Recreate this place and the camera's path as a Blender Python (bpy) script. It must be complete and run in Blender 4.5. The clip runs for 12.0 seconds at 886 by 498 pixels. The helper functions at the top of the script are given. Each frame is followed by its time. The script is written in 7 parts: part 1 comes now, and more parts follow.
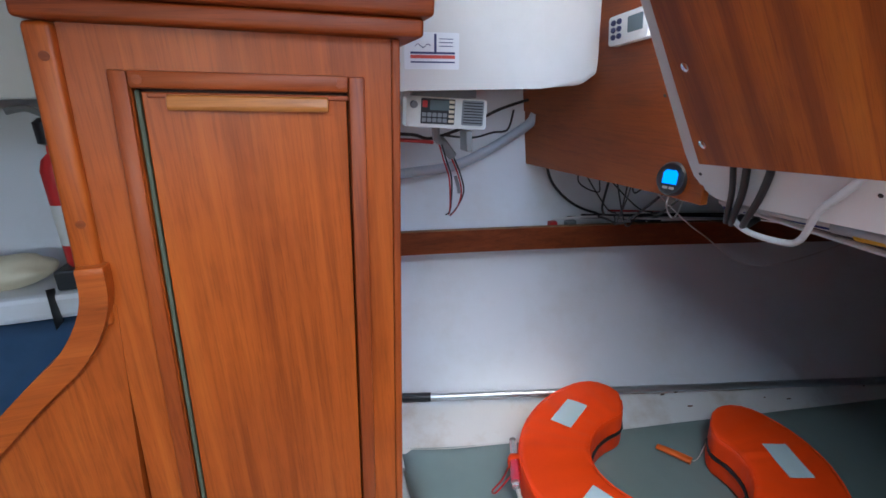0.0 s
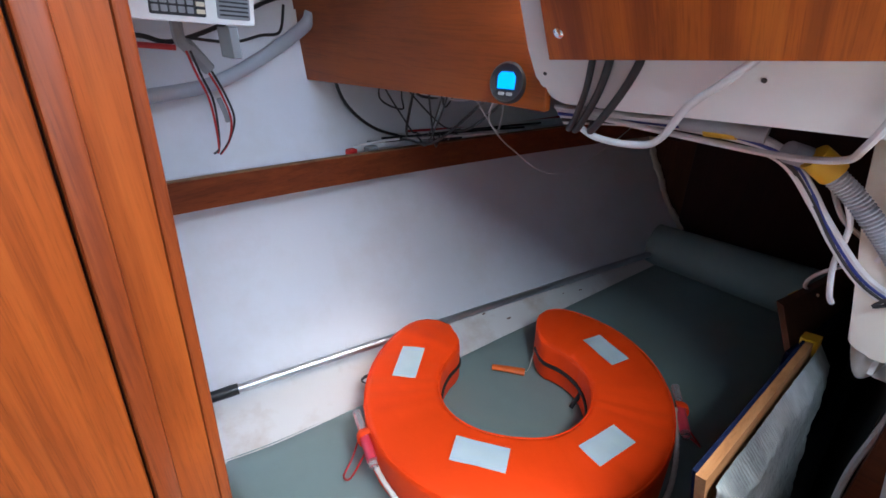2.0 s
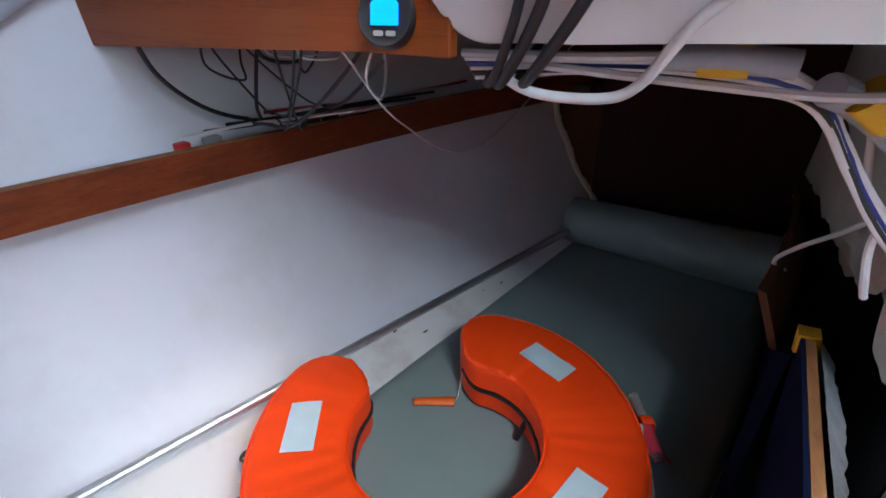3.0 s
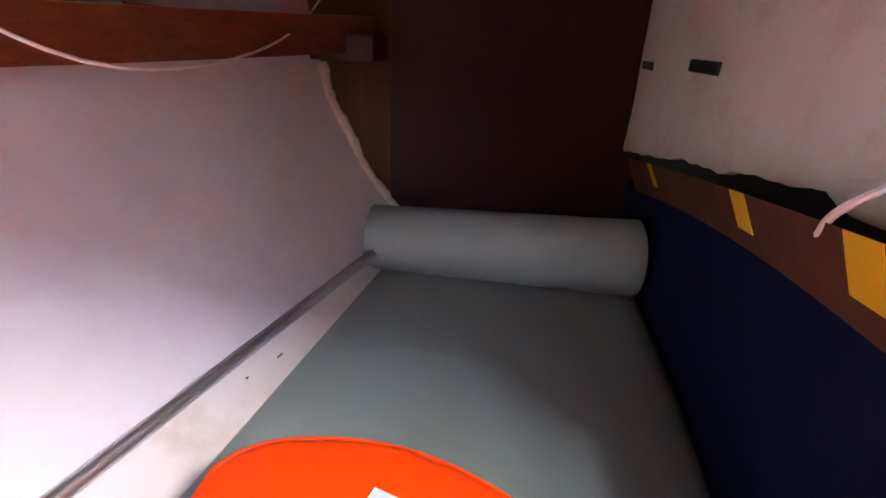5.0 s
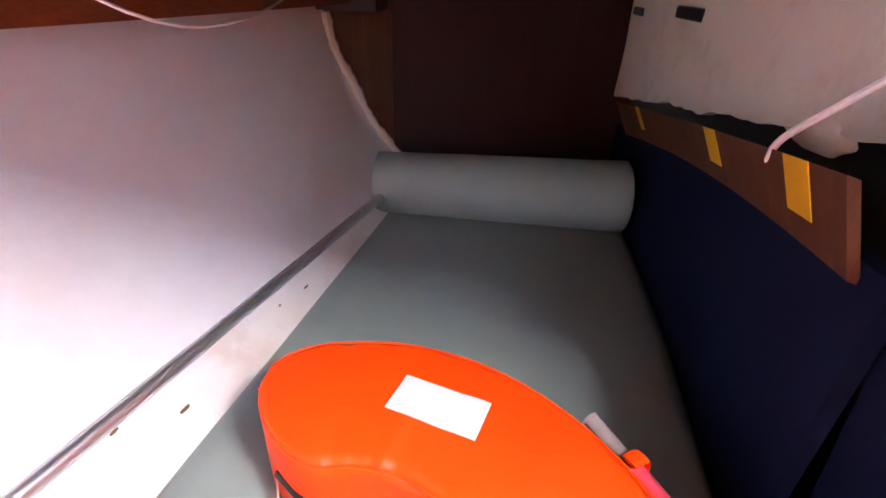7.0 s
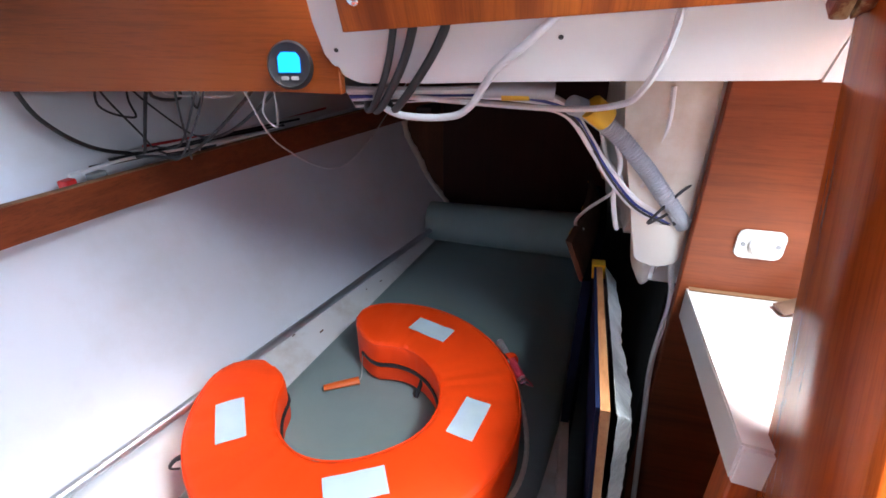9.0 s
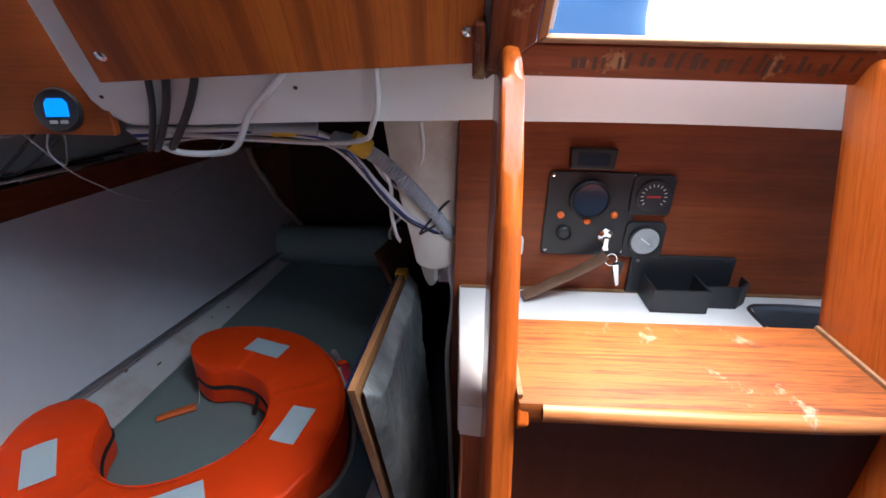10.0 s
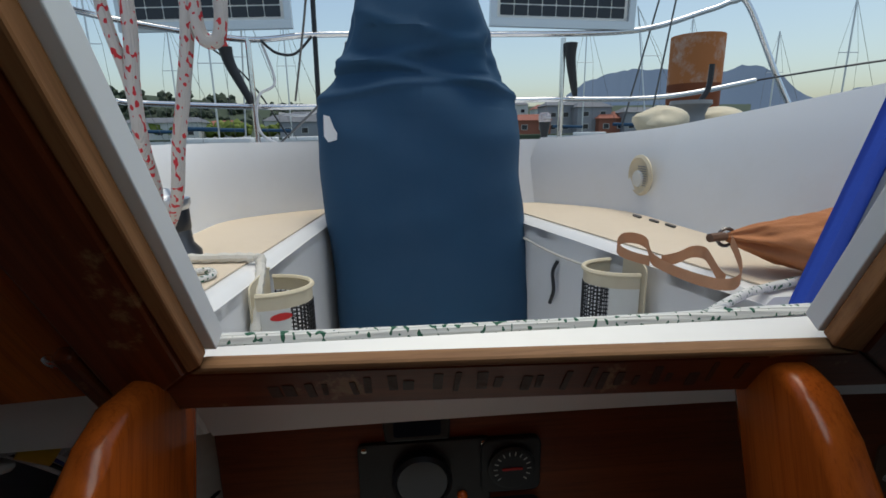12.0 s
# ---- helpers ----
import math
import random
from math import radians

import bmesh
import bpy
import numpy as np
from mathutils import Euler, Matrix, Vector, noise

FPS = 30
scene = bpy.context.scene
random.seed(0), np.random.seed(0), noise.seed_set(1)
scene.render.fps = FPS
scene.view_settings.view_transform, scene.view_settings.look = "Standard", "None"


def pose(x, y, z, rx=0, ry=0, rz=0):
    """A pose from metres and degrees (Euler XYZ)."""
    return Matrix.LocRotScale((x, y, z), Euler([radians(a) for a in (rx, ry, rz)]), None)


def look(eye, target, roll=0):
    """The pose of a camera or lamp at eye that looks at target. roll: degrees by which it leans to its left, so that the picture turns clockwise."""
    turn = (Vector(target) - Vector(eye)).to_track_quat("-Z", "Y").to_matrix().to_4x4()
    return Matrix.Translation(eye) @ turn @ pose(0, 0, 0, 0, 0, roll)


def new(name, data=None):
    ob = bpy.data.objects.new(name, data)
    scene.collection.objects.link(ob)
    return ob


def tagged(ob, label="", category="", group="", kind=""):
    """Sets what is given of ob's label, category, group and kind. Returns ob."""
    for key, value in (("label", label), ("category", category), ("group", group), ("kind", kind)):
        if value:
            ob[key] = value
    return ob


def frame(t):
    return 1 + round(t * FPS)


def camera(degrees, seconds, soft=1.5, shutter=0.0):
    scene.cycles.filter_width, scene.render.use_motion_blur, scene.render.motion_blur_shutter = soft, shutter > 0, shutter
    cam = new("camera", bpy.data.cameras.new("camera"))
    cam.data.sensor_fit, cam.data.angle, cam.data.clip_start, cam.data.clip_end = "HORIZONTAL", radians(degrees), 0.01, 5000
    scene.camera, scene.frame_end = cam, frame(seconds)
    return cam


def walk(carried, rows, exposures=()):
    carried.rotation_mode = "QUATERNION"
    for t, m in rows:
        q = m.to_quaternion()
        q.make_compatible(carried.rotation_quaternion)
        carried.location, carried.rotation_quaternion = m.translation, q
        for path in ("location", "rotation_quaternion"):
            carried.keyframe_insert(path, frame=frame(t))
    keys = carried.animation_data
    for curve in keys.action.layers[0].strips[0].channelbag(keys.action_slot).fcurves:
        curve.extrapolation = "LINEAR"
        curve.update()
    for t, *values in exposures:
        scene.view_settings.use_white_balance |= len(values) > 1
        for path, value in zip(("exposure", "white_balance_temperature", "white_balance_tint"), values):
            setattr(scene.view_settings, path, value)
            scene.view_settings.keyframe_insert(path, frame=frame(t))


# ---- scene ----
cam = camera(85.3, 12.0, soft=1.6)
PATH = [
    (0, (0.001, 0.201, 1.543), (0.487, 2.032, 0.902), -2.1),
    (0.5, (-0.02, 0.206, 1.537), (0.441, 2.023, 0.84), -3.1),
    (1, (-0.011, 0.256, 1.512), (0.55, 1.999, 0.708), -4.4),
    (1.5, (-0.006, 0.382, 1.49), (0.897, 1.947, 0.631), -3.4),
    (2, (0.023, 0.481, 1.471), (1.25, 1.765, 0.551), 0.0),
    (2.5, (0.107, 0.557, 1.435), (1.454, 1.696, 0.492), 0.1),
    (3, (0.27, 0.681, 1.374), (1.722, 1.637, 0.386), -1.0),
    (3.5, (0.431, 0.776, 1.326), (1.971, 1.538, 0.304), -3.8),
    (5.5, (0.829, 0.92, 0.995), (2.671, 0.986, 0.219), 3.8),
    (6, (0.822, 0.933, 1.003), (2.642, 0.998, 0.177), 2.5),
    (6.5, (0.775, 0.936, 1.007), (2.561, 1.026, 0.112), 3.3),
    (7, (0.684, 0.924, 1.051), (2.422, 1.034, 0.069), 2.3),
    (9, (0.027, 0.632, 1.425), (1.749, 1.079, 0.51), 0.0),
    (9.5, (-0.05, 0.504, 1.466), (1.753, 0.762, 0.637), 0.4),
    (10, (-0.065, 0.397, 1.479), (1.748, 0.436, 0.635), 1.3),
    (10.5, (-0.046, 0.304, 1.493), (1.765, 0.025, 0.691), 1.7),
    (11, (0.015, 0.247, 1.529), (1.828, -0.14, 0.778), 2.2),
    (11.5, (0.164, 0.184, 1.58), (2.024, -0.194, 0.949), 1.0),
    (12, (0.310, 0.132, 1.629), (2.247, -0.039, 1.164), -0.9),
]
EXPOSURES = [
    (0.0, 3.97, 6350, 8), (1.0, 4.1, 6400, 8), (2.0, 4.4, 6400, 10), (3.0, 4.5, 6500, 9), (3.7, 5.4, 6700, 14), (5.3, 6.68, 8400, 34), (7.0, 6.73, 8400, 34), (8.8, 5.3, 6700, 14),
    (9.6, 4.3, 6400, 14), (10.0, 3.6, 6350, 13), (10.5, 3.15, 6450, 13), (11.0, 2.52, 6500, 10), (11.5, 1.55, 6600, 4), (11.8, 0.5, 6800, 2), (12.0, 0.15, 6850, 1),
]
walk(cam, [(t, look(eye, target, roll)) for t, eye, target, roll in PATH], EXPOSURES)

# ---- light ----
SUN_UP, SUN_TURN = radians(80), radians(160)
world = bpy.data.worlds.new("overcast_sky")
world.use_nodes = True
scene.world = world
wn = world.node_tree.nodes
sky = wn.new("ShaderNodeTexSky")
sky.sky_type, sky.sun_disc = "NISHITA", False
sky.sun_elevation, sky.sun_rotation = SUN_UP, SUN_TURN
sky.air_density, sky.dust_density, sky.ozone_density = 1.0, 2.6, 0.9
world.node_tree.links.new(sky.outputs[0], wn["Background"].inputs[0])
wn["Background"].inputs[1].default_value = 0.15
sun = new("sun", bpy.data.lights.new("sun", "SUN"))
sun.data.energy, sun.data.angle, sun.data.color = 1.05, radians(40), (1.0, 0.96, 0.9)
sun.matrix_world = look((0, 0, 0), (-math.sin(SUN_TURN) * math.cos(SUN_UP), -math.cos(SUN_TURN) * math.cos(SUN_UP), -math.sin(SUN_UP)))


def area(name, eye, target, width, height, watts, colour, spread=180):
    lamp = new(name, bpy.data.lights.new(name, "AREA"))
    lamp.data.shape, lamp.data.size, lamp.data.size_y = "RECTANGLE", width, height
    lamp.data.energy, lamp.data.color, lamp.data.spread = watts, colour, radians(spread)
    lamp.matrix_world = look(eye, target)
    return lamp


# daylight that falls in through the open sliding hatch and the companionway
DAY = (0.78, 0.94, 1.0)
area("hatch_daylight", (0.24, 0.05, 1.985), (0.241, 0.05, 0.0), 0.34, 0.36, 0.84, DAY, 150)
# two fill lamps added at an assumed, unseen saloon hatch and port window
area("saloon_hatch_fill", (-1.55, 0.1, 1.985), (-1.55, 0.1, 0.0), 0.5, 0.5, 0.075, DAY, 95)
area("port_window_fill", (-0.75, -1.29, 1.72), (-0.55, 1.0, 0.86), 0.9, 0.22, 0.135, DAY, 56)

# ---- materials ----


def material(name, colour, rough=0.5, metal=0.0, spec=0.5):
    m = bpy.data.materials.new(name)
    m.use_nodes = True
    b = m.node_tree.nodes["Principled BSDF"]
    b.inputs["Base Color"].default_value = (*colour, 1)
    b.inputs["Roughness"].default_value = rough
    b.inputs["Metallic"].default_value = metal
    b.inputs["Specular IOR Level"].default_value = spec
    return m


def node(m, kind, **values):
    n = m.node_tree.nodes.new(kind)
    for key, value in values.items():
        n.inputs[key.replace("_", " ")].default_value = value
    return n


def join(m, a, b):
    m.node_tree.links.new(a, b)


def coords(m, scale, tilt=0.0):
    t = m.node_tree.nodes.new("ShaderNodeTexCoord")
    p = node(m, "ShaderNodeMapping", Scale=scale)
    if tilt:
        r = node(m, "ShaderNodeMapping", Rotation=(0.0, radians(tilt), 0.0))
        join(m, t.outputs["Object"], r.inputs["Vector"])
        join(m, r.outputs[0], p.inputs["Vector"])
    else:
        join(m, t.outputs["Object"], p.inputs["Vector"])
    return p.outputs[0]


def ramp(m, fac, stops):
    r = m.node_tree.nodes.new("ShaderNodeValToRGB")
    while len(r.color_ramp.elements) < len(stops):
        r.color_ramp.elements.new(0.5)
    for e, (at, c) in zip(r.color_ramp.elements, stops):
        e.position, e.color = at, (*c, 1)
    join(m, fac, r.inputs[0])
    return r.outputs[0]


def mix(m, fac, a, b, how="MIX"):
    x = m.node_tree.nodes.new("ShaderNodeMix")
    x.data_type, x.blend_type = "RGBA", how
    for s, v in ((x.inputs[0], fac), (x.inputs[6], a), (x.inputs[7], b)):
        if isinstance(v, (int, float)):
            s.default_value = v
        elif isinstance(v, tuple):
            s.default_value = (*v, 1)
        else:
            join(m, v, s)
    return x.outputs[2]


def bump(m, height, strength, distance=0.002):
    n = node(m, "ShaderNodeBump", Strength=strength, Distance=distance)
    join(m, height, n.inputs["Height"])
    join(m, n.outputs[0], m.node_tree.nodes["Principled BSDF"].inputs["Normal"])


def base(m, colour):
    join(m, colour, m.node_tree.nodes["Principled BSDF"].inputs["Base Color"])


def gloss(m, value, low, high):
    r = node(m, "ShaderNodeMapRange", To_Min=low, To_Max=high)
    join(m, value, r.inputs[0])
    join(m, r.outputs[0], m.node_tree.nodes["Principled BSDF"].inputs["Roughness"])


def wood(name, dark, mid, light, axis, rough=0.3, figure=1.0, wear=None, bands=None, tilt=0.0, grain=1.0):
    """Varnished timber with its grain along one axis."""
    m = material(name, mid, rough, 0.0, 0.32)
    s = [9.0 * figure, 9.0 * figure, 9.0 * figure]
    s["xyz".index(axis)] = 0.7 * figure
    big = node(m, "ShaderNodeTexNoise", Scale=1.0, Detail=8.0, Roughness=0.68, Distortion=1.3)
    join(m, coords(m, s, tilt), big.inputs["Vector"])
    f = [230.0, 230.0, 230.0]
    f["xyz".index(axis)] = 7.0
    fine = node(m, "ShaderNodeTexNoise", Scale=1.0, Detail=3.0, Roughness=0.7)
    join(m, coords(m, f, tilt), fine.inputs["Vector"])
    p = [620.0, 620.0, 620.0]
    p["xyz".index(axis)] = 22.0
    pores = node(m, "ShaderNodeTexNoise", Scale=1.0, Detail=2.0, Roughness=0.6)
    join(m, coords(m, p, tilt), pores.inputs["Vector"])
    blot = node(m, "ShaderNodeTexNoise", Scale=3.2, Detail=4.0, Roughness=0.6)
    join(m, coords(m, (1, 1, 1)), blot.inputs["Vector"])
    c = ramp(m, big.outputs[0], [(0.30, dark), (0.47, mid), (0.56, mid), (0.70, light)])
    c = mix(m, ramp(m, fine.outputs[0], [(0.38, (0.26 * grain,) * 3), (0.50, (0, 0, 0))]), c, tuple(0.45 * v for v in dark))
    c = mix(m, ramp(m, pores.outputs[0], [(0.34, (0.22 * grain,) * 3), (0.43, (0, 0, 0))]), c, tuple(0.35 * v for v in dark))
    c = mix(m, ramp(m, blot.outputs[0], [(0.40, (0.0, 0.0, 0.0)), (0.75, (0.4, 0.4, 0.4))]), c, tuple(0.75 * v for v in dark))
    c = mix(m, ramp(m, blot.outputs[0], [(0.25, (0.35, 0.35, 0.35)), (0.45, (0.0, 0.0, 0.0))]), c, light)
    k = [46.0 * figure, 46.0 * figure, 46.0 * figure]
    k["xyz".index(axis)] = 1.1 * figure
    streak = node(m, "ShaderNodeTexNoise", Scale=1.0, Detail=3.0, Roughness=0.55, Distortion=0.5)
    join(m, coords(m, k, tilt), streak.inputs["Vector"])
    c = mix(m, ramp(m, streak.outputs[0], [(0.53, (0, 0, 0)), (0.68, (0.42, 0.42, 0.42))]), c, light)
    c = mix(m, ramp(m, streak.outputs[0], [(0.34, (0.3, 0.3, 0.3)), (0.45, (0, 0, 0))]), c, dark)
    if bands:
        across, count, depth = bands
        wave = node(m, "ShaderNodeTexWave", Scale=count, Distortion=5.0, Detail=3.0, Detail_Scale=0.8, Detail_Roughness=0.6)
        wave.bands_direction = across
        w = [1.0, 1.0, 1.0]
        w["xyz".index(axis)] = 0.11
        join(m, coords(m, w, tilt), wave.inputs["Vector"])
        c = mix(m, ramp(m, wave.outputs[1], [(0.03, (depth, depth, depth)), (0.24, (0, 0, 0))]), c, dark)
    if wear:
        spots = node(m, "ShaderNodeTexNoise", Scale=14.0, Detail=6.0, Roughness=0.7)
        join(m, coords(m, (1, 1, 1)), spots.inputs["Vector"])
        c = mix(m, ramp(m, spots.outputs[0], [(0.60, (0, 0, 0)), (0.66, (0.85, 0.85, 0.85))]), c, wear)
    base(m, c)
    gloss(m, blot.outputs[0], rough * 0.75, rough * 1.5)
    bump(m, fine.outputs[0], 0.15, 0.001)
    return m


def painted(name, colour, dirt, rough=0.4, scale=6.0, amount=0.35, grain=60.0, relief=0.1):
    """A painted or moulded surface with faint stains and grain."""
    m = material(name, colour, rough)
    a = node(m, "ShaderNodeTexNoise", Scale=scale, Detail=6.0, Roughness=0.65)
    join(m, coords(m, (1, 1, 1)), a.inputs["Vector"])
    b = node(m, "ShaderNodeTexNoise", Scale=grain, Detail=3.0)
    join(m, coords(m, (1, 1, 1)), b.inputs["Vector"])
    c = mix(m, ramp(m, a.outputs[0], [(0.5, (0, 0, 0)), (0.8, (amount, amount, amount))]), colour, dirt)
    base(m, c)
    gloss(m, a.outputs[0], rough * 0.8, rough * 1.3)
    bump(m, b.outputs[0], relief, 0.002)
    return m


def flecked(name, colour, fleck, scale=55.0, cut=0.60):
    """Braided rope with coloured tracer yarns."""
    m = material(name, colour, 0.8)
    a = node(m, "ShaderNodeTexNoise", Scale=scale, Detail=0.0)
    join(m, coords(m, (1, 1, 0.6)), a.inputs["Vector"])
    w = node(m, "ShaderNodeTexWave", Scale=120.0, Distortion=0.5)
    join(m, coords(m, (1, 1, 1)), w.inputs["Vector"])
    base(m, mix(m, ramp(m, a.outputs[0], [(cut, (0, 0, 0)), (cut + 0.02, (1, 1, 1))]), colour, fleck))
    bump(m, w.outputs[0], 0.5, 0.002)
    return m


TEAK_Z = wood("varnished_teak_upright", (0.22, 0.036, 0.005), (0.43, 0.082, 0.010), (0.55, 0.125, 0.018), "z", 0.36, 1.0)
TEAK_X = wood("varnished_teak_lengthwise", (0.22, 0.036, 0.005), (0.42, 0.080, 0.010), (0.53, 0.12, 0.018), "x", 0.36, 1.0)
MOULDING = wood("teak_moulding", (0.16, 0.025, 0.005), (0.32, 0.056, 0.008), (0.42, 0.085, 0.013), "x", 0.4, 1.2)
MOULD_Z = wood("teak_moulding_upright", (0.16, 0.025, 0.005), (0.32, 0.056, 0.008), (0.42, 0.085, 0.013), "z", 0.4, 1.2)
FIDDLE = wood("mahogany_fiddle", (0.10, 0.022, 0.008), (0.19, 0.042, 0.013), (0.26, 0.062, 0.018), "x", 0.35)
PLY_V = wood("varnished_plywood_upright", (0.20, 0.034, 0.004), (0.54, 0.118, 0.010), (0.64, 0.165, 0.018), "z", 0.40, 0.6, None, ("Y", 3.6, 0.6), 31.0)
PLY_Y = wood("varnished_plywood_athwart", (0.15, 0.030, 0.006), (0.27, 0.056, 0.008), (0.33, 0.076, 0.011), "y", 0.42, 0.45)
PANEL = wood("mahogany_bulkhead", (0.12, 0.024, 0.008), (0.22, 0.048, 0.014), (0.28, 0.066, 0.02), "y", 0.4, 0.8)
TRIM = wood("dark_mahogany_trim", (0.07, 0.013, 0.005), (0.16, 0.033, 0.009), (0.25, 0.065, 0.02), "y", 0.3, 1.0, (0.30, 0.17, 0.08))
TRIM_V = wood("dark_mahogany_trim_upright", (0.07, 0.013, 0.005), (0.16, 0.033, 0.009), (0.25, 0.065, 0.02), "z", 0.3, 1.0, (0.30, 0.17, 0.08), None, 31.0)
BARE = wood("bare_teak_edge", (0.14, 0.062, 0.028), (0.25, 0.125, 0.058), (0.36, 0.20, 0.10), "y", 0.6, 1.2)
BARE_V = wood("bare_teak_edge_upright", (0.18, 0.07, 0.025), (0.36, 0.16, 0.06), (0.46, 0.24, 0.10), "z", 0.6, 1.2, None, None, 31.0)
LADDER = wood("ladder_mahogany", (0.20, 0.040, 0.007), (0.36, 0.072, 0.010), (0.44, 0.10, 0.016), "z", 0.2, 1.0, None, None, -19.0)
STEP = wood("worn_step_teak", (0.11, 0.022, 0.004), (0.26, 0.062, 0.008), (0.35, 0.098, 0.014), "y", 0.6, 2.4, (0.27, 0.18, 0.11), None, 0.0, 2.6)
STEP_EDGE = wood("worn_step_nosing", (0.22, 0.06, 0.015), (0.36, 0.12, 0.035), (0.42, 0.18, 0.08), "y", 0.4, 2.5, (0.34, 0.27, 0.23))
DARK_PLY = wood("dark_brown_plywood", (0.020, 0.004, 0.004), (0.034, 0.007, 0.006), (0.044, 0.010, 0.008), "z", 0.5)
BROWN_PLY = wood("brown_plywood", (0.05, 0.017, 0.007), (0.085, 0.029, 0.012), (0.12, 0.046, 0.02), "z", 0.6)
GRIP_WOOD = wood("pale_varnished_grip", (0.30, 0.08, 0.016), (0.48, 0.16, 0.035), (0.58, 0.22, 0.06), "x", 0.35)
# mauve colour for the reflection painted on the glossy bulkhead
PALE_REFLECTION = painted("dull_mauve_reflection", (0.20, 0.145, 0.14), (0.14, 0.09, 0.08), 0.4, 8.0, 0.6, 120.0, 0.1)
RAW_PLY = wood("raw_plywood_edge", (0.20, 0.085, 0.032), (0.30, 0.135, 0.052), (0.38, 0.19, 0.085), "x", 0.6)
LEATHER = painted("brown_hide", (0.13, 0.065, 0.035), (0.22, 0.13, 0.09), 0.6, 30.0, 0.7, 120.0, 0.4)
WHITE = painted("white_hull_paint", (0.68, 0.69, 0.72), (0.48, 0.41, 0.34), 0.34, 4.0, 0.35, 32.0, 0.2)
# cream gelcoat with a lowered colour, offsetting too much light on the cabin side
DIMMED_GEL = painted("dimmed_cream_gelcoat", (0.60, 0.57, 0.52), (0.46, 0.42, 0.36), 0.4, 4.0, 0.4, 80.0, 0.05)
GELCOAT = painted("white_gelcoat", (0.76, 0.76, 0.76), (0.60, 0.57, 0.52), 0.3, 5.0, 0.25, 80.0, 0.03)
ROUGH_WHITE = painted("rough_white_glassfibre", (0.66, 0.61, 0.54), (0.45, 0.30, 0.18), 0.7, 9.0, 0.6, 45.0, 0.7)
LEDGE = painted("stained_white_ledge", (0.70, 0.69, 0.67), (0.38, 0.25, 0.14), 0.45, 7.0, 0.6, 40.0, 0.15)
LAMINATE = painted("white_laminate", (0.72, 0.71, 0.68), (0.5, 0.46, 0.4), 0.35, 12.0, 0.25, 300.0, 0.06)
VINYL = painted("grey_green_vinyl", (0.205, 0.275, 0.262), (0.16, 0.20, 0.19), 0.5, 5.0, 0.4, 420.0, 0.12)
ORANGE = painted("orange_coated_cloth", (0.98, 0.066, 0.006), (0.92, 0.048, 0.004), 0.45, 8.0, 0.5, 26.0, 0.7)
ORANGE.node_tree.nodes["Principled BSDF"].inputs["Specular IOR Level"].default_value = 0.25
PATCH = painted("silver_reflective_patch", (0.54, 0.66, 0.70), (0.42, 0.52, 0.58), 0.35, 14.0, 0.5, 18.0, 0.5)
NAVY = painted("navy_carpet", (0.006, 0.010, 0.030), (0.009, 0.013, 0.032), 0.95, 20.0, 0.4, 500.0, 0.6)
NAVY.node_tree.nodes["Principled BSDF"].inputs["Specular IOR Level"].default_value = 0.03
BLUE_SEAT = painted("blue_settee_cloth", (0.025, 0.065, 0.13), (0.02, 0.045, 0.09), 0.9, 10.0, 0.4, 300.0, 0.4)
CANVAS = painted("navy_canvas", (0.010, 0.054, 0.115), (0.018, 0.078, 0.150), 0.75, 5.0, 0.5, 300.0, 0.15)
BLUE_LID = painted("royal_blue_cloth", (0.015, 0.06, 0.42), (0.02, 0.05, 0.30), 0.6, 10.0, 0.4, 200.0, 0.2)
TAN_BAG = painted("tan_canvas", (0.44, 0.17, 0.065), (0.32, 0.11, 0.045), 0.8, 14.0, 0.5, 250.0, 0.3)
TAN_STRAP = painted("pale_tan_webbing", (0.62, 0.38, 0.24), (0.5, 0.28, 0.16), 0.85, 20.0, 0.5, 300.0, 0.3)
DECK = painted("beige_nonslip_deck", (0.66, 0.56, 0.44), (0.55, 0.45, 0.34), 0.8, 6.0, 0.4, 350.0, 0.35)
BLACK = painted("black_plastic", (0.012, 0.013, 0.016), (0.03, 0.03, 0.032), 0.42, 20.0, 0.4, 200.0, 0.1)
GREY_PL = painted("grey_plastic", (0.22, 0.23, 0.24), (0.15, 0.15, 0.16), 0.5, 20.0, 0.4, 200.0, 0.1)
WHITE_PL = painted("off_white_plastic", (0.72, 0.72, 0.68), (0.55, 0.52, 0.45), 0.4, 25.0, 0.35, 200.0, 0.05)
CREAM_PL = painted("cream_plastic", (0.66, 0.58, 0.42), (0.5, 0.40, 0.25), 0.45, 25.0, 0.4, 200.0, 0.05)
CABLE_W = painted("white_cable", (0.66, 0.65, 0.66), (0.42, 0.38, 0.36), 0.45, 12.0, 0.5, 200.0, 0.05)
CABLE_B = painted("black_cable", (0.012, 0.012, 0.014), (0.03, 0.03, 0.03), 0.45, 12.0, 0.4, 200.0, 0.05)
CABLE_R = painted("red_cable", (0.40, 0.015, 0.015), (0.2, 0.02, 0.02), 0.45, 12.0, 0.4, 200.0, 0.05)
CABLE_BLUE = painted("blue_cable", (0.015, 0.03, 0.20), (0.02, 0.02, 0.08), 0.45, 12.0, 0.4, 200.0, 0.05)
CONDUIT = painted("grey_conduit", (0.36, 0.38, 0.42), (0.24, 0.25, 0.28), 0.5, 12.0, 0.4, 150.0, 0.1)
YELLOW = painted("yellow_tape", (0.62, 0.36, 0.015), (0.45, 0.25, 0.02), 0.5, 20.0, 0.4, 100.0, 0.1)
CHROME = material("chrome", (0.75, 0.75, 0.76), 0.18, 1.0)
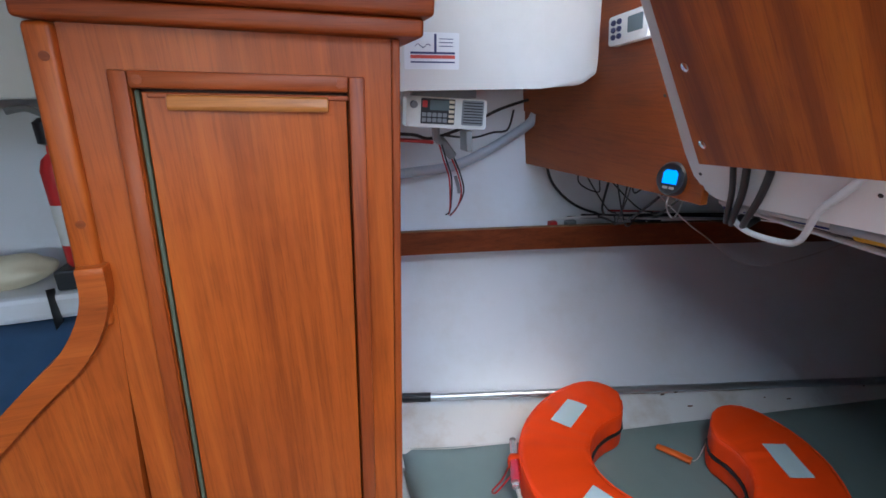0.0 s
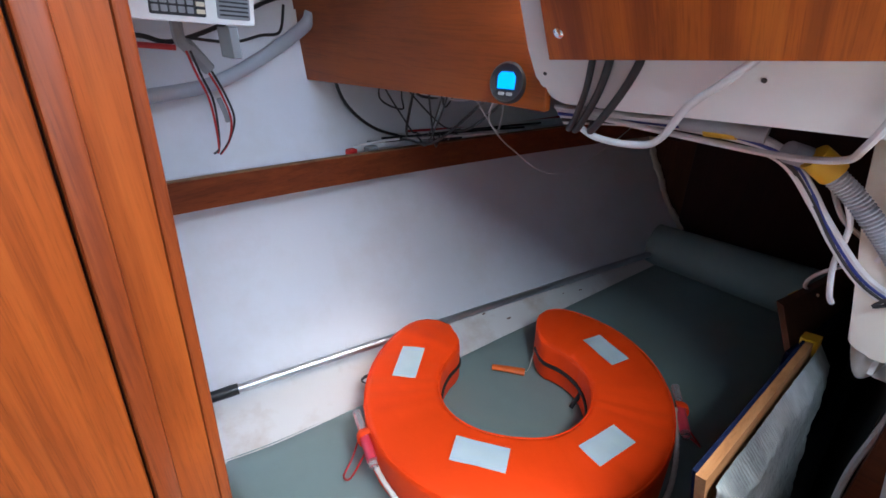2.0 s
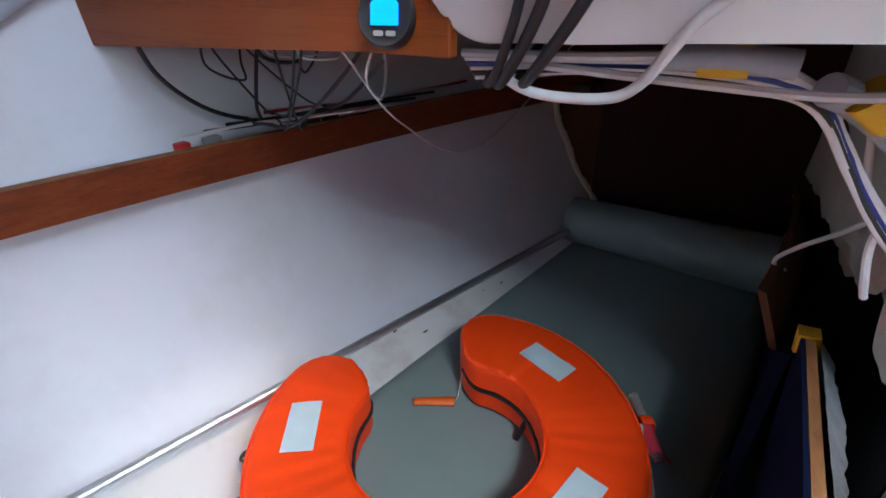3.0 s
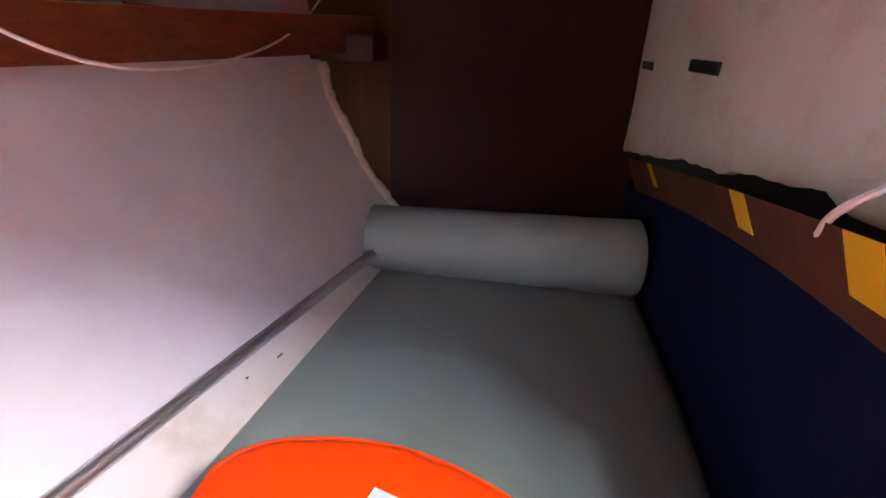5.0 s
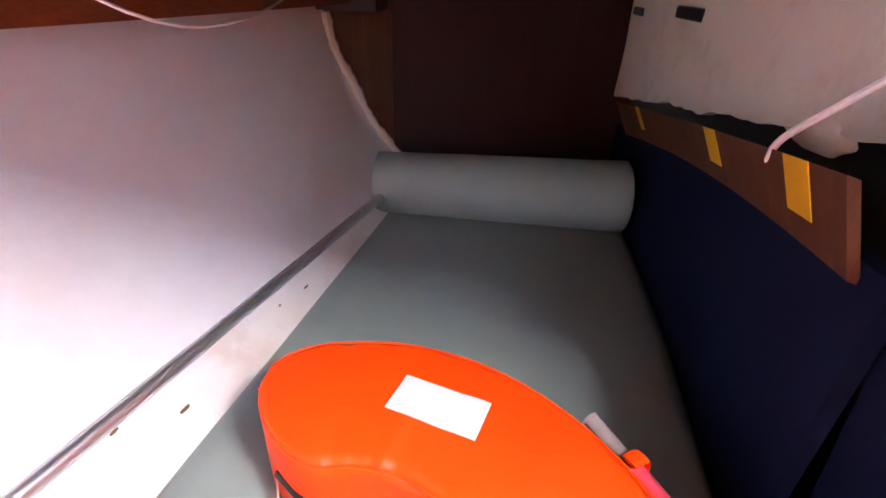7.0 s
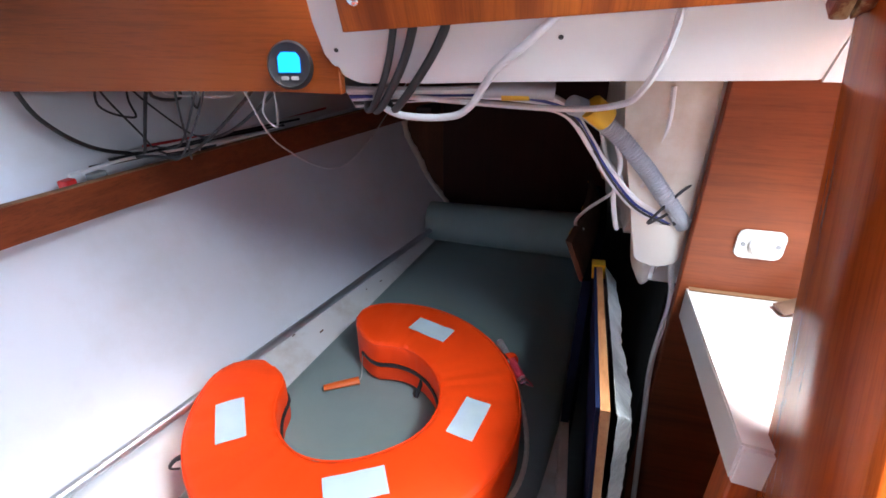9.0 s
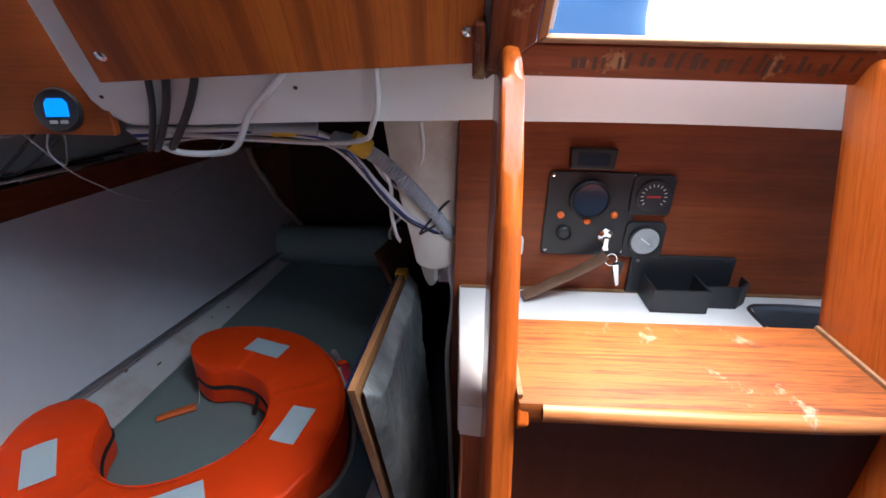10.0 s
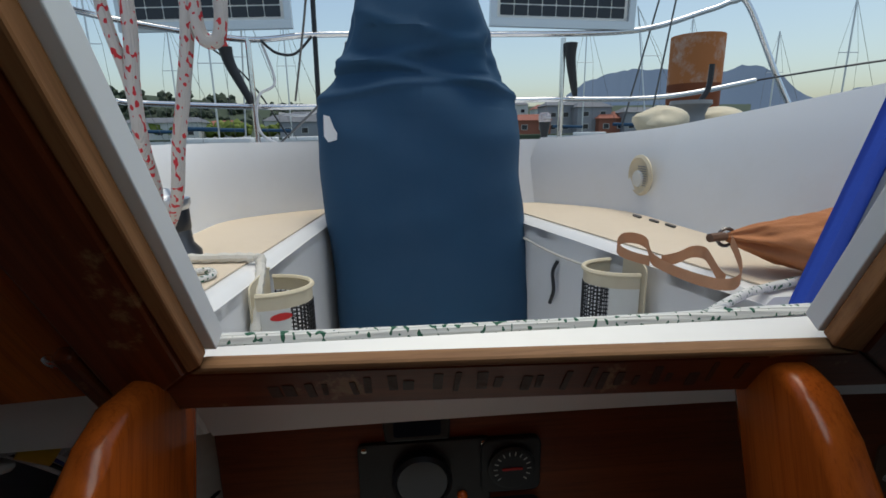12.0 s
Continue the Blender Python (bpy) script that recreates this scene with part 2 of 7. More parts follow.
STEEL = painted("dull_stainless_steel", (0.13, 0.13, 0.135), (0.09, 0.09, 0.09), 0.40, 14.0, 0.6, 200.0, 0.1)
STEEL.node_tree.nodes["Principled BSDF"].inputs["Metallic"].default_value = 0.9
ALU = material("anodised_aluminium", (0.58, 0.60, 0.63), 0.32, 0.9)
FOIL = material("crinkled_foil_insulation", (0.30, 0.33, 0.35), 0.3, 0.45)
cloud = node(FOIL, "ShaderNodeTexNoise", Scale=5.0, Detail=5.0, Roughness=0.6)
join(FOIL, coords(FOIL, (1, 1, 1)), cloud.inputs["Vector"])
base(FOIL, ramp(FOIL, cloud.outputs[0], [(0.34, (0.16, 0.18, 0.19)), (0.52, (0.34, 0.38, 0.39)), (0.68, (0.55, 0.60, 0.61))]))
gloss(FOIL, cloud.outputs[0], 0.42, 0.22)
ridge = node(FOIL, "ShaderNodeTexWave", Scale=42.0, Distortion=3.0, Detail=3.0, Detail_Scale=2.0)
join(FOIL, coords(FOIL, (1, 1, 0.45)), ridge.inputs["Vector"])
dent = node(FOIL, "ShaderNodeTexVoronoi", Scale=55.0)
join(FOIL, coords(FOIL, (1, 1, 1)), dent.inputs["Vector"])
bump(FOIL, mix(FOIL, 0.75, ridge.outputs[0], dent.outputs[0]), 0.45, 0.005)
CHAR = painted("charred_mahogany", (0.040, 0.013, 0.008), (0.07, 0.022, 0.010), 0.5, 60.0, 0.8, 200.0, 0.3)
# near-black colour stands for the deep shade under the cockpit
DEEP_SHADE = painted("near_black_shade", (0.02, 0.02, 0.022), (0.04, 0.03, 0.025), 0.8, 12.0, 0.5, 60.0, 0.4)
ROPE = painted("white_laid_rope", (0.62, 0.60, 0.55), (0.42, 0.38, 0.32), 0.85, 30.0, 0.5, 160.0, 0.8)
ROPE_RED = flecked("rope_with_red_flecks", (0.50, 0.46, 0.43), (0.50, 0.02, 0.03), 170.0, 0.63)
ROPE_GREEN = flecked("rope_with_green_flecks", (0.66, 0.66, 0.64), (0.02, 0.10, 0.06), 190.0, 0.64)
RED = material("red_plastic", (0.55, 0.02, 0.02), 0.45)
ORANGE_PL = material("orange_plastic", (0.80, 0.14, 0.015), 0.4)
PINK_PL = material("red_light_tube", (0.70, 0.06, 0.10), 0.35)
CLEAR_PL = material("clear_plastic", (0.86, 0.74, 0.74), 0.22)
CLEAR_PL.node_tree.nodes["Principled BSDF"].inputs["Transmission Weight"].default_value = 0.75
INK = material("dark_ink", (0.02, 0.025, 0.10), 0.6)
RED_INK = material("red_ink", (0.55, 0.06, 0.04), 0.6)
PAPER = material("white_label_paper", (0.70, 0.70, 0.70), 0.6)
GLASS = material("dial_glass", (0.02, 0.03, 0.05), 0.08)
LCD = material("grey_lcd", (0.12, 0.17, 0.18), 0.25)
DIAL = painted("pale_dial_face", (0.30, 0.32, 0.33), (0.12, 0.12, 0.13), 0.4, 30.0, 0.7, 100.0, 0.0)
SCREEN = material("lit_blue_screen", (0.0, 0.1, 0.5), 0.3)
SCREEN.node_tree.nodes["Principled BSDF"].inputs["Emission Color"].default_value = (0.0, 0.21, 1.0, 1)
SCREEN.node_tree.nodes["Principled BSDF"].inputs["Emission Strength"].default_value = 0.12
SEAL = material("grey_green_seal", (0.09, 0.10, 0.065), 0.8)
SOLAR = material("solar_cell_glass", (0.012, 0.014, 0.022), 0.15)
RUST = painted("rusty_steel", (0.22, 0.06, 0.02), (0.10, 0.03, 0.015), 0.85, 2.5, 0.8, 12.0, 0.5)
RUST_TOP = painted("flaking_orange_paint", (0.46, 0.16, 0.05), (0.62, 0.58, 0.52), 0.85, 4.0, 0.9, 12.0, 0.4)

# ---- building helpers ----


def link(ob, parent):
    if parent is not None:
        ob.parent = parent
        root, m = parent, Matrix.Identity(4)
        while root is not None:
            m = root.matrix_basis.inverted() @ m if root.parent is None else m
            root = root.parent
        ob.matrix_parent_inverse = m if parent.parent is None else Matrix.Identity(4)
    return ob


def part(name, bm, mat, parent=None, label="", smooth=False, angle=40):
    """Links a bmesh, in world coordinates, as one mesh object under a thing or a part."""
    bmesh.ops.recalc_face_normals(bm, faces=bm.faces)
    me = bpy.data.meshes.new(name)
    bm.to_mesh(me)
    bm.free()
    me.materials.append(mat)
    if smooth:
        me.polygons.foreach_set("use_smooth", [True] * len(me.polygons))
        me.set_sharp_from_angle(angle=radians(angle))
    ob = new(name, me)
    link(ob, parent)
    if label:
        ob["label"] = label
    return ob


def thing(name, at, label, category, group=""):
    e = new(name)
    e.empty_display_size = 0.05
    e.location = at
    return tagged(e, label, category, group)


def setting(name, bm, mat, label, smooth=False):
    return tagged(part(name, bm, mat, None, "", smooth), label, name.split("_")[0], "", "structure")


def bevel(bm, r, segments=2):
    if r > 0:
        bmesh.ops.bevel(bm, geom=list(bm.edges), offset=r, segments=segments, affect="EDGES", profile=0.5, clamp_overlap=True)
    return bm


def block(x0, x1, y0, y1, z0, z1, r=0.0, segments=2, m=None):
    bm = bmesh.new()
    bmesh.ops.create_cube(bm, size=1.0, matrix=Matrix.Translation(((x0 + x1) / 2, (y0 + y1) / 2, (z0 + z1) / 2)) @ Matrix.Diagonal((x1 - x0, y1 - y0, z1 - z0, 1)))
    bevel(bm, r, segments)
    if m is not None:
        bm.transform(m)
    return bm


def prism(points, depth, m, r=0.0, segments=2):
    """A polygon in the local x-y plane, extruded along local z by depth, placed by m."""
    bm = bmesh.new()
    low = [bm.verts.new((x, y, 0)) for x, y in points]
    high = [bm.verts.new((x, y, depth)) for x, y in points]
    bm.faces.new(low[::-1])
    bm.faces.new(high)
    n = len(points)
    for i in range(n):
        bm.faces.new((low[i], low[(i + 1) % n], high[(i + 1) % n], high[i]))
    bevel(bm, r, segments)
    bm.transform(m)
    return bm


def rounded(w, h, r, n=5):
    """Outline of a rounded rectangle round the origin."""
    out = []
    for cx, cy, a in ((w / 2 - r, h / 2 - r, 0), (-w / 2 + r, h / 2 - r, 90), (-w / 2 + r, -h / 2 + r, 180), (w / 2 - r, -h / 2 + r, 270)):
        for i in range(n):
            t = radians(a + 90 * i / (n - 1))
            out.append((cx + r * math.cos(t), cy + r * math.sin(t)))
    return out


def spline(points, steps=8, closed=False):
    p = [Vector(q) for q in points]
    n = len(p)
    out = []
    for i in range(n if closed else n - 1):
        a, b, c, d = (p[(i - 1) % n], p[i], p[(i + 1) % n], p[(i + 2) % n]) if closed else (p[max(i - 1, 0)], p[i], p[i + 1], p[min(i + 2, n - 1)])
        for k in range(steps):
            t = k / steps
            out.append(0.5 * ((2 * b) + (c - a) * t + (2 * a - 5 * b + 4 * c - d) * t * t + (3 * b - a - 3 * c + d) * t ** 3))
    if not closed:
        out.append(p[-1])
    return out


def tube(points, radius, sides=8, steps=8, closed=False, ring=None, flat=1.0):
    """A tube swept along a smooth curve; ring(i) scales the radius; flat squeezes it."""
    path = spline(points, steps, closed) if steps else [Vector(q) for q in points]
    bm = bmesh.new()
    n = len(path)
    up = Vector((0, 0, 1))
    rings = []
    side = None
    for i, p in enumerate(path):
        a, b = (path[i - 1] if i or closed else p), (path[(i + 1) % n] if i < n - 1 or closed else p)
        d = (b - a).normalized()
        if side is None:
            side = d.cross(up if abs(d.z) < 0.9 else Vector((1, 0, 0))).normalized()
        side = (side - d * side.dot(d)).normalized()
        over = d.cross(side)
        r = radius * (ring(i) if ring else 1)
        rings.append([bm.verts.new(p + r * (math.cos(2 * math.pi * k / sides) * side + flat * math.sin(2 * math.pi * k / sides) * over)) for k in range(sides)])
    for i in range(n if closed else n - 1):
        a, b = rings[i], rings[(i + 1) % n]
        for k in range(sides):
            bm.faces.new((a[k], a[(k + 1) % sides], b[(k + 1) % sides], b[k]))
    if not closed:
        bm.faces.new(rings[0][::-1])
        bm.faces.new(rings[-1])
    return bm


def lathe(profile, m, sides=24):
    """Turns a profile of (radius, height) about local z."""
    bm = bmesh.new()
    rings = []
    for r, z in profile:
        rings.append([bm.verts.new((r * math.cos(2 * math.pi * k / sides), r * math.sin(2 * math.pi * k / sides), z)) for k in range(sides)])
    for a, b in zip(rings, rings[1:]):
        for k in range(sides):
            bm.faces.new((a[k], a[(k + 1) % sides], b[(k + 1) % sides], b[k]))
    bm.faces.new(rings[0][::-1])
    bm.faces.new(rings[-1])
    bm.transform(m)
    return bm


def sheet(fn, us, vs, back=None):
    """A surface fn(u, v) over the given steps; back: the offset of its other side."""
    bm = bmesh.new()
    g = [[bm.verts.new(fn(u, v)) for v in vs] for u in us]
    n, k = len(us), len(vs)
    for i in range(n - 1):
        for j in range(k - 1):
            bm.faces.new((g[i][j], g[i + 1][j], g[i + 1][j + 1], g[i][j + 1]))
    if back:
        h = [[bm.verts.new(v.co + Vector(back)) for v in row] for row in g]
        for i in range(n - 1):
            for j in range(k - 1):
                bm.faces.new((h[i][j + 1], h[i + 1][j + 1], h[i + 1][j], h[i][j]))
        rim = [(i, 0) for i in range(n)] + [(n - 1, j) for j in range(1, k)] + [(i, k - 1) for i in range(n - 2, -1, -1)] + [(0, j) for j in range(k - 2, 0, -1)]
        for (a, b), (c, d) in zip(rim, rim[1:] + rim[:1]):
            bm.faces.new((g[c][d], g[a][b], h[a][b], h[c][d]))
    return bm


def merge(*many):
    out = bmesh.new()
    for b in many:
        me = bpy.data.meshes.new("scrap")
        b.to_mesh(me)
        b.free()
        out.from_mesh(me)
        bpy.data.meshes.remove(me)
    return out


def span(a, b, n):
    return [a + (b - a) * i / n for i in range(n + 1)]


def facing_y(x, y, z):
    """Local x to the right, y up, z towards -y: for things on a wall that faces -y."""
    return Matrix.Translation((x, y, z)) @ Matrix(((1, 0, 0, 0), (0, 0, -1, 0), (0, 1, 0, 0), (0, 0, 0, 1)))


def facing_x(x, y, z):
    """Local x to the right (-y), y up, z towards -x: for things on a wall that faces -x."""
    return Matrix.Translation((x, y, z)) @ Matrix(((0, 0, -1, 0), (-1, 0, 0, 0), (0, 1, 0, 0), (0, 0, 0, 1)))


# the sloping after end of the cabin: local x to the right (-y), y up the slope, z into the cabin
SLOPE = math.atan(0.6)
AFT = Matrix.Translation((0.745, 0, 1.36)) @ Matrix(((0, -math.sin(SLOPE), -math.cos(SLOPE), 0), (-1, 0, 0, 0), (0, math.cos(SLOPE), -math.sin(SLOPE), 0), (0, 0, 0, 1)))


def up(z):
    """Distance up the slope for a height."""
    return (z - 1.36) / math.cos(SLOPE)


# ---- the hull and the quarter berth ----


def hull_y(x, z):
    low = 1.668 - 0.262 * (x - 0.2)
    u = max(x - 0.28, -0.6)
    high = 1.86 - 0.10 * u - 0.078 * u * u
    v = (z - 0.48) / 0.52
    return low + (high - low) * v + (0.15 * v * (1 - v) if v > 0 else 0) if v <= 1 else high + 0.14 * (z - 1.0)


def shelf_y(x):
    u = x - 0.28
    return 1.735 - 0.06 * u - 0.12 * u * u


def edge_y(x):
    """The cushion's edge along the hull."""
    return 1.474 - 0.158 * (x - 0.2) - 0.012 * math.exp(-((x - 0.55) / 0.35) ** 2) + 0.018 * math.exp(-((x - 0.16) / 0.1) ** 2) + 0.012 * max(0.0, x - 1.4)


def inner_y(x):
    """The cushion's edge along the engine space."""
    return 0.617 - 0.20 * (x - 0.76) + 0.07 * (x - 0.76) ** 2


setting("wall_hull", sheet(lambda x, z: (x, hull_y(x, z), z), span(0.10, 2.30, 26), span(0.40, 1.75, 40), (0, 0.02, 0)), WHITE, "white painted inside of the hull beside the berth", True)
setting("wall_hull_saloon", sheet(lambda x, z: (x, 1.78 + 0.14 * (z - 1.0), z), span(-2.7, 0.06, 6), span(0.0, 1.75, 8), (0, 0.02, 0)), WHITE, "white painted inside of the hull in the saloon", True)
setting("trim_ledge", sheet(lambda x, v: (x, edge_y(x) - 0.06 + (hull_y(x, 0.485) + 0.004 - edge_y(x) + 0.06) * v, 0.392 + 0.088 * v ** 0.8), span(0.10, 2.22, 32), span(0, 1, 5), (0, 0, -0.01)), LEDGE, "stained white ledge between cushion and hull", True)
# the bulkhead stands askew: local x along +y, local y up, local z forward out of its face
END_TURN = math.atan(0.25)
END = Matrix.Translation((2.168, 1.39, 0)) @ pose(0, 0, 0, 0, 0, math.degrees(END_TURN)) @ Matrix(((0, 0, -1, 0), (1, 0, 0, 0), (0, 1, 0, 0), (0, 0, 0, 1)))


def end_x(y):
    """The face of the end bulkhead."""
    return 2.168 + 0.25 * (1.39 - y)


setting("wall_berth_end", prism([(-1.26, 0.0), (0.30, 0.0), (0.30, 1.45), (-1.26, 1.45)], 0.03, END @ pose(0, 0, -0.03)), BROWN_PLY, "brown plywood bulkhead at the berth's end")
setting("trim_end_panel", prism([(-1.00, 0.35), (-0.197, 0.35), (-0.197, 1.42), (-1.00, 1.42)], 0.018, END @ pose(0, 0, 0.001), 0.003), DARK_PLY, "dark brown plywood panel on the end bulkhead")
fil = [(end_x(hull_y(2.18, z)) - 0.012, hull_y(2.18 - 0.04 * (z - 0.5), z) - 0.006 + 0.006 * math.sin(31 * z), z) for z in span(0.53, 0.955, 12)]
setting("trim_bonding_strip", tube(fil, 0.017, 8, 3, flat=0.8, ring=lambda i: 1 + 0.25 * math.sin(i * 1.7) * math.sin(i * 0.6)), ROUGH_WHITE, "rough white bonding strip between hull and bulkhead", True)
setting("floor_berth_base", block(0.10, 2.30, 0.56, 1.55, 0.30, 0.335), LEDGE, "painted plywood base of the berth")
setting("wall_berth_front", block(0.10, 0.135, 0.57, 1.60, 0.0, 0.34), PANEL, "plain wooden front of the berth")
setting("trim_berth_side", block(0.60, 2.30, 0.535, 0.56, 0.0, 0.375, 0.003), LEDGE, "stained white board along the berth's edge")
# berth roof coloured near-black to hold its shade and cut bounce
setting("ceiling_berth", block(0.7785, 2.44, 0.44, 2.0, 1.335, 1.355), DEEP_SHADE, "underside of the cockpit seat, its deep shade put into the colour")

# cushion with its forward edge, and the rolled-up end
us, vs = span(0.175, 2.17, 60), span(0, 1, 24)


def cushion_top(x, v):
    y = inner_y(x) + (edge_y(x) - inner_y(x)) * v
    e = min(v, 1 - v) * (edge_y(x) - inner_y(x))
    f = min(1.0, min(e, x - 0.175) / 0.022)
    return (x, y, 0.412 + 0.026 * math.sqrt(max(0.0, 1 - (1 - f) ** 2)) + 0.0025 * noise.noise((x * 4, y * 4, 0)))


bm = sheet(cushion_top, us, vs)
rim = [e for e in bm.edges if e.is_boundary]
low = bmesh.ops.extrude_edge_only(bm, edges=rim)["geom"]
for v in low:
    if isinstance(v, bmesh.types.BMVert):
        v.co.z = 0.336
cushion = thing("berth_cushion", (1.1, 1.0, 0.336), "long grey-green vinyl berth cushion lying on the quarter berth", "cushion")
part("cover", bm, VINYL, cushion, "", True, 60)
pipe = [(x, edge_y(x), 0.416) for x in span(0.19, 2.08, 24)]
part("piping", tube(pipe, 0.004, 6, 3), VINYL, cushion, "", True)

roll = thing("rolled_mattress", (2.0, 0.83, 0.44), "grey-green vinyl mattress end rolled up against the bulkhead", "mattress")


def roll_at(a, v):
    y = 0.508 + 0.697 * v
    x0, r = 2.002 - 0.03 * (1 - v), 0.088 + 0.012 * (1 - v)
    r *= 1 + 0.012 * noise.noise((y * 5, a, 0.3))
    return (x0 + r * math.cos(a), y, 0.432 + r + r * math.sin(a))


bm = sheet(roll_at, span(0, 2 * math.pi, 40), span(0, 1, 20))
part("roll", bm, VINYL, roll, "", True, 60)
for v, y in ((0, 0.508), (1, 1.205)):
    r = 0.086 + 0.012 * (1 - v)
    spiral = [(2.002 - 0.03 * (1 - v) + k * r * math.cos(t), y + 0.001, 0.432 + r + k * r * math.sin(t)) for t, k in ((i * 0.5, 0.96 - i * 0.019) for i in range(46))]
    part("end_spiral", merge(tube(spiral, 0.006, 6, 0), lathe([(r * 0.97, 0), (r * 0.97, 0.004)], Matrix.Translation((2.002 - 0.03 * (1 - v), y, 0.432 + r)) @ pose(0, 0, 0, 90), 32)), VINYL, roll)

# scuffs and dirt on the ledge beside the boathook
random.seed(21)
for k in range(6):
    x = random.uniform(0.95, 1.95)
    v = random.uniform(0.55, 0.98)
    y = edge_y(x) - 0.06 + (hull_y(x, 0.485) + 0.004 - edge_y(x) + 0.06) * v
    z = 0.392 + 0.088 * v ** 0.8
    long, wide = random.uniform(0.006, 0.018), random.uniform(0.0015, 0.005)
    tagged(part("scuff_mark", sheet(lambda s, w: (x + s * long, y - 0.2 * s * long + w * wide * (1 - 3 * s * s) + 0.0004 * math.sin(5 * s + k), z + 0.0025 + 0.5 * w * wide), span(-0.5, 0.5, 8), (-0.5, 0.5), (0, 0, -0.002)), LEATHER), "small brown scuff mark on the white ledge", "mark", "scuff marks on the ledge")

# shelf along the hull with its wooden fiddle
shelf = thing("hull_shelf", (0.9, 1.75, 1.03), "shelf along the hull with a dark varnished fiddle", "shelf")


def shelf_z(x):
    u = x - 0.28
    return 0.998 - 0.05 * u + 0.025 * u * u


part("fiddle", sheet(lambda x, z: (x, shelf_y(x), shelf_z(x) + z), span(0.135, 2.12, 30), span(0, 0.080, 3), (0, 0.016, 0)), FIDDLE, shelf, "dark reddish varnished wooden fiddle", True)
part("fiddle_cap", sheet(lambda x, v: (x, shelf_y(x) + 0.002 + 0.02 * v, shelf_z(x) + 0.082), span(0.135, 2.12, 30), (0, 1), (0, 0, -0.004)), BARE, shelf, "bare wooden top edge", True)
part("board", sheet(lambda x, v: (x, shelf_y(x) + 0.016 + (hull_y(x, 1.06) - 0.006 - shelf_y(x) - 0.016) * v, shelf_z(x) + 0.055), span(0.135, 2.09, 30), (0, 1), (0, 0, -0.012)), WHITE, shelf)
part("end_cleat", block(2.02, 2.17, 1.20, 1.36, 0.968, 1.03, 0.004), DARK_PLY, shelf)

# ---- partition, engine space and bulkheads ----


def rail_low(x):
    u = x - 1.04
    return 0.817 - 0.085 * u - 0.050 * u * u


def rail_at(x, v, off=0.0):
    return (x, inner_y(x) + 0.006 + 0.045 * v + off, rail_low(x) + v * (0.912 - 0.155 * (x - 1.13) - rail_low(x)))


setting("wall_partition", sheet(lambda x, v: (x, inner_y(x) - 0.004, v * (rail_low(x) + 0.02)), span(1.06, 2.30, 14), span(0.0, 1.0, 4), (0, -0.022, 0)), NAVY, "navy carpet-lined partition beside the berth")
setting("trim_partition_rail", sheet(lambda x, v: rail_at(x, v), span(1.10, 2.16, 16), span(0, 1, 5), (0, -0.014, -0.004)), BROWN_PLY, "worn brown wooden rail on the partition", True)


def side_low(x):
    return 0.866 - 0.155 * (x - 1.5) + 0.012 * noise.noise((x * 6, 0, 0)) + 0.008 * noise.noise((x * 19, 2, 0)) + 0.10 / (1 + math.exp(40 * (x - 1.1)))


setting("wall_cockpit_well", sheet(lambda x, v: (x, 0.470 + 0.008 * (x - 1.07) + 0.012 * noise.noise((x * 5, v * 2.5, 1)), side_low(x) + v * (1.345 - side_low(x))), span(0.985, 2.415, 84), span(0, 1, 24), (0, -0.02, 0)), ROUGH_WHITE, "rough white glassfibre side of the cockpit well", True)
lump = bmesh.new()
bmesh.ops.create_icosphere(lump, subdivisions=4, radius=1.0)
for v in lump.verts:
    v.co = v.co * (1 + 0.16 * noise.noise(v.co * 2.2))
    v.co = Vector((1.385 + 0.08 * v.co.x, 0.458 + 0.016 * v.co.y, 0.889 + 0.032 * v.co.z))
tagged(part("foam_lump", lump, ROUGH_WHITE, None, "", True), "lumpy white foam filler under the cockpit side", "foam")
lump = bmesh.new()
bmesh.ops.create_icosphere(lump, subdivisions=4, radius=1.0)
for v in lump.verts:
    v.co = v.co * (1 + 0.14 * noise.noise(v.co * 1.8 + Vector((3, 1, 2))))
    v.co = Vector((0.99 + 0.045 * v.co.x, 0.447 + 0.034 * v.co.y, 1.005 + 0.11 * v.co.z))
tagged(part("foam_lump", lump, ROUGH_WHITE, None, "", True), "lumpy white foam filler beside the bulkhead", "foam")
for i, (x, z, w, h) in enumerate(((1.905, 1.001, 0.155, 0.026), (2.30, 0.985, 0.10, 0.022))):
    tagged(part("vent_slot", block(x - w / 2, x + w / 2, 0.452, 0.4815, z - h / 2, z + h / 2, 0.003, 1), BLACK), "dark slot in the white glassfibre side", "slot", "slots in the cockpit side")
# engine space surfaces carry their shade as a near-black colour
setting("wall_engine_space", block(0.95, 1.0, -1.3, 0.40, 0.0, 0.899), DEEP_SHADE, "back wall of the engine space, shade put into its colour")
setting("wall_engine_inner", block(1.0, 2.46, 0.385, 0.40, 0.07, 0.899), DEEP_SHADE, "inner wall of the engine space, shade put into its colour")
setting("floor_engine_space", block(0.5, 2.1, -0.3, 0.53, 0.05, 0.07), DEEP_SHADE, "floor of the engine space, shade put into its colour")

setting("wall_panel_bulkhead", block(0.905, 0.93, -1.75, 0.392, 0.0, 1.345, 0.002, 1), PANEL, "reddish mahogany plywood bulkhead behind the ladder")
pillar = [(0.395, 1.334), (0.395, 0.985)] + [(0.438 - 0.043 * math.cos(t), 0.985 - 0.024 * math.sin(t)) for t in span(0.25, 2.9, 9)] + [(0.490, 1.03), (0.508, 1.11), (0.535, 1.22), (0.552, 1.334)]
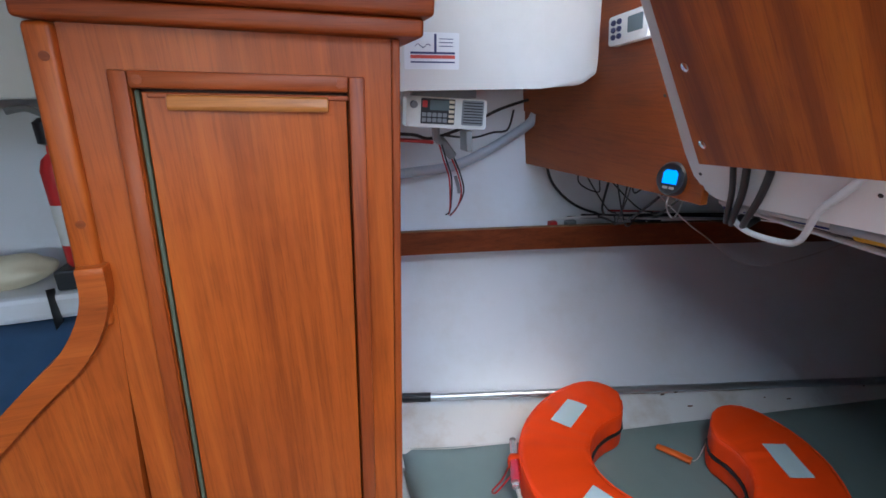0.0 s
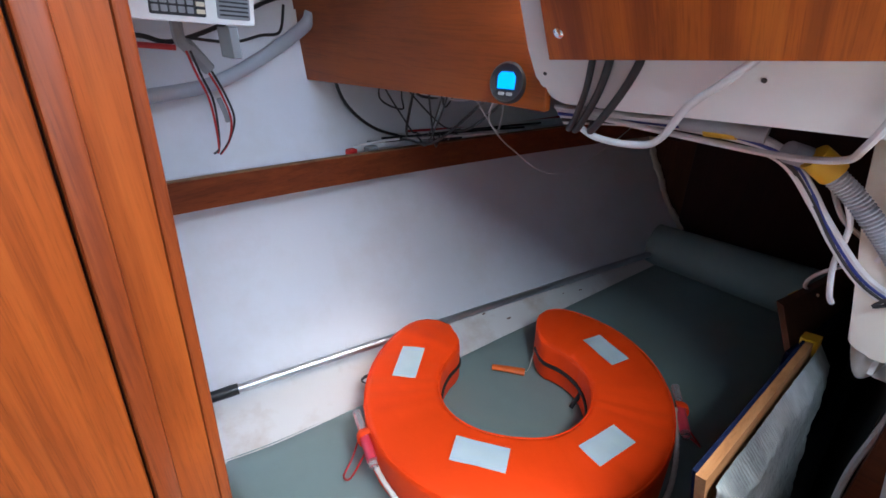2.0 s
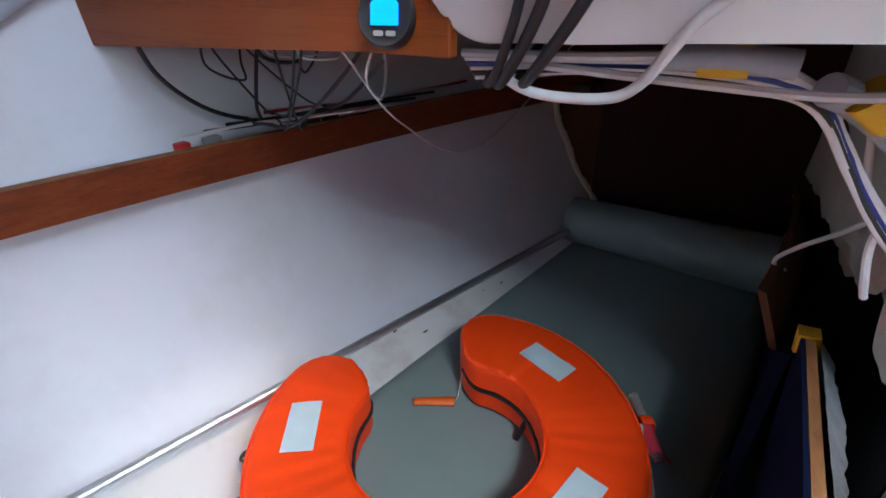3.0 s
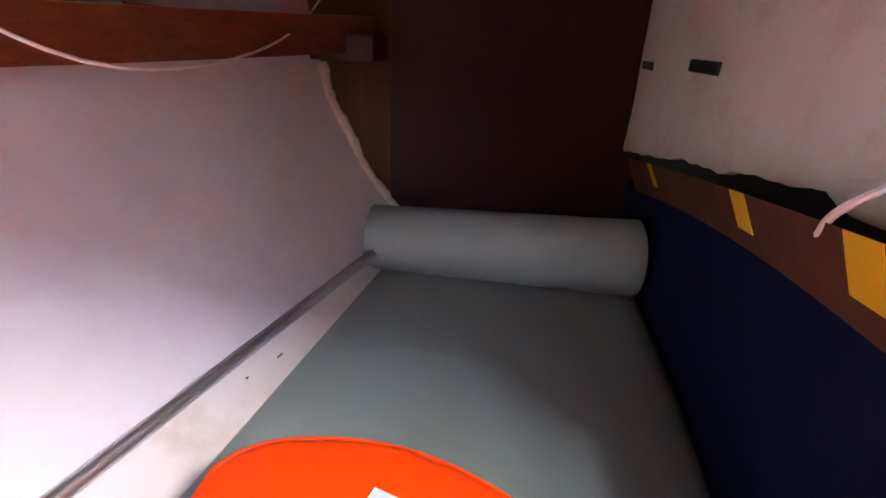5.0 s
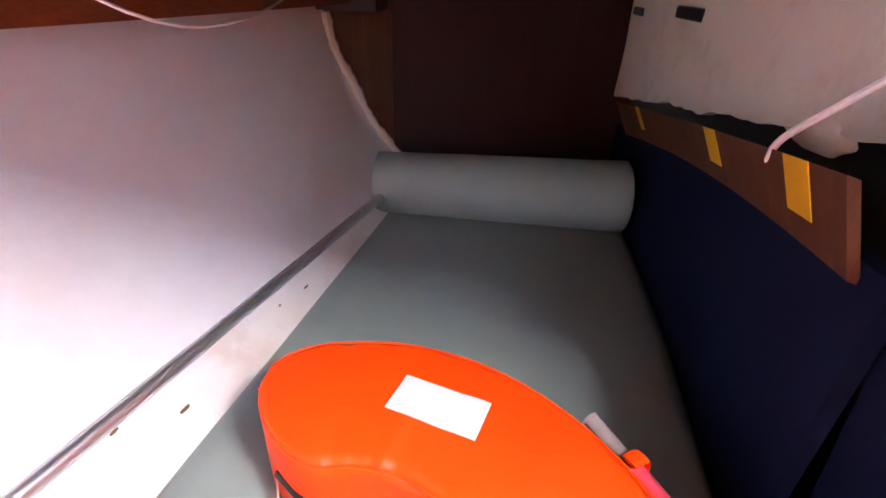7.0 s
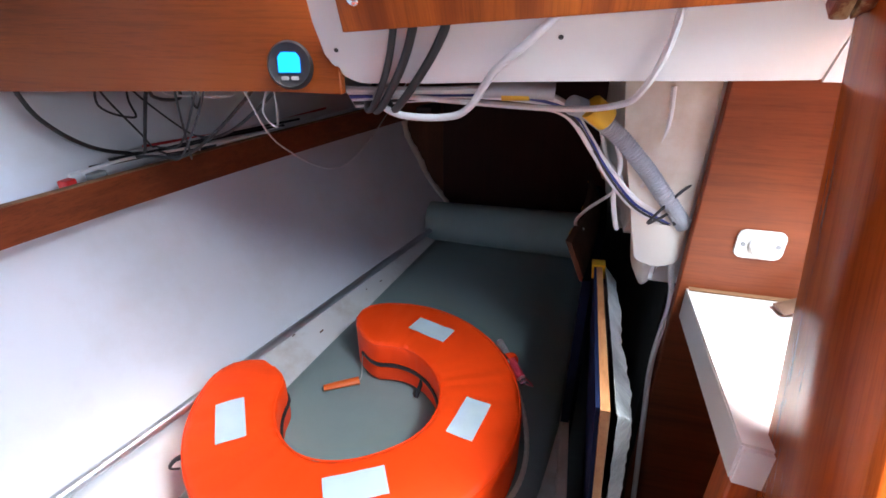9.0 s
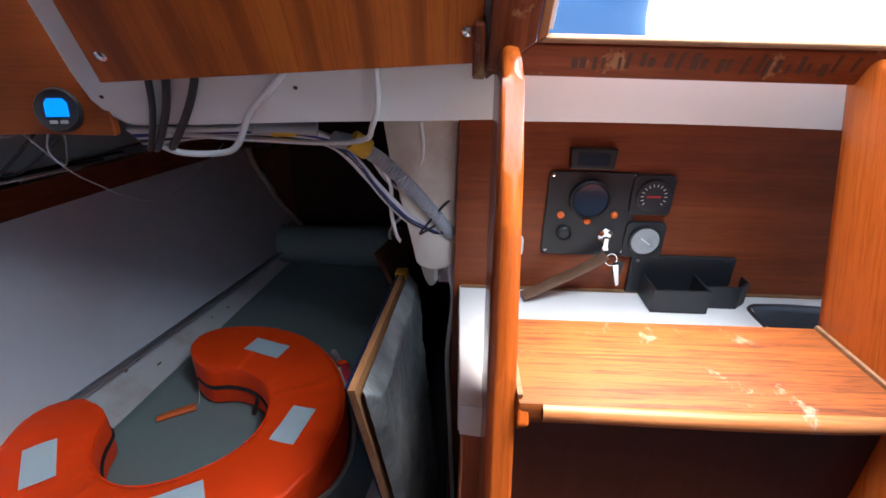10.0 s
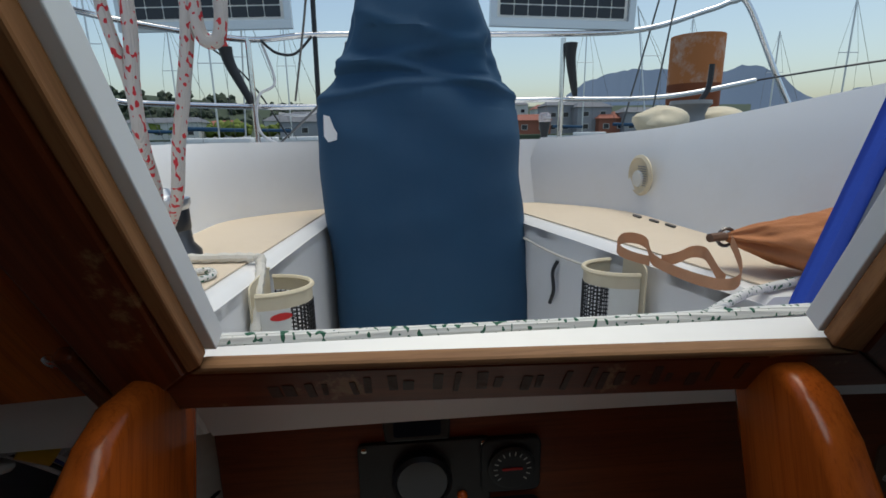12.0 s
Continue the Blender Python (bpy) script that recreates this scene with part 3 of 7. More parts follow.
setting("wall_well_end", prism([(-y, z) for y, z in pillar], 0.045, Matrix.Translation((0.978, 0, 0)) @ Matrix(((0, 0, -1, 0), (-1, 0, 0, 0), (0, 1, 0, 0), (0, 0, 0, 1))), 0.014, 4), ROUGH_WHITE, "rough white rounded end of the cockpit side", True)
setting("wall_locker_panel", prism([(-1.845, 1.262), (-1.845, 1.45), (-2.02, 1.45), (-2.02, 1.95), (-0.99, 1.95), (-0.99, 1.292), (-1.12, 1.292)], 0.018, Matrix.Translation((0.778, 0, 0)) @ Matrix(((0, 0, -1, 0), (-1, 0, 0, 0), (0, 1, 0, 0), (0, 0, 0, 1))), 0.002, 1), PLY_Y, "varnished plywood panel between hull and cabin end")

# sloping white cabin end with the companionway through it
W0, W1, OPEN0, OPEN1 = -1.012, 1.5, -0.330, 0.292
SILL = up(1.430)
TOP = up(1.93)


def corner(r, a0, a1, cx, cy, n=6):
    return [(cx + r * math.cos(radians(a0 + (a1 - a0) * i / n)), cy + r * math.sin(radians(a0 + (a1 - a0) * i / n))) for i in range(n + 1)]




def beam_low(y):
    """The arched lower edge of the cabin end."""
    return up(1.338 - 0.040 * (y - 0.05) ** 2)


left = [(OPEN0, SILL), (-0.295, TOP)] + [(-0.94, TOP)] + [(W0 + 0.005, up(1.40))] + corner(0.055, 180, 270, W0 + 0.06, beam_low(0.95) + 0.055) + [(-y, beam_low(y)) for y in (0.85, 0.75, 0.65, 0.55, 0.45, -OPEN0)]
setting("wall_cabin_end_starboard", prism(left[::-1], 0.03, AFT @ pose(0, 0, -0.03), 0.006), GELCOAT, "white moulded sloping cabin end")
right = [(y, beam_low(-y)) for y in (OPEN1, 0.45, 0.6, 0.75, 0.9, 1.05, 1.2, W1)] + [(W1, TOP), (0.180, TOP), (OPEN1, SILL)]
setting("wall_cabin_end_port", prism(right, 0.03, AFT @ pose(0, 0, -0.03), 0.006), GELCOAT, "white moulded sloping cabin end")
setting("wall_bridge_deck_face", prism([(y, beam_low(-y)) for y in span(OPEN0 + 0.0005, OPEN1 - 0.0005, 6)] + [(OPEN1 - 0.0005, SILL), (OPEN0 + 0.0005, SILL)], 0.03, AFT @ pose(0, 0, -0.03)), GELCOAT, "white moulded beam under the companionway")
setting("ceiling_bridge_deck", block(0.795, 0.93, -1.7, 1.0, 1.3395, 1.3425), GELCOAT, "white underside of the bridge deck")

# companionway frame, its port side a little further into the cabin
FRAME = Matrix.Translation((0.65, 0.29, 0)) @ pose(0, 0, 0, 0, 0, -3.0) @ Matrix.Translation((-0.65, -0.29, 0)) @ AFT
frame_c = thing("companionway_surround", (0.66, 0.02, 1.44), "dark worn mahogany frame round the companionway", "frame")
part("sill", prism([(-0.356, up(1.412)), (0.287, up(1.412)), (0.219, up(1.4575)), (-0.293, up(1.4575))], 0.012, FRAME @ pose(0, 0.021, 0.019), 0.003), TRIM, frame_c, "scratched dark mahogany sill")
part("sill_edge", prism([(-0.292, up(1.458)), (0.218, up(1.458)), (0.193, up(1.466)), (-0.280, up(1.466))], 0.012, FRAME @ pose(0, 0.021, 0.021), 0.003), BARE, frame_c, "bare worn wooden sill edge")
part("side_post", prism([(-0.358, up(1.405)), (-0.2925, up(1.459)), (-0.2735, TOP), (-0.340, TOP)], 0.032, FRAME @ pose(0, 0.021, 0.0015), 0.003), TRIM_V, frame_c)
part("side_post", prism([(0.288, up(1.412)), (0.168, TOP), (0.1305, TOP), (0.2185, up(1.459))], 0.055, FRAME @ pose(0, 0.021, -0.0215), 0.003), TRIM_V, frame_c)
part("inner_edge", prism([(-0.291, up(1.460)), (-0.278, up(1.468)), (-0.260, TOP), (-0.272, TOP)], 0.014, FRAME @ pose(0, 0.021, 0.019), 0.002), BARE_V, frame_c, "bare worn wooden edge")
part("inner_edge", prism([(0.217, up(1.460)), (0.129, TOP), (0.107, TOP), (0.189, up(1.468))], 0.014, FRAME @ pose(0, 0.021, 0.019), 0.002), BARE_V, frame_c, "bare worn wooden edge")
part("white_channel", prism([(-0.280, up(1.468)), (-0.271, up(1.468)), (-0.252, TOP), (-0.262, TOP)], 0.0175, FRAME @ pose(0, 0.021, 0.001), 0.001), GELCOAT, frame_c, "white drop-board channel")
part("white_channel", prism([(0.199, up(1.468)), (0.117, TOP), (0.104, TOP), (0.186, up(1.468))], 0.0175, FRAME @ pose(0, 0.021, 0.001), 0.001), GELCOAT, frame_c, "white drop-board channel")
part("corner_block", prism([(-0.378, up(1.405)), (-0.359, up(1.405)), (-0.362, up(1.48)), (-0.378, up(1.48))], 0.03, FRAME @ pose(0, 0.021, 0.003), 0.004), TRIM_V, frame_c)
random.seed(8)
y = -0.235
while y < 0.145:
    tall = random.uniform(0.012, 0.030)
    part("burnt_mark", prism(rounded(random.uniform(0.004, 0.009), tall, 0.001, 3), 0.0006, FRAME @ pose(y, 0.021 + up(1.436) + random.uniform(-0.005, 0.005), 0.0312) @ pose(0, 0, 0, 0, 0, random.uniform(-6, 6))), CHAR, frame_c, "dark burnt mark")
    y += random.uniform(0.010, 0.024)

# varnished plywood cover board beside the companionway
board = thing("cover_board", (0.70, 0.65, 1.40), "varnished plywood cover board screwed to the white cabin end", "board")
part("panel", prism([(-0.955, up(1.388)), (-0.366, up(1.432)), (-0.351, up(1.90)), (-0.90, up(1.90))], 0.014, AFT @ pose(0, 0.008, 0.004), 0.002), PLY_V, board)
for y, z in ((0.925, 1.437), (0.90, 1.568), (0.386, 1.482)):
    m = AFT @ pose(-y, up(z), 0.018)
    s = part("screw", lathe([(0.0085, 0), (0.0085, 0.0015), (0.006, 0.003), (0.0, 0.0032)], m, 16), CHROME, board, "chrome screw", True)
for y, z in ((1.0, 1.512), (0.985, 1.36), (0.655, 1.384)):
    tagged(part("screw_hole", lathe([(0.0035, 0), (0.0035, 0.0012)], AFT @ pose(-y, up(z), 0.0), 10), BLACK), "small dark screw hole in the white cabin end", "hole", "screw holes in the cabin end")

# cabin side, deck edge, roof and the rest of the shell
side = [(-2.7, 1.585), (0.60, 1.528), (0.72, 1.533)] + [(0.765 + 0.02 * math.sin(a), 1.56 + 0.0 + 0.4 * a) for a in (0, 0.2, 0.5, 0.93)] + [(-2.7, 1.95)]
setting("wall_cabin_side", prism(side, 0.04, Matrix.Translation((0, 1.44, 0)) @ Matrix(((1, 0, 0, 0), (0, 0, -1, 0), (0, 1, 0, 0), (0, 0, 0, 1))), 0.014, 3), DIMMED_GEL, "cream moulded inner side of the cabin, its colour dimmed against strong light")
setting("ceiling_side_deck", block(-2.7, 0.7595, 1.442, 2.0, 1.60, 1.62), ROUGH_WHITE, "rough white underside of the side deck")
setting("trim_deck_beam", block(0.10, 0.62, 1.475, 1.56, 1.548, 1.598, 0.004), BROWN_PLY, "stained wooden packing under the side deck")
# unseen shell closes the cabin; saloon hatch and window openings suit the fills
roof = merge(block(-2.7, -1.80, -1.32, 1.44, 1.94, 1.97), block(-1.30, -0.03, -1.32, 1.44, 1.94, 1.97), block(-1.80, -1.30, -1.32, -0.15, 1.94, 1.97), block(-1.80, -1.30, 0.35, 1.44, 1.94, 1.97), block(-0.03, 0.44, -1.32, -0.25, 1.94, 1.97), block(-0.03, 0.44, 0.31, 1.44, 1.94, 1.97), block(0.44, 0.80, 0.93, 1.50, 1.945, 1.975))
setting("ceiling_cabin", roof, GELCOAT, "unseen plain white cabin roof with open hatches, the saloon's one added")
port = merge(block(-2.7, 0.95, -1.36, -1.32, 1.0, 1.60), block(-2.7, 0.95, -1.36, -1.32, 1.83, 1.97), block(-2.7, -1.20, -1.36, -1.32, 1.60, 1.83), block(-0.30, 0.95, -1.36, -1.32, 1.60, 1.83), block(-2.7, 0.95, -1.80, -1.76, 0.0, 1.02), block(-2.7, 0.95, -1.78, -1.32, 1.0, 1.03))
setting("wall_port_side", port, GELCOAT, "unseen plain white far side of the cabin with an added window opening")
setting("wall_forward", block(-2.74, -2.70, -1.8, 2.0, 0.0, 1.97), TEAK_Z, "plain wooden forward bulkhead")
setting("floor_cabin", block(-2.7, 0.95, -1.8, 1.8, -0.03, 0.0), TEAK_X, "wooden cabin sole")

# ---- counter, sink, ladder and engine panel ----
counter = thing("galley_counter", (0.6, -0.6, 0.0), "white laminate galley counter over a varnished locker", "counter")


def front_x(y):
    return 0.478 + 0.135 * y


SINK = [(0.855, -0.30), (0.848, -0.255), (0.80, -0.243), (0.60, -0.250), (0.50, -0.262), (0.474, -0.29), (0.470, -0.33), (0.478, -0.56), (0.50, -0.592), (0.55, -0.605), (0.67, -0.608), (0.79, -0.565), (0.84, -0.46), (0.855, -0.36)]
bm = bmesh.new()
outer = [(front_x(0.378) , 0.378), (0.904, 0.378), (0.904, -1.5), (front_x(-1.5), -1.5)]
ov = [bm.verts.new((x, y, 0.937)) for x, y in outer]
sv = [bm.verts.new((x, y, 0.937)) for x, y in SINK]
HOB = [(0.765 + 0.125 * math.cos(a), -1.03 + 0.125 * math.sin(a)) for a in span(0, 2 * math.pi, 28)[:-1]]
hv = [bm.verts.new((x, y, 0.937)) for x, y in HOB]
edges = [bm.edges.new((a, b)) for loop in (ov, sv, hv) for a, b in zip(loop, loop[1:] + loop[:1])]
bmesh.ops.triangle_fill(bm, edges=edges, use_beauty=True)
for f in list(bm.faces):
    c = f.calc_center_median()
    if all(v in sv for v in f.verts) or all(v in hv for v in f.verts):
        bm.faces.remove(f)
bmesh.ops.recalc_face_normals(bm, faces=bm.faces)
ext = bmesh.ops.extrude_face_region(bm, geom=list(bm.faces))
for v in ext["geom"]:
    if isinstance(v, bmesh.types.BMVert):
        v.co.z = 0.897
part("worktop", bm, LAMINATE, counter, "white laminate worktop")
part("front_lip", sheet(lambda y, z: (front_x(y) - 0.006, y, z), span(-0.185, -1.5, 4), span(0.72, 0.932, 2), (0.008, 0, 0)), GELCOAT, counter, "white front lip")
part("front_lip", sheet(lambda y, z: (front_x(y) - 0.006, y, z), span(0.376, 0.30, 2), span(0.872, 0.932, 2), (0.008, 0, 0)), GELCOAT, counter, "white front lip")
part("end_lip", sheet(lambda x, z: (x, 0.379, z), span(front_x(0.37), 0.90, 3), span(0.875, 0.933, 2), (0, -0.006, 0)), GELCOAT, counter, "white end lip")
part("front_panel", sheet(lambda y, z: (front_x(y) + 0.03, y, z), span(0.36, -1.5, 4), span(0.02, 0.87, 2), (0.015, 0, 0)), DARK_PLY, counter, "dark varnished front panel")
part("corner_post", block(front_x(0.36) + 0.008, front_x(0.36) + 0.06, 0.31, 0.372, 0.02, 0.872, 0.004), TEAK_Z, counter, "varnished corner post")
part("back_joint", block(0.893, 0.904, -1.4, 0.375, 0.938, 0.941), BARE, counter, "cracked sealant along the bulkhead")

sink = thing("galley_sink", (0.66, -0.42, 0.74), "dull dark stainless steel sink set into the counter", "sink")
cx, cy = 0.66, -0.43
bm = bmesh.new()
rings = []
for k, z in ((1.0, 0.9385), (0.97, 0.930), (0.93, 0.80), (0.86, 0.765), (0.5, 0.755), (0.05, 0.753)):
    rings.append([bm.verts.new((cx + (x - cx) * k, cy + (y - cy) * k, z)) for x, y in SINK])
for a, b in zip(rings, rings[1:]):
    for i in range(len(a)):
        bm.faces.new((a[i], a[(i + 1) % len(a)], b[(i + 1) % len(b)], b[i]))
bm.faces.new(rings[-1])
part("basin", bm, STEEL, sink, "", True, 50)
part("rim", tube([(cx + (x - cx) * 1.01, cy + (y - cy) * 1.01, 0.9385) for x, y in SINK], 0.004, 8, 4, True), STEEL, sink, "", True)
part("drain", lathe([(0.022, 0), (0.022, 0.004), (0.012, 0.005), (0.0, 0.003)], Matrix.Translation((0.60, -0.40, 0.755)), 20), CHROME, sink)

recess = thing("round_recess", (0.765, -1.03, 0.80), "dark round recess sunk into the white counter", "recess")
part("bowl", lathe([(0.124, 0.137), (0.121, 0.125), (0.117, 0.03), (0.10, 0.006), (0.0, 0.0)][::-1], Matrix.Translation((0.765, -1.03, 0.80)), 28), DARK_PLY, recess, "", True)
part("rim", tube([(x, y, 0.938) for x, y in HOB], 0.003, 6, 1, True), STEEL, recess, "dull metal rim", True)
rod = thing("handrail", (0.435, -0.55, 0.937), "worn leather-covered handrail along the counter's edge", "handrail")
part("bar", tube([(front_x(-0.315) + 0.008, -0.315, 0.950), (front_x(-0.33) + 0.008, -0.33, 0.955), (front_x(-0.6) + 0.012, -0.6, 0.957), (front_x(-1.4) + 0.012, -1.4, 0.957)], 0.021, 12, 6, ring=lambda i: 0.45 if i == 0 else 1.0), LEATHER, rod, "", True)
part("foot", lathe([(0.012, 0), (0.012, 0.02)], Matrix.Translation((front_x(-1.2) + 0.012, -1.2, 0.936)), 12), CHROME, rod)

tap = thing("sink_tap", (0.83, -0.585, 0.937), "small chrome tap on a dark base beside the sink", "tap")
part("base", lathe([(0.03, 0), (0.03, 0.012), (0.014, 0.022), (0.012, 0.03)], Matrix.Translation((0.842, -0.60, 0.937)), 20), GREY_PL, tap, "", True)
part("spout", tube([(0.842, -0.60, 0.96), (0.842, -0.598, 1.03), (0.825, -0.585, 1.06), (0.795, -0.565, 1.045), (0.79, -0.562, 1.02)], 0.008, 10, 6), CHROME, tap, "", True)
hook = thing("sink_hose_fitting", (0.46, -0.285, 0.937), "small corroded chrome fitting beside the sink", "fitting")
part("ring", tube([(0.462 + 0.013 * math.cos(a), -0.282 + 0.013 * math.sin(a), 0.948) for a in span(0, 5.6, 7)], 0.004, 8, 3, True), CHROME, hook, "", True)
part("plug", lathe([(0.011, 0), (0.011, 0.012), (0.006, 0.018)], Matrix.Translation((0.445, -0.278, 0.937)), 14), BLACK, hook)

# companionway ladder
ladder = thing("companionway_ladder", (0.40, 0.08, 0.0), "varnished mahogany companionway ladder with a worn step", "ladder")
SIDE_PROFILE = [(0.735, 1.420), (0.722, 1.441), (0.69, 1.455), (0.63, 1.458), (0.60, 1.448), (0.575, 1.421), (0.512, 1.325), (0.472, 1.265), (0.408, 1.09), (0.350, 0.92), (0.04, 0.02), (0.255, 0.02), (0.56, 0.92)]
ON_XZ = Matrix(((1, 0, 0, 0), (0, 0, -1, 0), (0, 1, 0, 0), (0, 0, 0, 1)))
PORT_PROFILE = [(0.674, 1.415), (0.668, 1.435), (0.65, 1.449), (0.625, 1.452), (0.60, 1.443), (0.575, 1.418), (0.512, 1.325), (0.472, 1.270), (0.408, 1.09), (0.350, 0.92), (0.04, 0.02), (0.20, 0.02), (0.50, 0.92), (0.548, 1.065)]
part("side_board", prism(PORT_PROFILE[::-1], 0.036, Matrix.Translation((0, -0.152, 0)) @ ON_XZ, 0.012, 3), LADDER, ladder, "", True, 50)
part("side_board", prism([(x - 0.014, z) for x, z in SIDE_PROFILE[::-1]], 0.027, Matrix.Translation((0, 0.342, 0)) @ ON_XZ, 0.012, 3), LADDER, ladder, "", True, 50)
for k, (z, x0, x1) in enumerate(((1.08, 0.372, 0.556), (0.80, 0.275, 0.46), (0.52, 0.18, 0.365), (0.25, 0.085, 0.27))):
    tread = part("tread", block(x0, x1, -0.1515, 0.3145, z - 0.032, z, 0.006), STEP, ladder, "orange-brown teak tread with worn varnish", True)
    part("nosing", tube([(x0 + 0.002, 0.285, z - 0.013), (x0 - 0.002, 0.1, z - 0.013), (x0 - 0.002, -0.05, z - 0.013), (x0 + 0.004, -0.148, z - 0.013)], 0.0115, 10, 4), STEP_EDGE if k == 0 else LADDER, tread, "worn pale front edge", True)
    part("end_bracket", prism([(x0 + 0.004, z - 0.005), (x0 - 0.008, z - 0.028), (x0 + 0.01, z - 0.05), (x1 - 0.02, z - 0.05), (x1 - 0.02, z - 0.005)][::-1], 0.014, Matrix.Translation((0, 0.314, 0)) @ ON_XZ, 0.003), LADDER, tread)
    part("end_strip", block(x0 + 0.008, x1 - 0.004, -0.151, -0.145, z - 0.001, z + 0.006, 0.001), BARE, tread, "pale sealing strip")
    part("end_strip", block(x0 + 0.008, x1 - 0.004, 0.308, 0.3145, z - 0.001, z + 0.006, 0.001), BARE, tread, "pale sealing strip")
    part("riser", block(x0 + 0.03, x0 + 0.045, -0.150, 0.314, z - 0.245, z - 0.033), DARK_PLY, ladder, "dark plywood riser")

# engine control panel on the bulkhead
panel = thing("engine_panel", (0.9, 0.10, 1.02), "black engine control panel with dials, lamps and a key switch", "control panel")
WALL = 0.9045


def on_wall(y, z, off=0.0):
    return facing_x(WALL - off, y, z)


part("plate", prism(rounded(0.186, 0.186, 0.008), 0.007, on_wall(0.110, 1.121), 0.0015), BLACK, panel)
part("hour_meter", prism([(-0.044, -0.02), (0.044, -0.02), (0.046, 0.022), (-0.048, 0.022)], 0.016, on_wall(0.120, 1.2415), 0.003), BLACK, panel)
part("meter_window", prism(rounded(0.064, 0.026, 0.004), 0.001, on_wall(0.120, 1.243, 0.016)), GLASS, panel)
tach = part("rev_counter", lathe([(0.042, 0), (0.042, 0.012), (0.037, 0.016), (0.035, 0.012)], on_wall(0.115, 1.158, 0.007), 32), BLACK, panel, "round dark rev counter", True)
part("glass", lathe([(0.0348, 0), (0.0348, 0.0015)], on_wall(0.115, 1.158, 0.019), 32), GLASS, tach)
for y, z in ((0.170, 1.120), (0.113, 1.108), (0.058, 1.123)):
    part("warning_lamp", lathe([(0.0075, 0), (0.0075, 0.004), (0.004, 0.007)], on_wall(y, z, 0.007), 14), ORANGE_PL, panel, "orange warning lamp", True)
part("push_button", lathe([(0.016, 0), (0.016, 0.008), (0.012, 0.012), (0.010, 0.008)], on_wall(0.159, 1.080, 0.007), 20), BLACK, panel, "", True)
part("key_switch", lathe([(0.016, 0), (0.016, 0.008), (0.009, 0.013), (0.004, 0.012)], on_wall(0.070, 1.077, 0.007), 20), CHROME, panel, "chrome key switch", True)
for y in (0.194, 0.027):
    for z in (1.206, 1.039):
        part("screw", lathe([(0.004, 0), (0.004, 0.001), (0.0, 0.002)], on_wall(y, z, 0.007), 10), CHROME, panel)
for z, r in ((1.169, 0.0), (1.069, 0.0)):
    gau = part("gauge", prism(rounded(0.086, 0.086 if z > 1.1 else 0.082, 0.012), 0.012, on_wall(-0.012 if z > 1.1 else -0.014, z), 0.003), BLACK, panel, "square black gauge")
    gy = -0.012 if z > 1.1 else -0.014
    part("bezel", lathe([(0.034, 0), (0.034, 0.005), (0.030, 0.006)], on_wall(gy, z, 0.012), 28), BLACK, gau, "", True)
    part("dial", lathe([(0.0295, 0), (0.0295, 0.0015)], on_wall(gy, z, 0.017), 28), BLACK if z > 1.1 else DIAL, gau, "pale dial face")
    if z > 1.1:
        part("needle", prism(rounded(0.030, 0.0035, 0.0015, 3), 0.001, on_wall(gy, z, 0.019)), RED, gau, "red needle")
        for a in span(-0.7, 3.84, 13):
            part("tick", prism(rounded(0.006, 0.0015, 0.0006, 3), 0.0006, on_wall(gy + 0.024 * math.cos(a), z + 0.024 * math.sin(a), 0.0188) @ pose(0, 0, 0, 0, 0, math.degrees(-a) + 180)), WHITE_PL, gau)
    else:
        part("needle", prism(rounded(0.026, 0.002, 0.0008, 3), 0.001, on_wall(gy, z, 0.019) @ pose(0, 0, 0, 0, 0, -35)), WHITE_PL, gau)

key = thing("key_with_strap", (0.88, 0.12, 0.94), "ignition key with a worn brown leather strap", "key")
part("key", prism([(-0.004, 0), (0.004, 0), (0.005, -0.018), (0.008, -0.028), (-0.008, -0.028), (-0.005, -0.018)], 0.002, on_wall(0.070, 1.075, 0.022)), CHROME, key)
part("strap", tube([(0.872, 0.068, 1.040), (0.868, 0.10, 1.018), (0.862, 0.16, 0.985), (0.858, 0.205, 0.960), (0.852, 0.240, 0.946)], 0.019, 10, 6, flat=0.24), LEATHER, key, "", True)
part("ring", tube([(0.872, 0.056 + 0.012 * math.cos(a), 1.030 + 0.014 * math.sin(a)) for a in span(0, 5.5, 7)], 0.0014, 6, 3, True), CHROME, key)
part("spare_key", prism([(-0.006, 0), (0.006, 0), (0.004, -0.05), (-0.003, -0.052)], 0.002, on_wall(0.046, 1.02, 0.035) @ pose(0, 0, 0, 0, 0, 12)), CHROME, key)
part("fob", prism([(-0.012, 0.012), (0.013, 0.014), (0.008, -0.016), (-0.01, -0.014)], 0.004, on_wall(0.040, 1.012, 0.03)), BLACK, key)

socket = thing("socket_plate", (0.9, 0.27, 1.0), "white rectangular socket plate with a round cover", "socket")
part("plate", prism(rounded(0.078, 0.054, 0.014), 0.006, on_wall(0.281, 1.043), 0.001), WHITE_PL, socket)
part("cover", lathe([(0.020, 0), (0.020, 0.008), (0.016, 0.012), (0.0, 0.013)], on_wall(0.281, 1.043, 0.006), 24), WHITE_PL, socket, "", True)
for y in (0.309, 0.253):
    part("screw", lathe([(0.004, 0), (0.004, 0.002)], on_wall(y, 1.043, 0.006), 10), GREY_PL, socket)

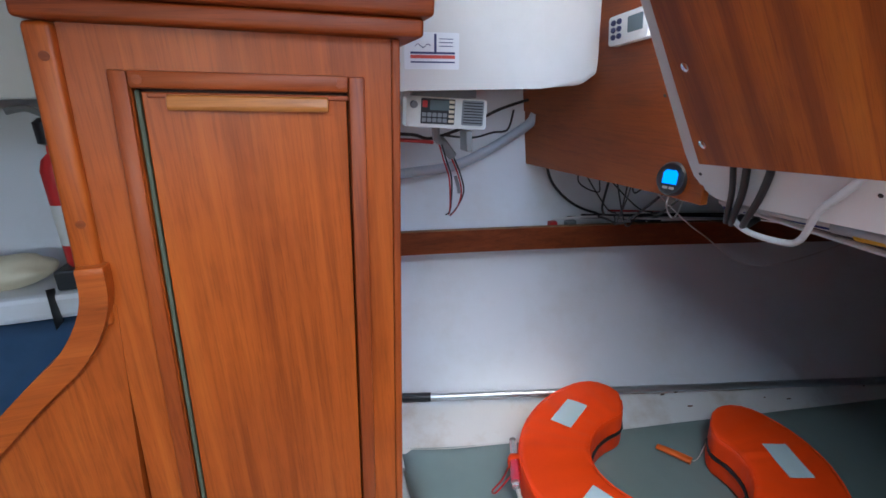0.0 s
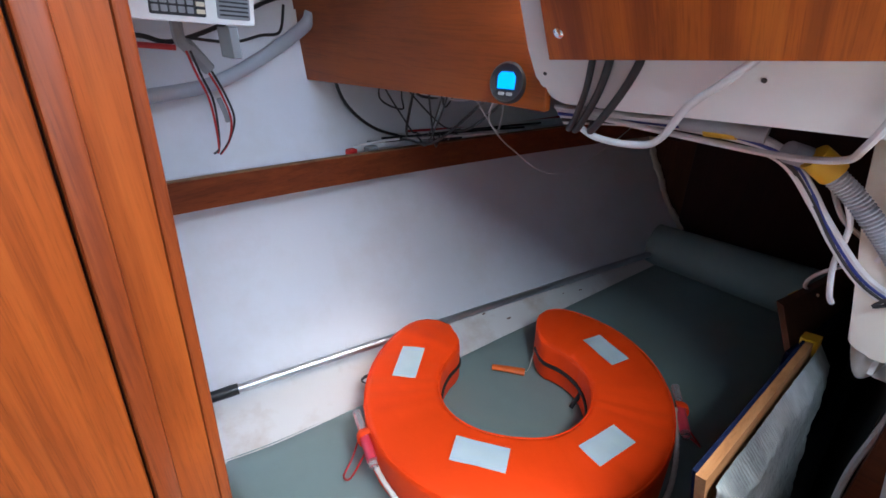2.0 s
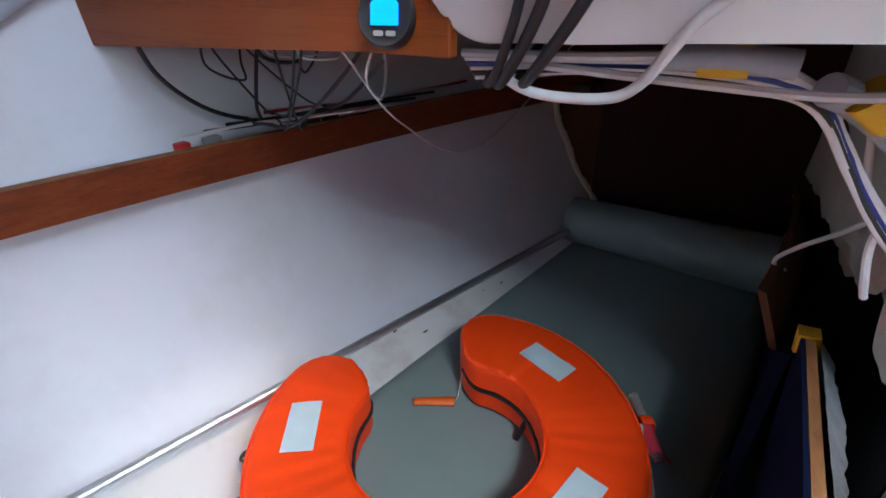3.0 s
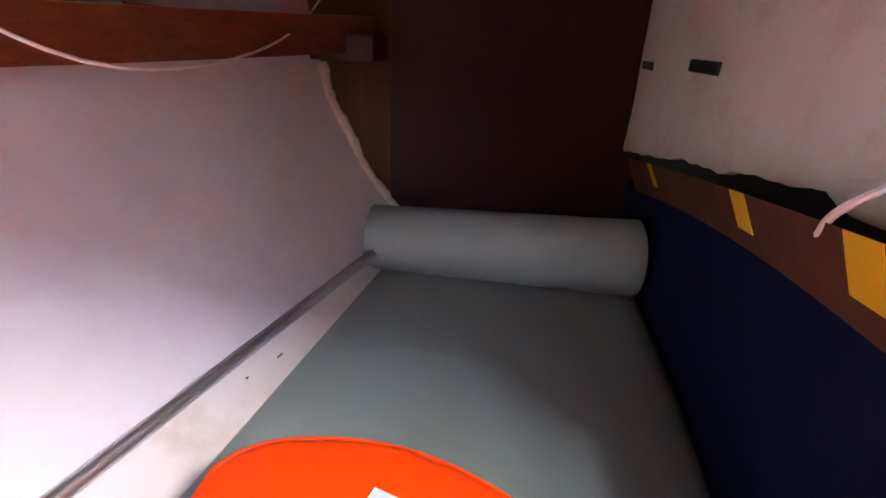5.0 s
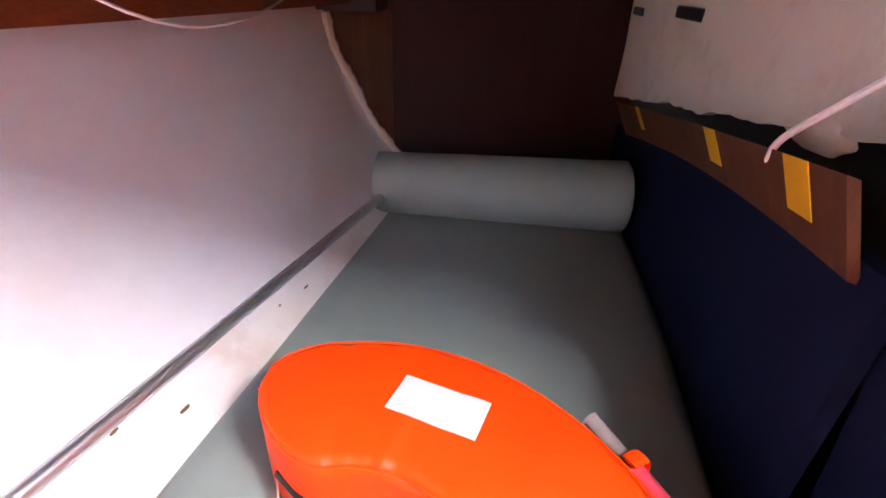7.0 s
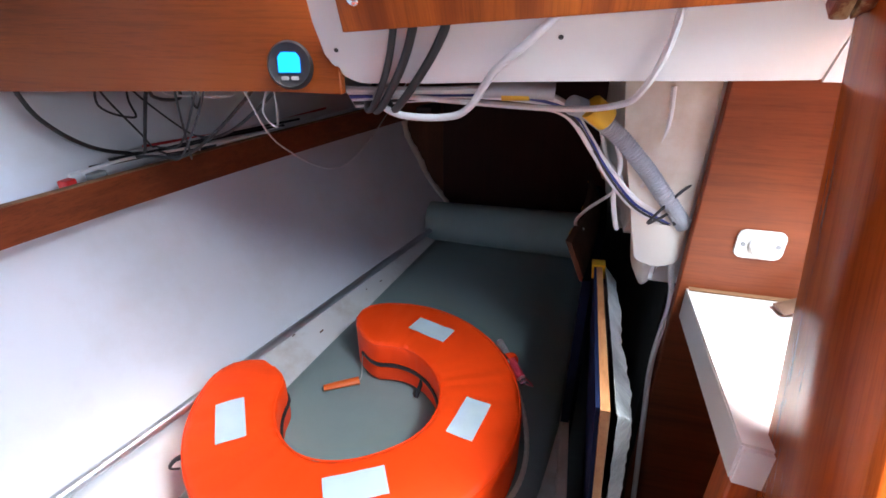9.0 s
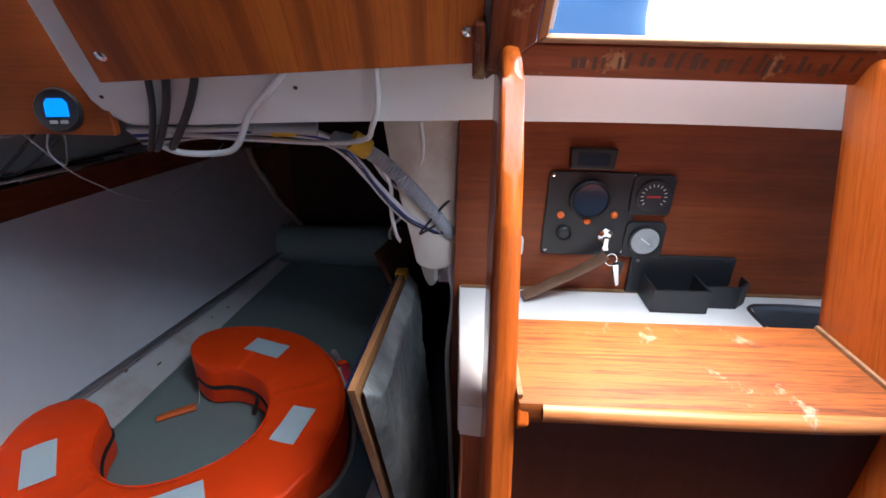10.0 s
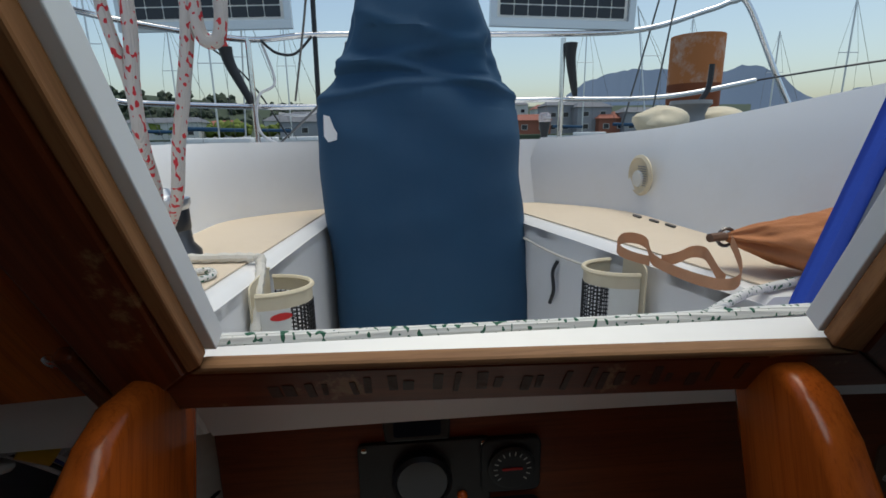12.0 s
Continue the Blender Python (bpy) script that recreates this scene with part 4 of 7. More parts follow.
tray = thing("tray_holder", (0.84, -0.12, 0.937), "black plastic box holder standing on the counter", "holder")
part("back", block(0.892, 0.904, -0.222, 0.004, 0.94, 1.032, 0.002), BLACK, tray)
part("wide_box", merge(block(0.813, 0.819, -0.142, -0.024, 0.938, 0.991, 0.001), block(0.8195, 0.891, -0.030, -0.024, 0.938, 0.991, 0.001), block(0.8195, 0.891, -0.142, -0.136, 0.938, 0.991, 0.001), block(0.8195, 0.891, -0.1355, -0.0305, 0.938, 0.944)), BLACK, tray)
part("narrow_box", merge(prism([(0.838, -0.1425), (0.838, -0.215), (0.862, -0.245), (0.891, -0.245), (0.891, -0.1425)][::-1], 0.006, Matrix.Translation((0, 0, 0.938))), prism([(0.838, -0.1425), (0.838, -0.215), (0.842, -0.215), (0.842, -0.1425)][::-1], 0.046, Matrix.Translation((0, 0, 0.944))), prism([(0.838, -0.2155), (0.862, -0.245), (0.891, -0.245), (0.891, -0.241), (0.864, -0.241), (0.842, -0.2155)], 0.046, Matrix.Translation((0, 0, 0.944)))), BLACK, tray)
for y in (-0.008, -0.205):
    part("screw", lathe([(0.004, 0), (0.004, 0.002)], facing_x(0.892, y, 1.021), 10), CHROME, tray)

latch = thing("door_latch", (0.9, -0.65, 1.07), "small brass latch on a worn backing plate", "latch")
part("plate", prism(rounded(0.05, 0.085, 0.006), 0.004, on_wall(-0.622, 1.105)), LEATHER, latch)
part("knob", lathe([(0.009, 0), (0.006, 0.008), (0.010, 0.016), (0.0, 0.02)], on_wall(-0.622, 1.087, 0.004), 16), CHROME, latch, "", True)
tagged(part("wall_light", lathe([(0.032, 0), (0.032, 0.008), (0.024, 0.013)], on_wall(-0.784, 1.189), 24), DARK_PLY, None, "", True), "small round dark fitting on the bulkhead", "fitting")
# thin pale patch drawn in the outline of a reflection above the counter
setting("trim_pale_panel", prism([(-y, z) for y, z in ((-0.712, 0.975), (-0.805, 0.975), (-0.797, 1.005), (-1.40, 1.035), (-1.40, 1.115), (-0.806, 1.090), (-0.802, 1.113), (-0.698, 1.106))], 0.0025, on_wall(0.0, 0.0)), PALE_REFLECTION, "dull mauve patch painted as a glossy reflection on the bulkhead")

# insulated engine-space side panel leaning beside the berth
ins = thing("insulated_panel", (0.75, 0.52, 0.1), "plywood engine-space panel with crinkled foil insulation", "panel")
a, b, c, d = Vector((1.075, 0.520, 0.885)), Vector((0.508, 0.540, 0.968)), Vector((0.60, 0.500, 0.56)), Vector((1.08, 0.485, 0.40))
nrm = (a - b).cross(c - b).normalized()
nrm = nrm if nrm.y > 0 else -nrm


def slab(corners, off0, off1, crinkle=0.0):
    bm = bmesh.new()
    lo = [bm.verts.new(p + nrm * off0) for p in corners]
    hi = [bm.verts.new(p + nrm * off1) for p in corners]
    bm.faces.new(lo[::-1])
    bm.faces.new(hi)
    for i in range(len(corners)):
        j = (i + 1) % len(corners)
        bm.faces.new((lo[i], lo[j], hi[j], hi[i]))
    return bm


d = Vector((1.06, a.y, 0.1))
d.y = a.y - ((d - a).x * nrm.x + (d - a).z * nrm.z) / nrm.y
e = Vector((0.70, 0, 0.1))
e.y = a.y - ((e - a).x * nrm.x + (e - a).z * nrm.z) / nrm.y
part("plywood", slab([a, b, e, d], 0.0, 0.012), RAW_PLY, ins, "raw plywood with a pale sawn edge")


def foil_at(u, v):
    p = (a * (1 - u) + b * u) * (1 - v) + (d * (1 - u) + e * u) * v
    k = min(min(u, 1 - u), min(v, 1 - v))
    depth = 0.030 * min(1.0, k / 0.05) + (0.005 * noise.noise(p * 12) + 0.0035 * noise.noise(p * 38) + 0.003 * abs(noise.noise(p * 75))) * min(1.0, k / 0.05)
    return p - nrm * (0.001 + depth)


part("carpet", slab([a * 0.998 + b * 0.002, b * 0.99 + a * 0.01, e * 0.99 + d * 0.01, d], 0.0125, 0.018), NAVY, ins, "navy carpet on the berth side")
part("foil", sheet(foil_at, span(0.012, 0.985, 130), span(0.012, 0.985, 150)), FOIL, ins, "crinkled silver foil insulation", True, 60)
tagged(part("yellow_tape", merge(slab([a + (a - d) * 0.006, a + (b - a) * 0.07 + (a - d) * 0.006, a + (b - a) * 0.06 + (d - a) * 0.04, a + (d - a) * 0.055], -0.007, 0.022)), YELLOW), "scrap of yellow tape on the panel's corner", "tape", "yellow tapes")
for x0, w in ((1.445, 0.05), (1.165, 0.055), (1.935, 0.03)):
    def tape_at(u, v, x0=x0, w=w):
        return rail_at(x0 + w * u, v, 0.002)
    tagged(part("yellow_tape", sheet(tape_at, span(0, 1, 3), span(0.36, 1.0, 4), (0, -0.0015, 0)), YELLOW), "strip of dull yellow tape on the wooden rail", "tape", "yellow tapes")

# ---- horseshoe lifebuoy on the cushion ----
buoy = thing("horseshoe_lifebuoy", (0.835, 1.035, 0.44), "orange horseshoe lifebuoy with silver reflective patches", "lifebuoy")
C = Vector((0.838, 1.033, 0))
A0, A1 = radians(83), radians(389)


def buoy_mid(t):
    a = A0 + (A1 - A0) * t
    s = min(1.0, max(0.0, (0.46 - t) / 0.24))
    r = 0.274 + 0.040 * s * s * (3 - 2 * s) + 0.017 * math.exp(-((a - radians(358)) / radians(40)) ** 2)
    return C + Vector((r * math.cos(a), r * math.sin(a), 0))


BUOY_Z0, BUOY_Z1 = 0.441, 0.579


def buoy_frame(t):
    p = buoy_mid(t)
    d = (buoy_mid(min(t + 0.004, 1.0)) - buoy_mid(max(t - 0.004, 0.0))).normalized()
    return p, d, Vector((-d.y, d.x, 0))


def buoy_ring(t, shrink=0.0):
    p, d, out = buoy_frame(t)
    k = min(t, 1 - t)
    L = 0.060
    w = (0.100 + 0.009 * max(0.0, min(1.0, (t - 0.68) / 0.2))) * math.sqrt(max(0.0, 1 - max(0.0, 1 - k / L) ** 2.6))
    w = max(w, 0.012) - shrink
    h = (BUOY_Z1 - BUOY_Z0) / 2 - shrink * 0.5
    pts = []
    for x, z in rounded(2 * w, 2 * h, min(0.020, w * 0.9), 5):
        pts.append(p - out * x + Vector((0, 0, BUOY_Z0 + h + z + shrink * 0.5)))
    return pts


ts = [0.0005 + 0.06 * (i / 14) ** 1.6 for i in range(14)] + span(0.0605, 0.9395, 130) + [1 - (0.0005 + 0.06 * (i / 14) ** 1.6) for i in range(13, -1, -1)]
bm = bmesh.new()
rings = []
for t in ts:
    ring = buoy_ring(t)
    for q in ring:
        top = max(0.0, (q.z - 0.50) / 0.08)
        a = math.atan2(q.y - C.y, q.x - C.x)
        q.z += 0.004 * top * (noise.noise((a * 3.2, 0, 2)) + 0.5 * noise.noise((q.x * 25, q.y * 25, 1)))
        rim = abs((q - Vector((*buoy_mid(t).xy, q.z))).length) / 0.1
        q.z -= 0.0055 * top * max(0.0, rim - 0.45) * (0.5 + noise.noise((a * 11, 5, 2))) + 0.0018 * top * max(0.0, rim - 0.3) * math.sin(a * 34 + 6 * noise.noise((a * 2, 0, 0)))
        side = math.sin(math.pi * (q.z - BUOY_Z0) / (BUOY_Z1 - BUOY_Z0))
        q += (q - Vector((*buoy_mid(t).xy, q.z))).normalized() * 0.004 * side * noise.noise((a * 14, q.z * 6, 3))
    rings.append([bm.verts.new(q) for q in ring])
for ra, rb in zip(rings, rings[1:]):
    for i in range(len(ra)):
        bm.faces.new((ra[i], ra[(i + 1) % len(ra)], rb[(i + 1) % len(rb)], rb[i]))
bm.faces.new(rings[0][::-1])
bm.faces.new(rings[-1])
cover = part("cover", bm, ORANGE, buoy, "bright orange coated cloth cover", True, 60)


def buoy_line(side, z, t0, t1, n=60, off=0.001):
    out = []
    for t in span(t0, t1, n):
        p, d, o = buoy_frame(t)
        k = min(t, 1 - t)
        w = (0.100 + 0.009 * max(0.0, min(1.0, (t - 0.68) / 0.2))) * math.sqrt(max(0.0, 1 - max(0.0, 1 - k / 0.060) ** 2.6)) + off
        out.append(p + o * side * max(w, 0.012) + Vector((0, 0, z)))
    return out


part("zip", tube(buoy_line(1, 0.508, 0.004, 0.996), 0.005, 6, 1, flat=1.4), BLACK, cover, "black zip along the inner side", True)
part("seam", tube(buoy_line(1, 0.572, 0.004, 0.996, 80, -0.004), 0.0022, 6, 1), ORANGE, cover, "", True)
part("seam", tube(buoy_line(-1, 0.572, 0.004, 0.996, 80, -0.004), 0.0022, 6, 1), ORANGE, cover, "", True)
part("seam", tube(buoy_line(-1, 0.448, 0.004, 0.996, 80, -0.002), 0.0022, 6, 1), ORANGE, cover, "", True)
for px, py, turn, w, h in ((0.675, 1.300, 37.0, 0.125, 0.064), (0.590, 0.956, -60.0, 0.125, 0.065), (0.816, 0.775, -11.5, 0.116, 0.062), (1.114, 0.949, 71.5, 0.120, 0.061)):
    def patch_at(u, v, m=pose(px, py, 0, 0, 0, turn), w=w, h=h):
        q = m @ Vector((u * w, v * h, 0))
        return (q.x, q.y, BUOY_Z1 + 0.0025 + 0.003 * noise.noise((q.x * 3.2, q.y * 3.2, 2)) + 0.0022 * noise.noise((q.x * 25, q.y * 25, 1)))
    part("reflective_patch", sheet(patch_at, span(-0.5, 0.5, 12), span(-0.5, 0.5, 8), (0, 0, -0.002)), PATCH, cover, "silver reflective patch", True)
for t, way, off in ((0.242, 1, 0.110), (0.732, -1, 0.122)):
    p, d, o = buoy_frame(t)
    d = d * way
    q = p - o * off
    lamp = part("light_tube", tube([q + d * s + Vector((0, 0, z)) for s, z in ((-0.075, 0.56), (0.0, 0.548), (0.075, 0.535))], 0.0105, 12, 4), CLEAR_PL, buoy, "clear plastic light tube with a red sleeve", True)
    part("sleeve", tube([q + d * s + Vector((0, 0, z)) for s, z in ((-0.005, 0.549), (0.03, 0.543), (0.06, 0.538))], 0.0125, 12, 3), PINK_PL, lamp, "red sleeve", True)
    part("retaining_loop", tube([q + o * 0.014 + Vector((0, 0, 0.57)), q - o * 0.010 + Vector((0, 0, 0.566)), q - o * 0.016 + Vector((0, 0, 0.548)), q - o * 0.008 + Vector((0, 0, 0.530)), q + o * 0.012 + Vector((0, 0, 0.526))], 0.011, 8, 5, flat=0.25), ORANGE, lamp, "orange cloth loop", True)
    part("cord", tube([q + d * 0.03 - o * 0.01 + Vector((0, 0, 0.53)), q + d * 0.04 - o * 0.05 + Vector((0, 0, 0.48)), q + d * 0.0 - o * 0.06 + Vector((0, 0, 0.445)), q - d * 0.03 - o * 0.03 + Vector((0, 0, 0.46)), q - d * 0.03 - o * 0.005 + Vector((0, 0, 0.53))], 0.0025, 6, 6), RED, lamp, "thin red cord", True)
line = []
for i, t in enumerate(span(0.242, 0.732, 26)):
    p, d, o = buoy_frame(t)
    s = math.sin(math.pi * i / 26)
    line.append(p - o * (0.108 + 0.016 * s) + Vector((0, 0, 0.555 - 0.075 * math.sin(math.pi * ((i / 26 * 2) % 1)) ** 0.8)))
part("grab_line", tube(line, 0.006, 8, 6, ring=lambda i: 1 + 0.12 * math.sin(i * 2.2)), ROPE, buoy, "white laid grab line", True)
p, d, o = buoy_frame(0.125)
part("buckle_strap", tube([p - o * 0.095 + Vector((0, 0, 0.50)), p - o * 0.13 + Vector((0, 0, 0.495)), p - o * 0.145 + d * 0.01 + Vector((0, 0, 0.482)), p - o * 0.125 + d * 0.012 + Vector((0, 0, 0.476))], 0.009, 8, 5, flat=0.3), BLACK, buoy, "black strap end", True)
p, d, o = buoy_frame(0.80)
part("zip_pull", tube([p + o * 0.102 + Vector((0, 0, 0.50)), p + o * 0.112 + Vector((0, 0, 0.475)), p + o * 0.125 + Vector((0, 0, 0.446))], 0.006, 8, 4, flat=0.5), BLACK, buoy, "black zip pull", True)
whistle = thing("whistle", (0.97, 1.17, 0.44), "small orange plastic whistle on a thin white cord", "whistle")
part("body", tube([(0.943, 1.220, 0.448), (0.965, 1.187, 0.449), (0.998, 1.135, 0.448)], 0.0135, 10, 4, flat=0.7, ring=lambda i: 0.75 + 0.035 * i), ORANGE_PL, whistle, "", True)
part("cord", tube([(0.998, 1.135, 0.45), (1.01, 1.135, 0.446), (1.03, 1.14, 0.452), (1.055, 1.145, 0.50), (1.062, 1.142, 0.535)], 0.0014, 6, 6), ROPE, whistle, "", True)

# aluminium boathook along the ledge
hookp = thing("boathook", (1.0, 1.42, 0.5), "long aluminium boathook pole with a black grip", "boathook")
P0, P1 = Vector((0.15, 1.647, 0.510)), Vector((2.02, 1.157, 0.506))
u = (P1 - P0).normalized()
part("shaft", tube([P0 + u * 0.16, P0 + u * 1.0, P1], 0.0125, 14, 2), ALU, hookp, "", True)
part("grip", tube([P0, P0 + u * 0.08, P0 + u * 0.165], 0.0155, 14, 3, ring=lambda i: 1.0 + 0.05 * (i % 2)), BLACK, hookp, "black ribbed grip", True)

# ---- hanging locker and seat end ----
TURN4 = Matrix.Translation((0.130, 1.0, 1.2)) @ pose(0, 0, 0, 0, 3.3, 0)
locker = thing("hanging_locker", (-0.1, 1.3, 0.0), "varnished teak hanging locker with a closed framed door", "locker")


def lock_block(x0, x1, out, inn, z0, z1, r=0.0, segments=2):
    """A block on the locker's face: from out metres in front of it to inn behind."""
    return block(x0, x1, -out, inn, z0, z1, r, segments, TURN4)


part("face_frame", merge(lock_block(-0.455, -0.379, 0, 0.02, -1.12, 0.415), lock_block(-0.0800, -0.0125, 0, 0.02, -1.12, 0.415), lock_block(-0.379, -0.0800, 0, 0.02, 0.334, 0.415), lock_block(-0.379, -0.0800, 0, 0.02, -1.12, -0.484)), TEAK_Z, locker)
part("side_panel", lock_block(-0.02, -0.002, -0.021, 0.70, -1.12, 0.415), TEAK_Z, locker)
part("side_panel", lock_block(-0.47, -0.45, -0.021, 0.70, -1.12, 0.415), TEAK_Z, locker)
part("corner_bead", lock_block(-0.0115, 0.002, 0.003, 0.02, -1.12, 0.415, 0.003), MOULD_Z, locker, "darker corner bead")
part("corner_post", lock_block(-0.491, -0.455, 0.012, 0.06, -0.02, 0.415, 0.008, 3), TEAK_Z, locker, "rounded corner post", True)
top = part("top_moulding", lock_block(-0.492, 0.034, 0.030, 0.70, 0.416, 0.443, 0.006, 3), MOULDING, locker, "rounded top moulding", True)
part("top_board", lock_block(-0.505, 0.047, 0.045, 0.72, 0.4435, 0.485, 0.007, 3), MOULDING, locker, "thick rounded top board", True)
for name, x0, x1, z0, z1 in (("trim_strip", -0.404, -0.3795, -0.508, 0.358), ("trim_strip", -0.0800, -0.055, -0.508, 0.358)):
    part(name, lock_block(x0, x1, 0.011, 0.0, z0, z1, 0.004, 2), MOULD_Z, locker, "rounded trim round the door", True)
part("trim_strip", lock_block(-0.3792, -0.0803, 0.0115, 0.0, 0.3345, 0.3585, 0.004, 2), MOULDING, locker, "rounded trim round the door", True)
part("trim_strip", lock_block(-0.3792, -0.0803, 0.0115, 0.0, -0.508, -0.4845, 0.004, 2), MOULDING, locker, "rounded trim round the door", True)
# unseen dark board added so the gaps round the door read as shade
part("dark_gap_backing", lock_block(-0.40, -0.05, -0.022, 0.034, -0.52, 0.37), DARK_PLY, locker)
door = part("door", lock_block(-0.368, -0.083, -0.001, 0.018, -0.481, 0.330, 0.002), TEAK_Z, locker, "varnished teak veneer door")
part("handle", prism([(0.0, 0.0), (0.004, -0.010), (0.011, -0.015), (0.014, -0.008), (0.011, 0.007), (0.0, 0.009)], 0.224, TURN4 @ Matrix.Translation((-0.335, 0.001, 0.319)) @ Matrix(((0, 0, 1, 0), (-1, 0, 0, 0), (0, 1, 0, 0), (0, 0, 0, 1))), 0.0025), GRIP_WOOD, door, "long pale wooden finger pull")
part("pull_strip", lock_block(-0.360, -0.080, 0.003, 0.001, 0.322, 0.3295, 0.0015), MOULDING, door, "thin wooden strip behind the pull")
part("seal", lock_block(-0.3765, -0.3705, -0.001, 0.012, -0.483, 0.332, 0.002), SEAL, door, "grey-green rubber seal")
for x, z in ((-0.367, 0.346), (-0.092, 0.346), (-0.469, 0.372), (-0.469, 0.145)):
    part("wood_plug", lathe([(0.0065, 0), (0.0065, 0.0012)], TURN4 @ Matrix.Translation((x, -0.0118 if x > -0.4 else -0.0121, z)) @ pose(0, 0, 0, 90), 16), MOULDING, locker, "round wooden plug")

seat_end = thing("seat_end", (-0.6, 1.0, 0.0), "curved varnished seat end with a rounded cap", "seat end")
CURVE = [(-0.346, 1.310), (-0.350, 1.262), (-0.368, 1.218), (-0.401, 1.173), (-0.456, 1.126), (-0.536, 1.053), (-0.616, 0.978), (-0.736, 0.888)]
cap = [(x, 1.0, z) for x, z in CURVE]
bend = spline(cap, 6)
band = []
for i, q in enumerate(bend):
    d = (bend[min(i + 1, len(bend) - 1)] - bend[max(i - 1, 0)]).normalized()
    band.append((q, Vector((-d.z, 0, d.x))))
outline = [(q.x - n.x * 0.003, q.z - n.z * 0.003) for q, n in band] + [(q.x + n.x * 0.034, q.z + n.z * 0.034) for q, n in band[::-1]]
part("cap", prism(outline, 0.058, Matrix.Translation((0, 1.030, 0)) @ ON_XZ, 0.008, 3), TEAK_X, seat_end, "broad rounded varnished cap", True, 50)
dense = [(p.x, p.z) for p in spline(cap, 4)]
part("panel", prism(dense + [(-0.736, 0.02), (-0.418, 0.02), (-0.352, 0.90), (-0.318, 1.235)], 0.022, Matrix.Translation((0, 1.020, 0)) @ ON_XZ), TEAK_Z, seat_end)

# ---- saloon seen past the locker ----
settee = thing("settee_back", (-0.9, 1.6, 0.0), "dark blue settee backrest below the hull shelf", "settee")
part("backrest", block(-2.2, -0.56, 1.50, 1.66, 0.42, 1.0, 0.03, 3), BLUE_SEAT, settee, "", True)
part("seat", block(-2.2, -0.50, 1.02, 1.52, 0.30, 0.42, 0.02, 3), BLUE_SEAT, settee, "", True)
setting("trim_saloon_shelf", block(-2.6, -0.50, 1.55, 1.80, 1.005, 1.075, 0.015), WHITE, "white ledge above the settee")
setting("trim_saloon_beam", block(-2.6, -0.36, 1.46, 1.80, 1.585, 1.635, 0.004), DARK_PLY, "dark wooden beam under the side deck")
ext = thing("fire_extinguisher", (-0.64, 1.62, 1.08), "small red and white fire extinguisher in a black bracket", "extinguisher")
m = Matrix.Translation((-0.605, 1.62, 1.13))
part("cylinder", lathe([(0.036, 0.0), (0.042, 0.01), (0.042, 0.25), (0.034, 0.275), (0.018, 0.29), (0.016, 0.31)], m, 24), RED, ext, "", True)
part("label_band", lathe([(0.0425, 0.06), (0.0425, 0.165)], m, 24), WHITE_PL, ext, "white label band", True)
part("valve", lathe([(0.018, 0.31), (0.030, 0.315), (0.030, 0.365), (0.016, 0.375)], m, 16), BLACK, ext, "black valve head", True)
part("lever", tube([(-0.605, 1.62, 1.51), (-0.635, 1.605, 1.528), (-0.67, 1.59, 1.522)], 0.008, 8, 4), GREY_PL, ext, "grey lever", True)
part("bracket", block(-0.665, -0.55, 1.565, 1.68, 1.077, 1.13, 0.006), BLACK, ext)
part("strap", tube([(-0.675, 1.555, 1.09), (-0.67, 1.54, 1.03), (-0.67, 1.53, 0.97), (-0.70, 1.525, 0.915)], 0.022, 8, 6, flat=0.2), BLACK, ext, "black hanging strap", True)
bag = bmesh.new()
bmesh.ops.create_icosphere(bag, subdivisions=4, radius=1.0)
for v in bag.verts:
    v.co = v.co * (1 + 0.2 * noise.noise(v.co * 1.7))
    v.co = Vector((-0.84 + 0.16 * v.co.x, 1.66 + 0.06 * v.co.y, 1.118 + 0.045 * v.co.z))
tagged(part("plastic_bag", bag, CREAM_PL, None, "", True), "crumpled cream plastic bag on the white ledge", "bag")

# ---- radio and wiring above the shelf ----
radio = thing("marine_radio", (0.36, 1.5, 1.43), "off-white marine radio with keypad and loudspeaker grille", "radio")
RM = facing_y(0.372, 1.50, 1.4735) @ pose(0, 0, 0, 0, 0, -5.5)
part("case", prism(rounded(0.226, 0.080, 0.008), 0.05, RM @ pose(0, 0, -0.05), 0.003), WHITE_PL, radio)
part("keypad_panel", prism(rounded(0.094, 0.066, 0.003), 0.002, RM @ pose(-0.027, 0.003, 0.0)), BLACK, radio, "dark keypad panel")
part("display", prism(rounded(0.054, 0.026, 0.002), 0.001, RM @ pose(-0.023, 0.019, 0.0022)), LCD, radio, "grey display")
part("red_key", prism(rounded(0.013, 0.017, 0.002), 0.003, RM @ pose(-0.064, 0.021, 0.0022)), RED, radio, "red key")
for i in range(5):
    for j in range(2):
        part("key", prism(rounded(0.011, 0.0105, 0.0015, 3), 0.003, RM @ pose(-0.0655 + 0.0145 * i, -0.006 - 0.014 * j, 0.0022)), GREY_PL, radio)
for j in range(5):
    part("side_key", prism(rounded(0.015, 0.0075, 0.0015, 3), 0.003, RM @ pose(0.0105, 0.029 - 0.0125 * j, 0.0022)), CREAM_PL, radio)
grille = part("grille", prism(rounded(0.062, 0.066, 0.004), 0.002, RM @ pose(0.072, 0.003, 0.0)), GREY_PL, radio, "grey loudspeaker grille")
for i in range(8):
    part("slat", prism(rounded(0.054, 0.003, 0.001, 3), 0.0025, RM @ pose(0.072, -0.023 + 0.0075 * i, 0.002)), BLACK, grille)
part("knob", lathe([(0.010, 0), (0.009, 0.012), (0.0, 0.013)], RM @ pose(-0.094, 0.018, 0), 18), GREY_PL, radio, "", True)
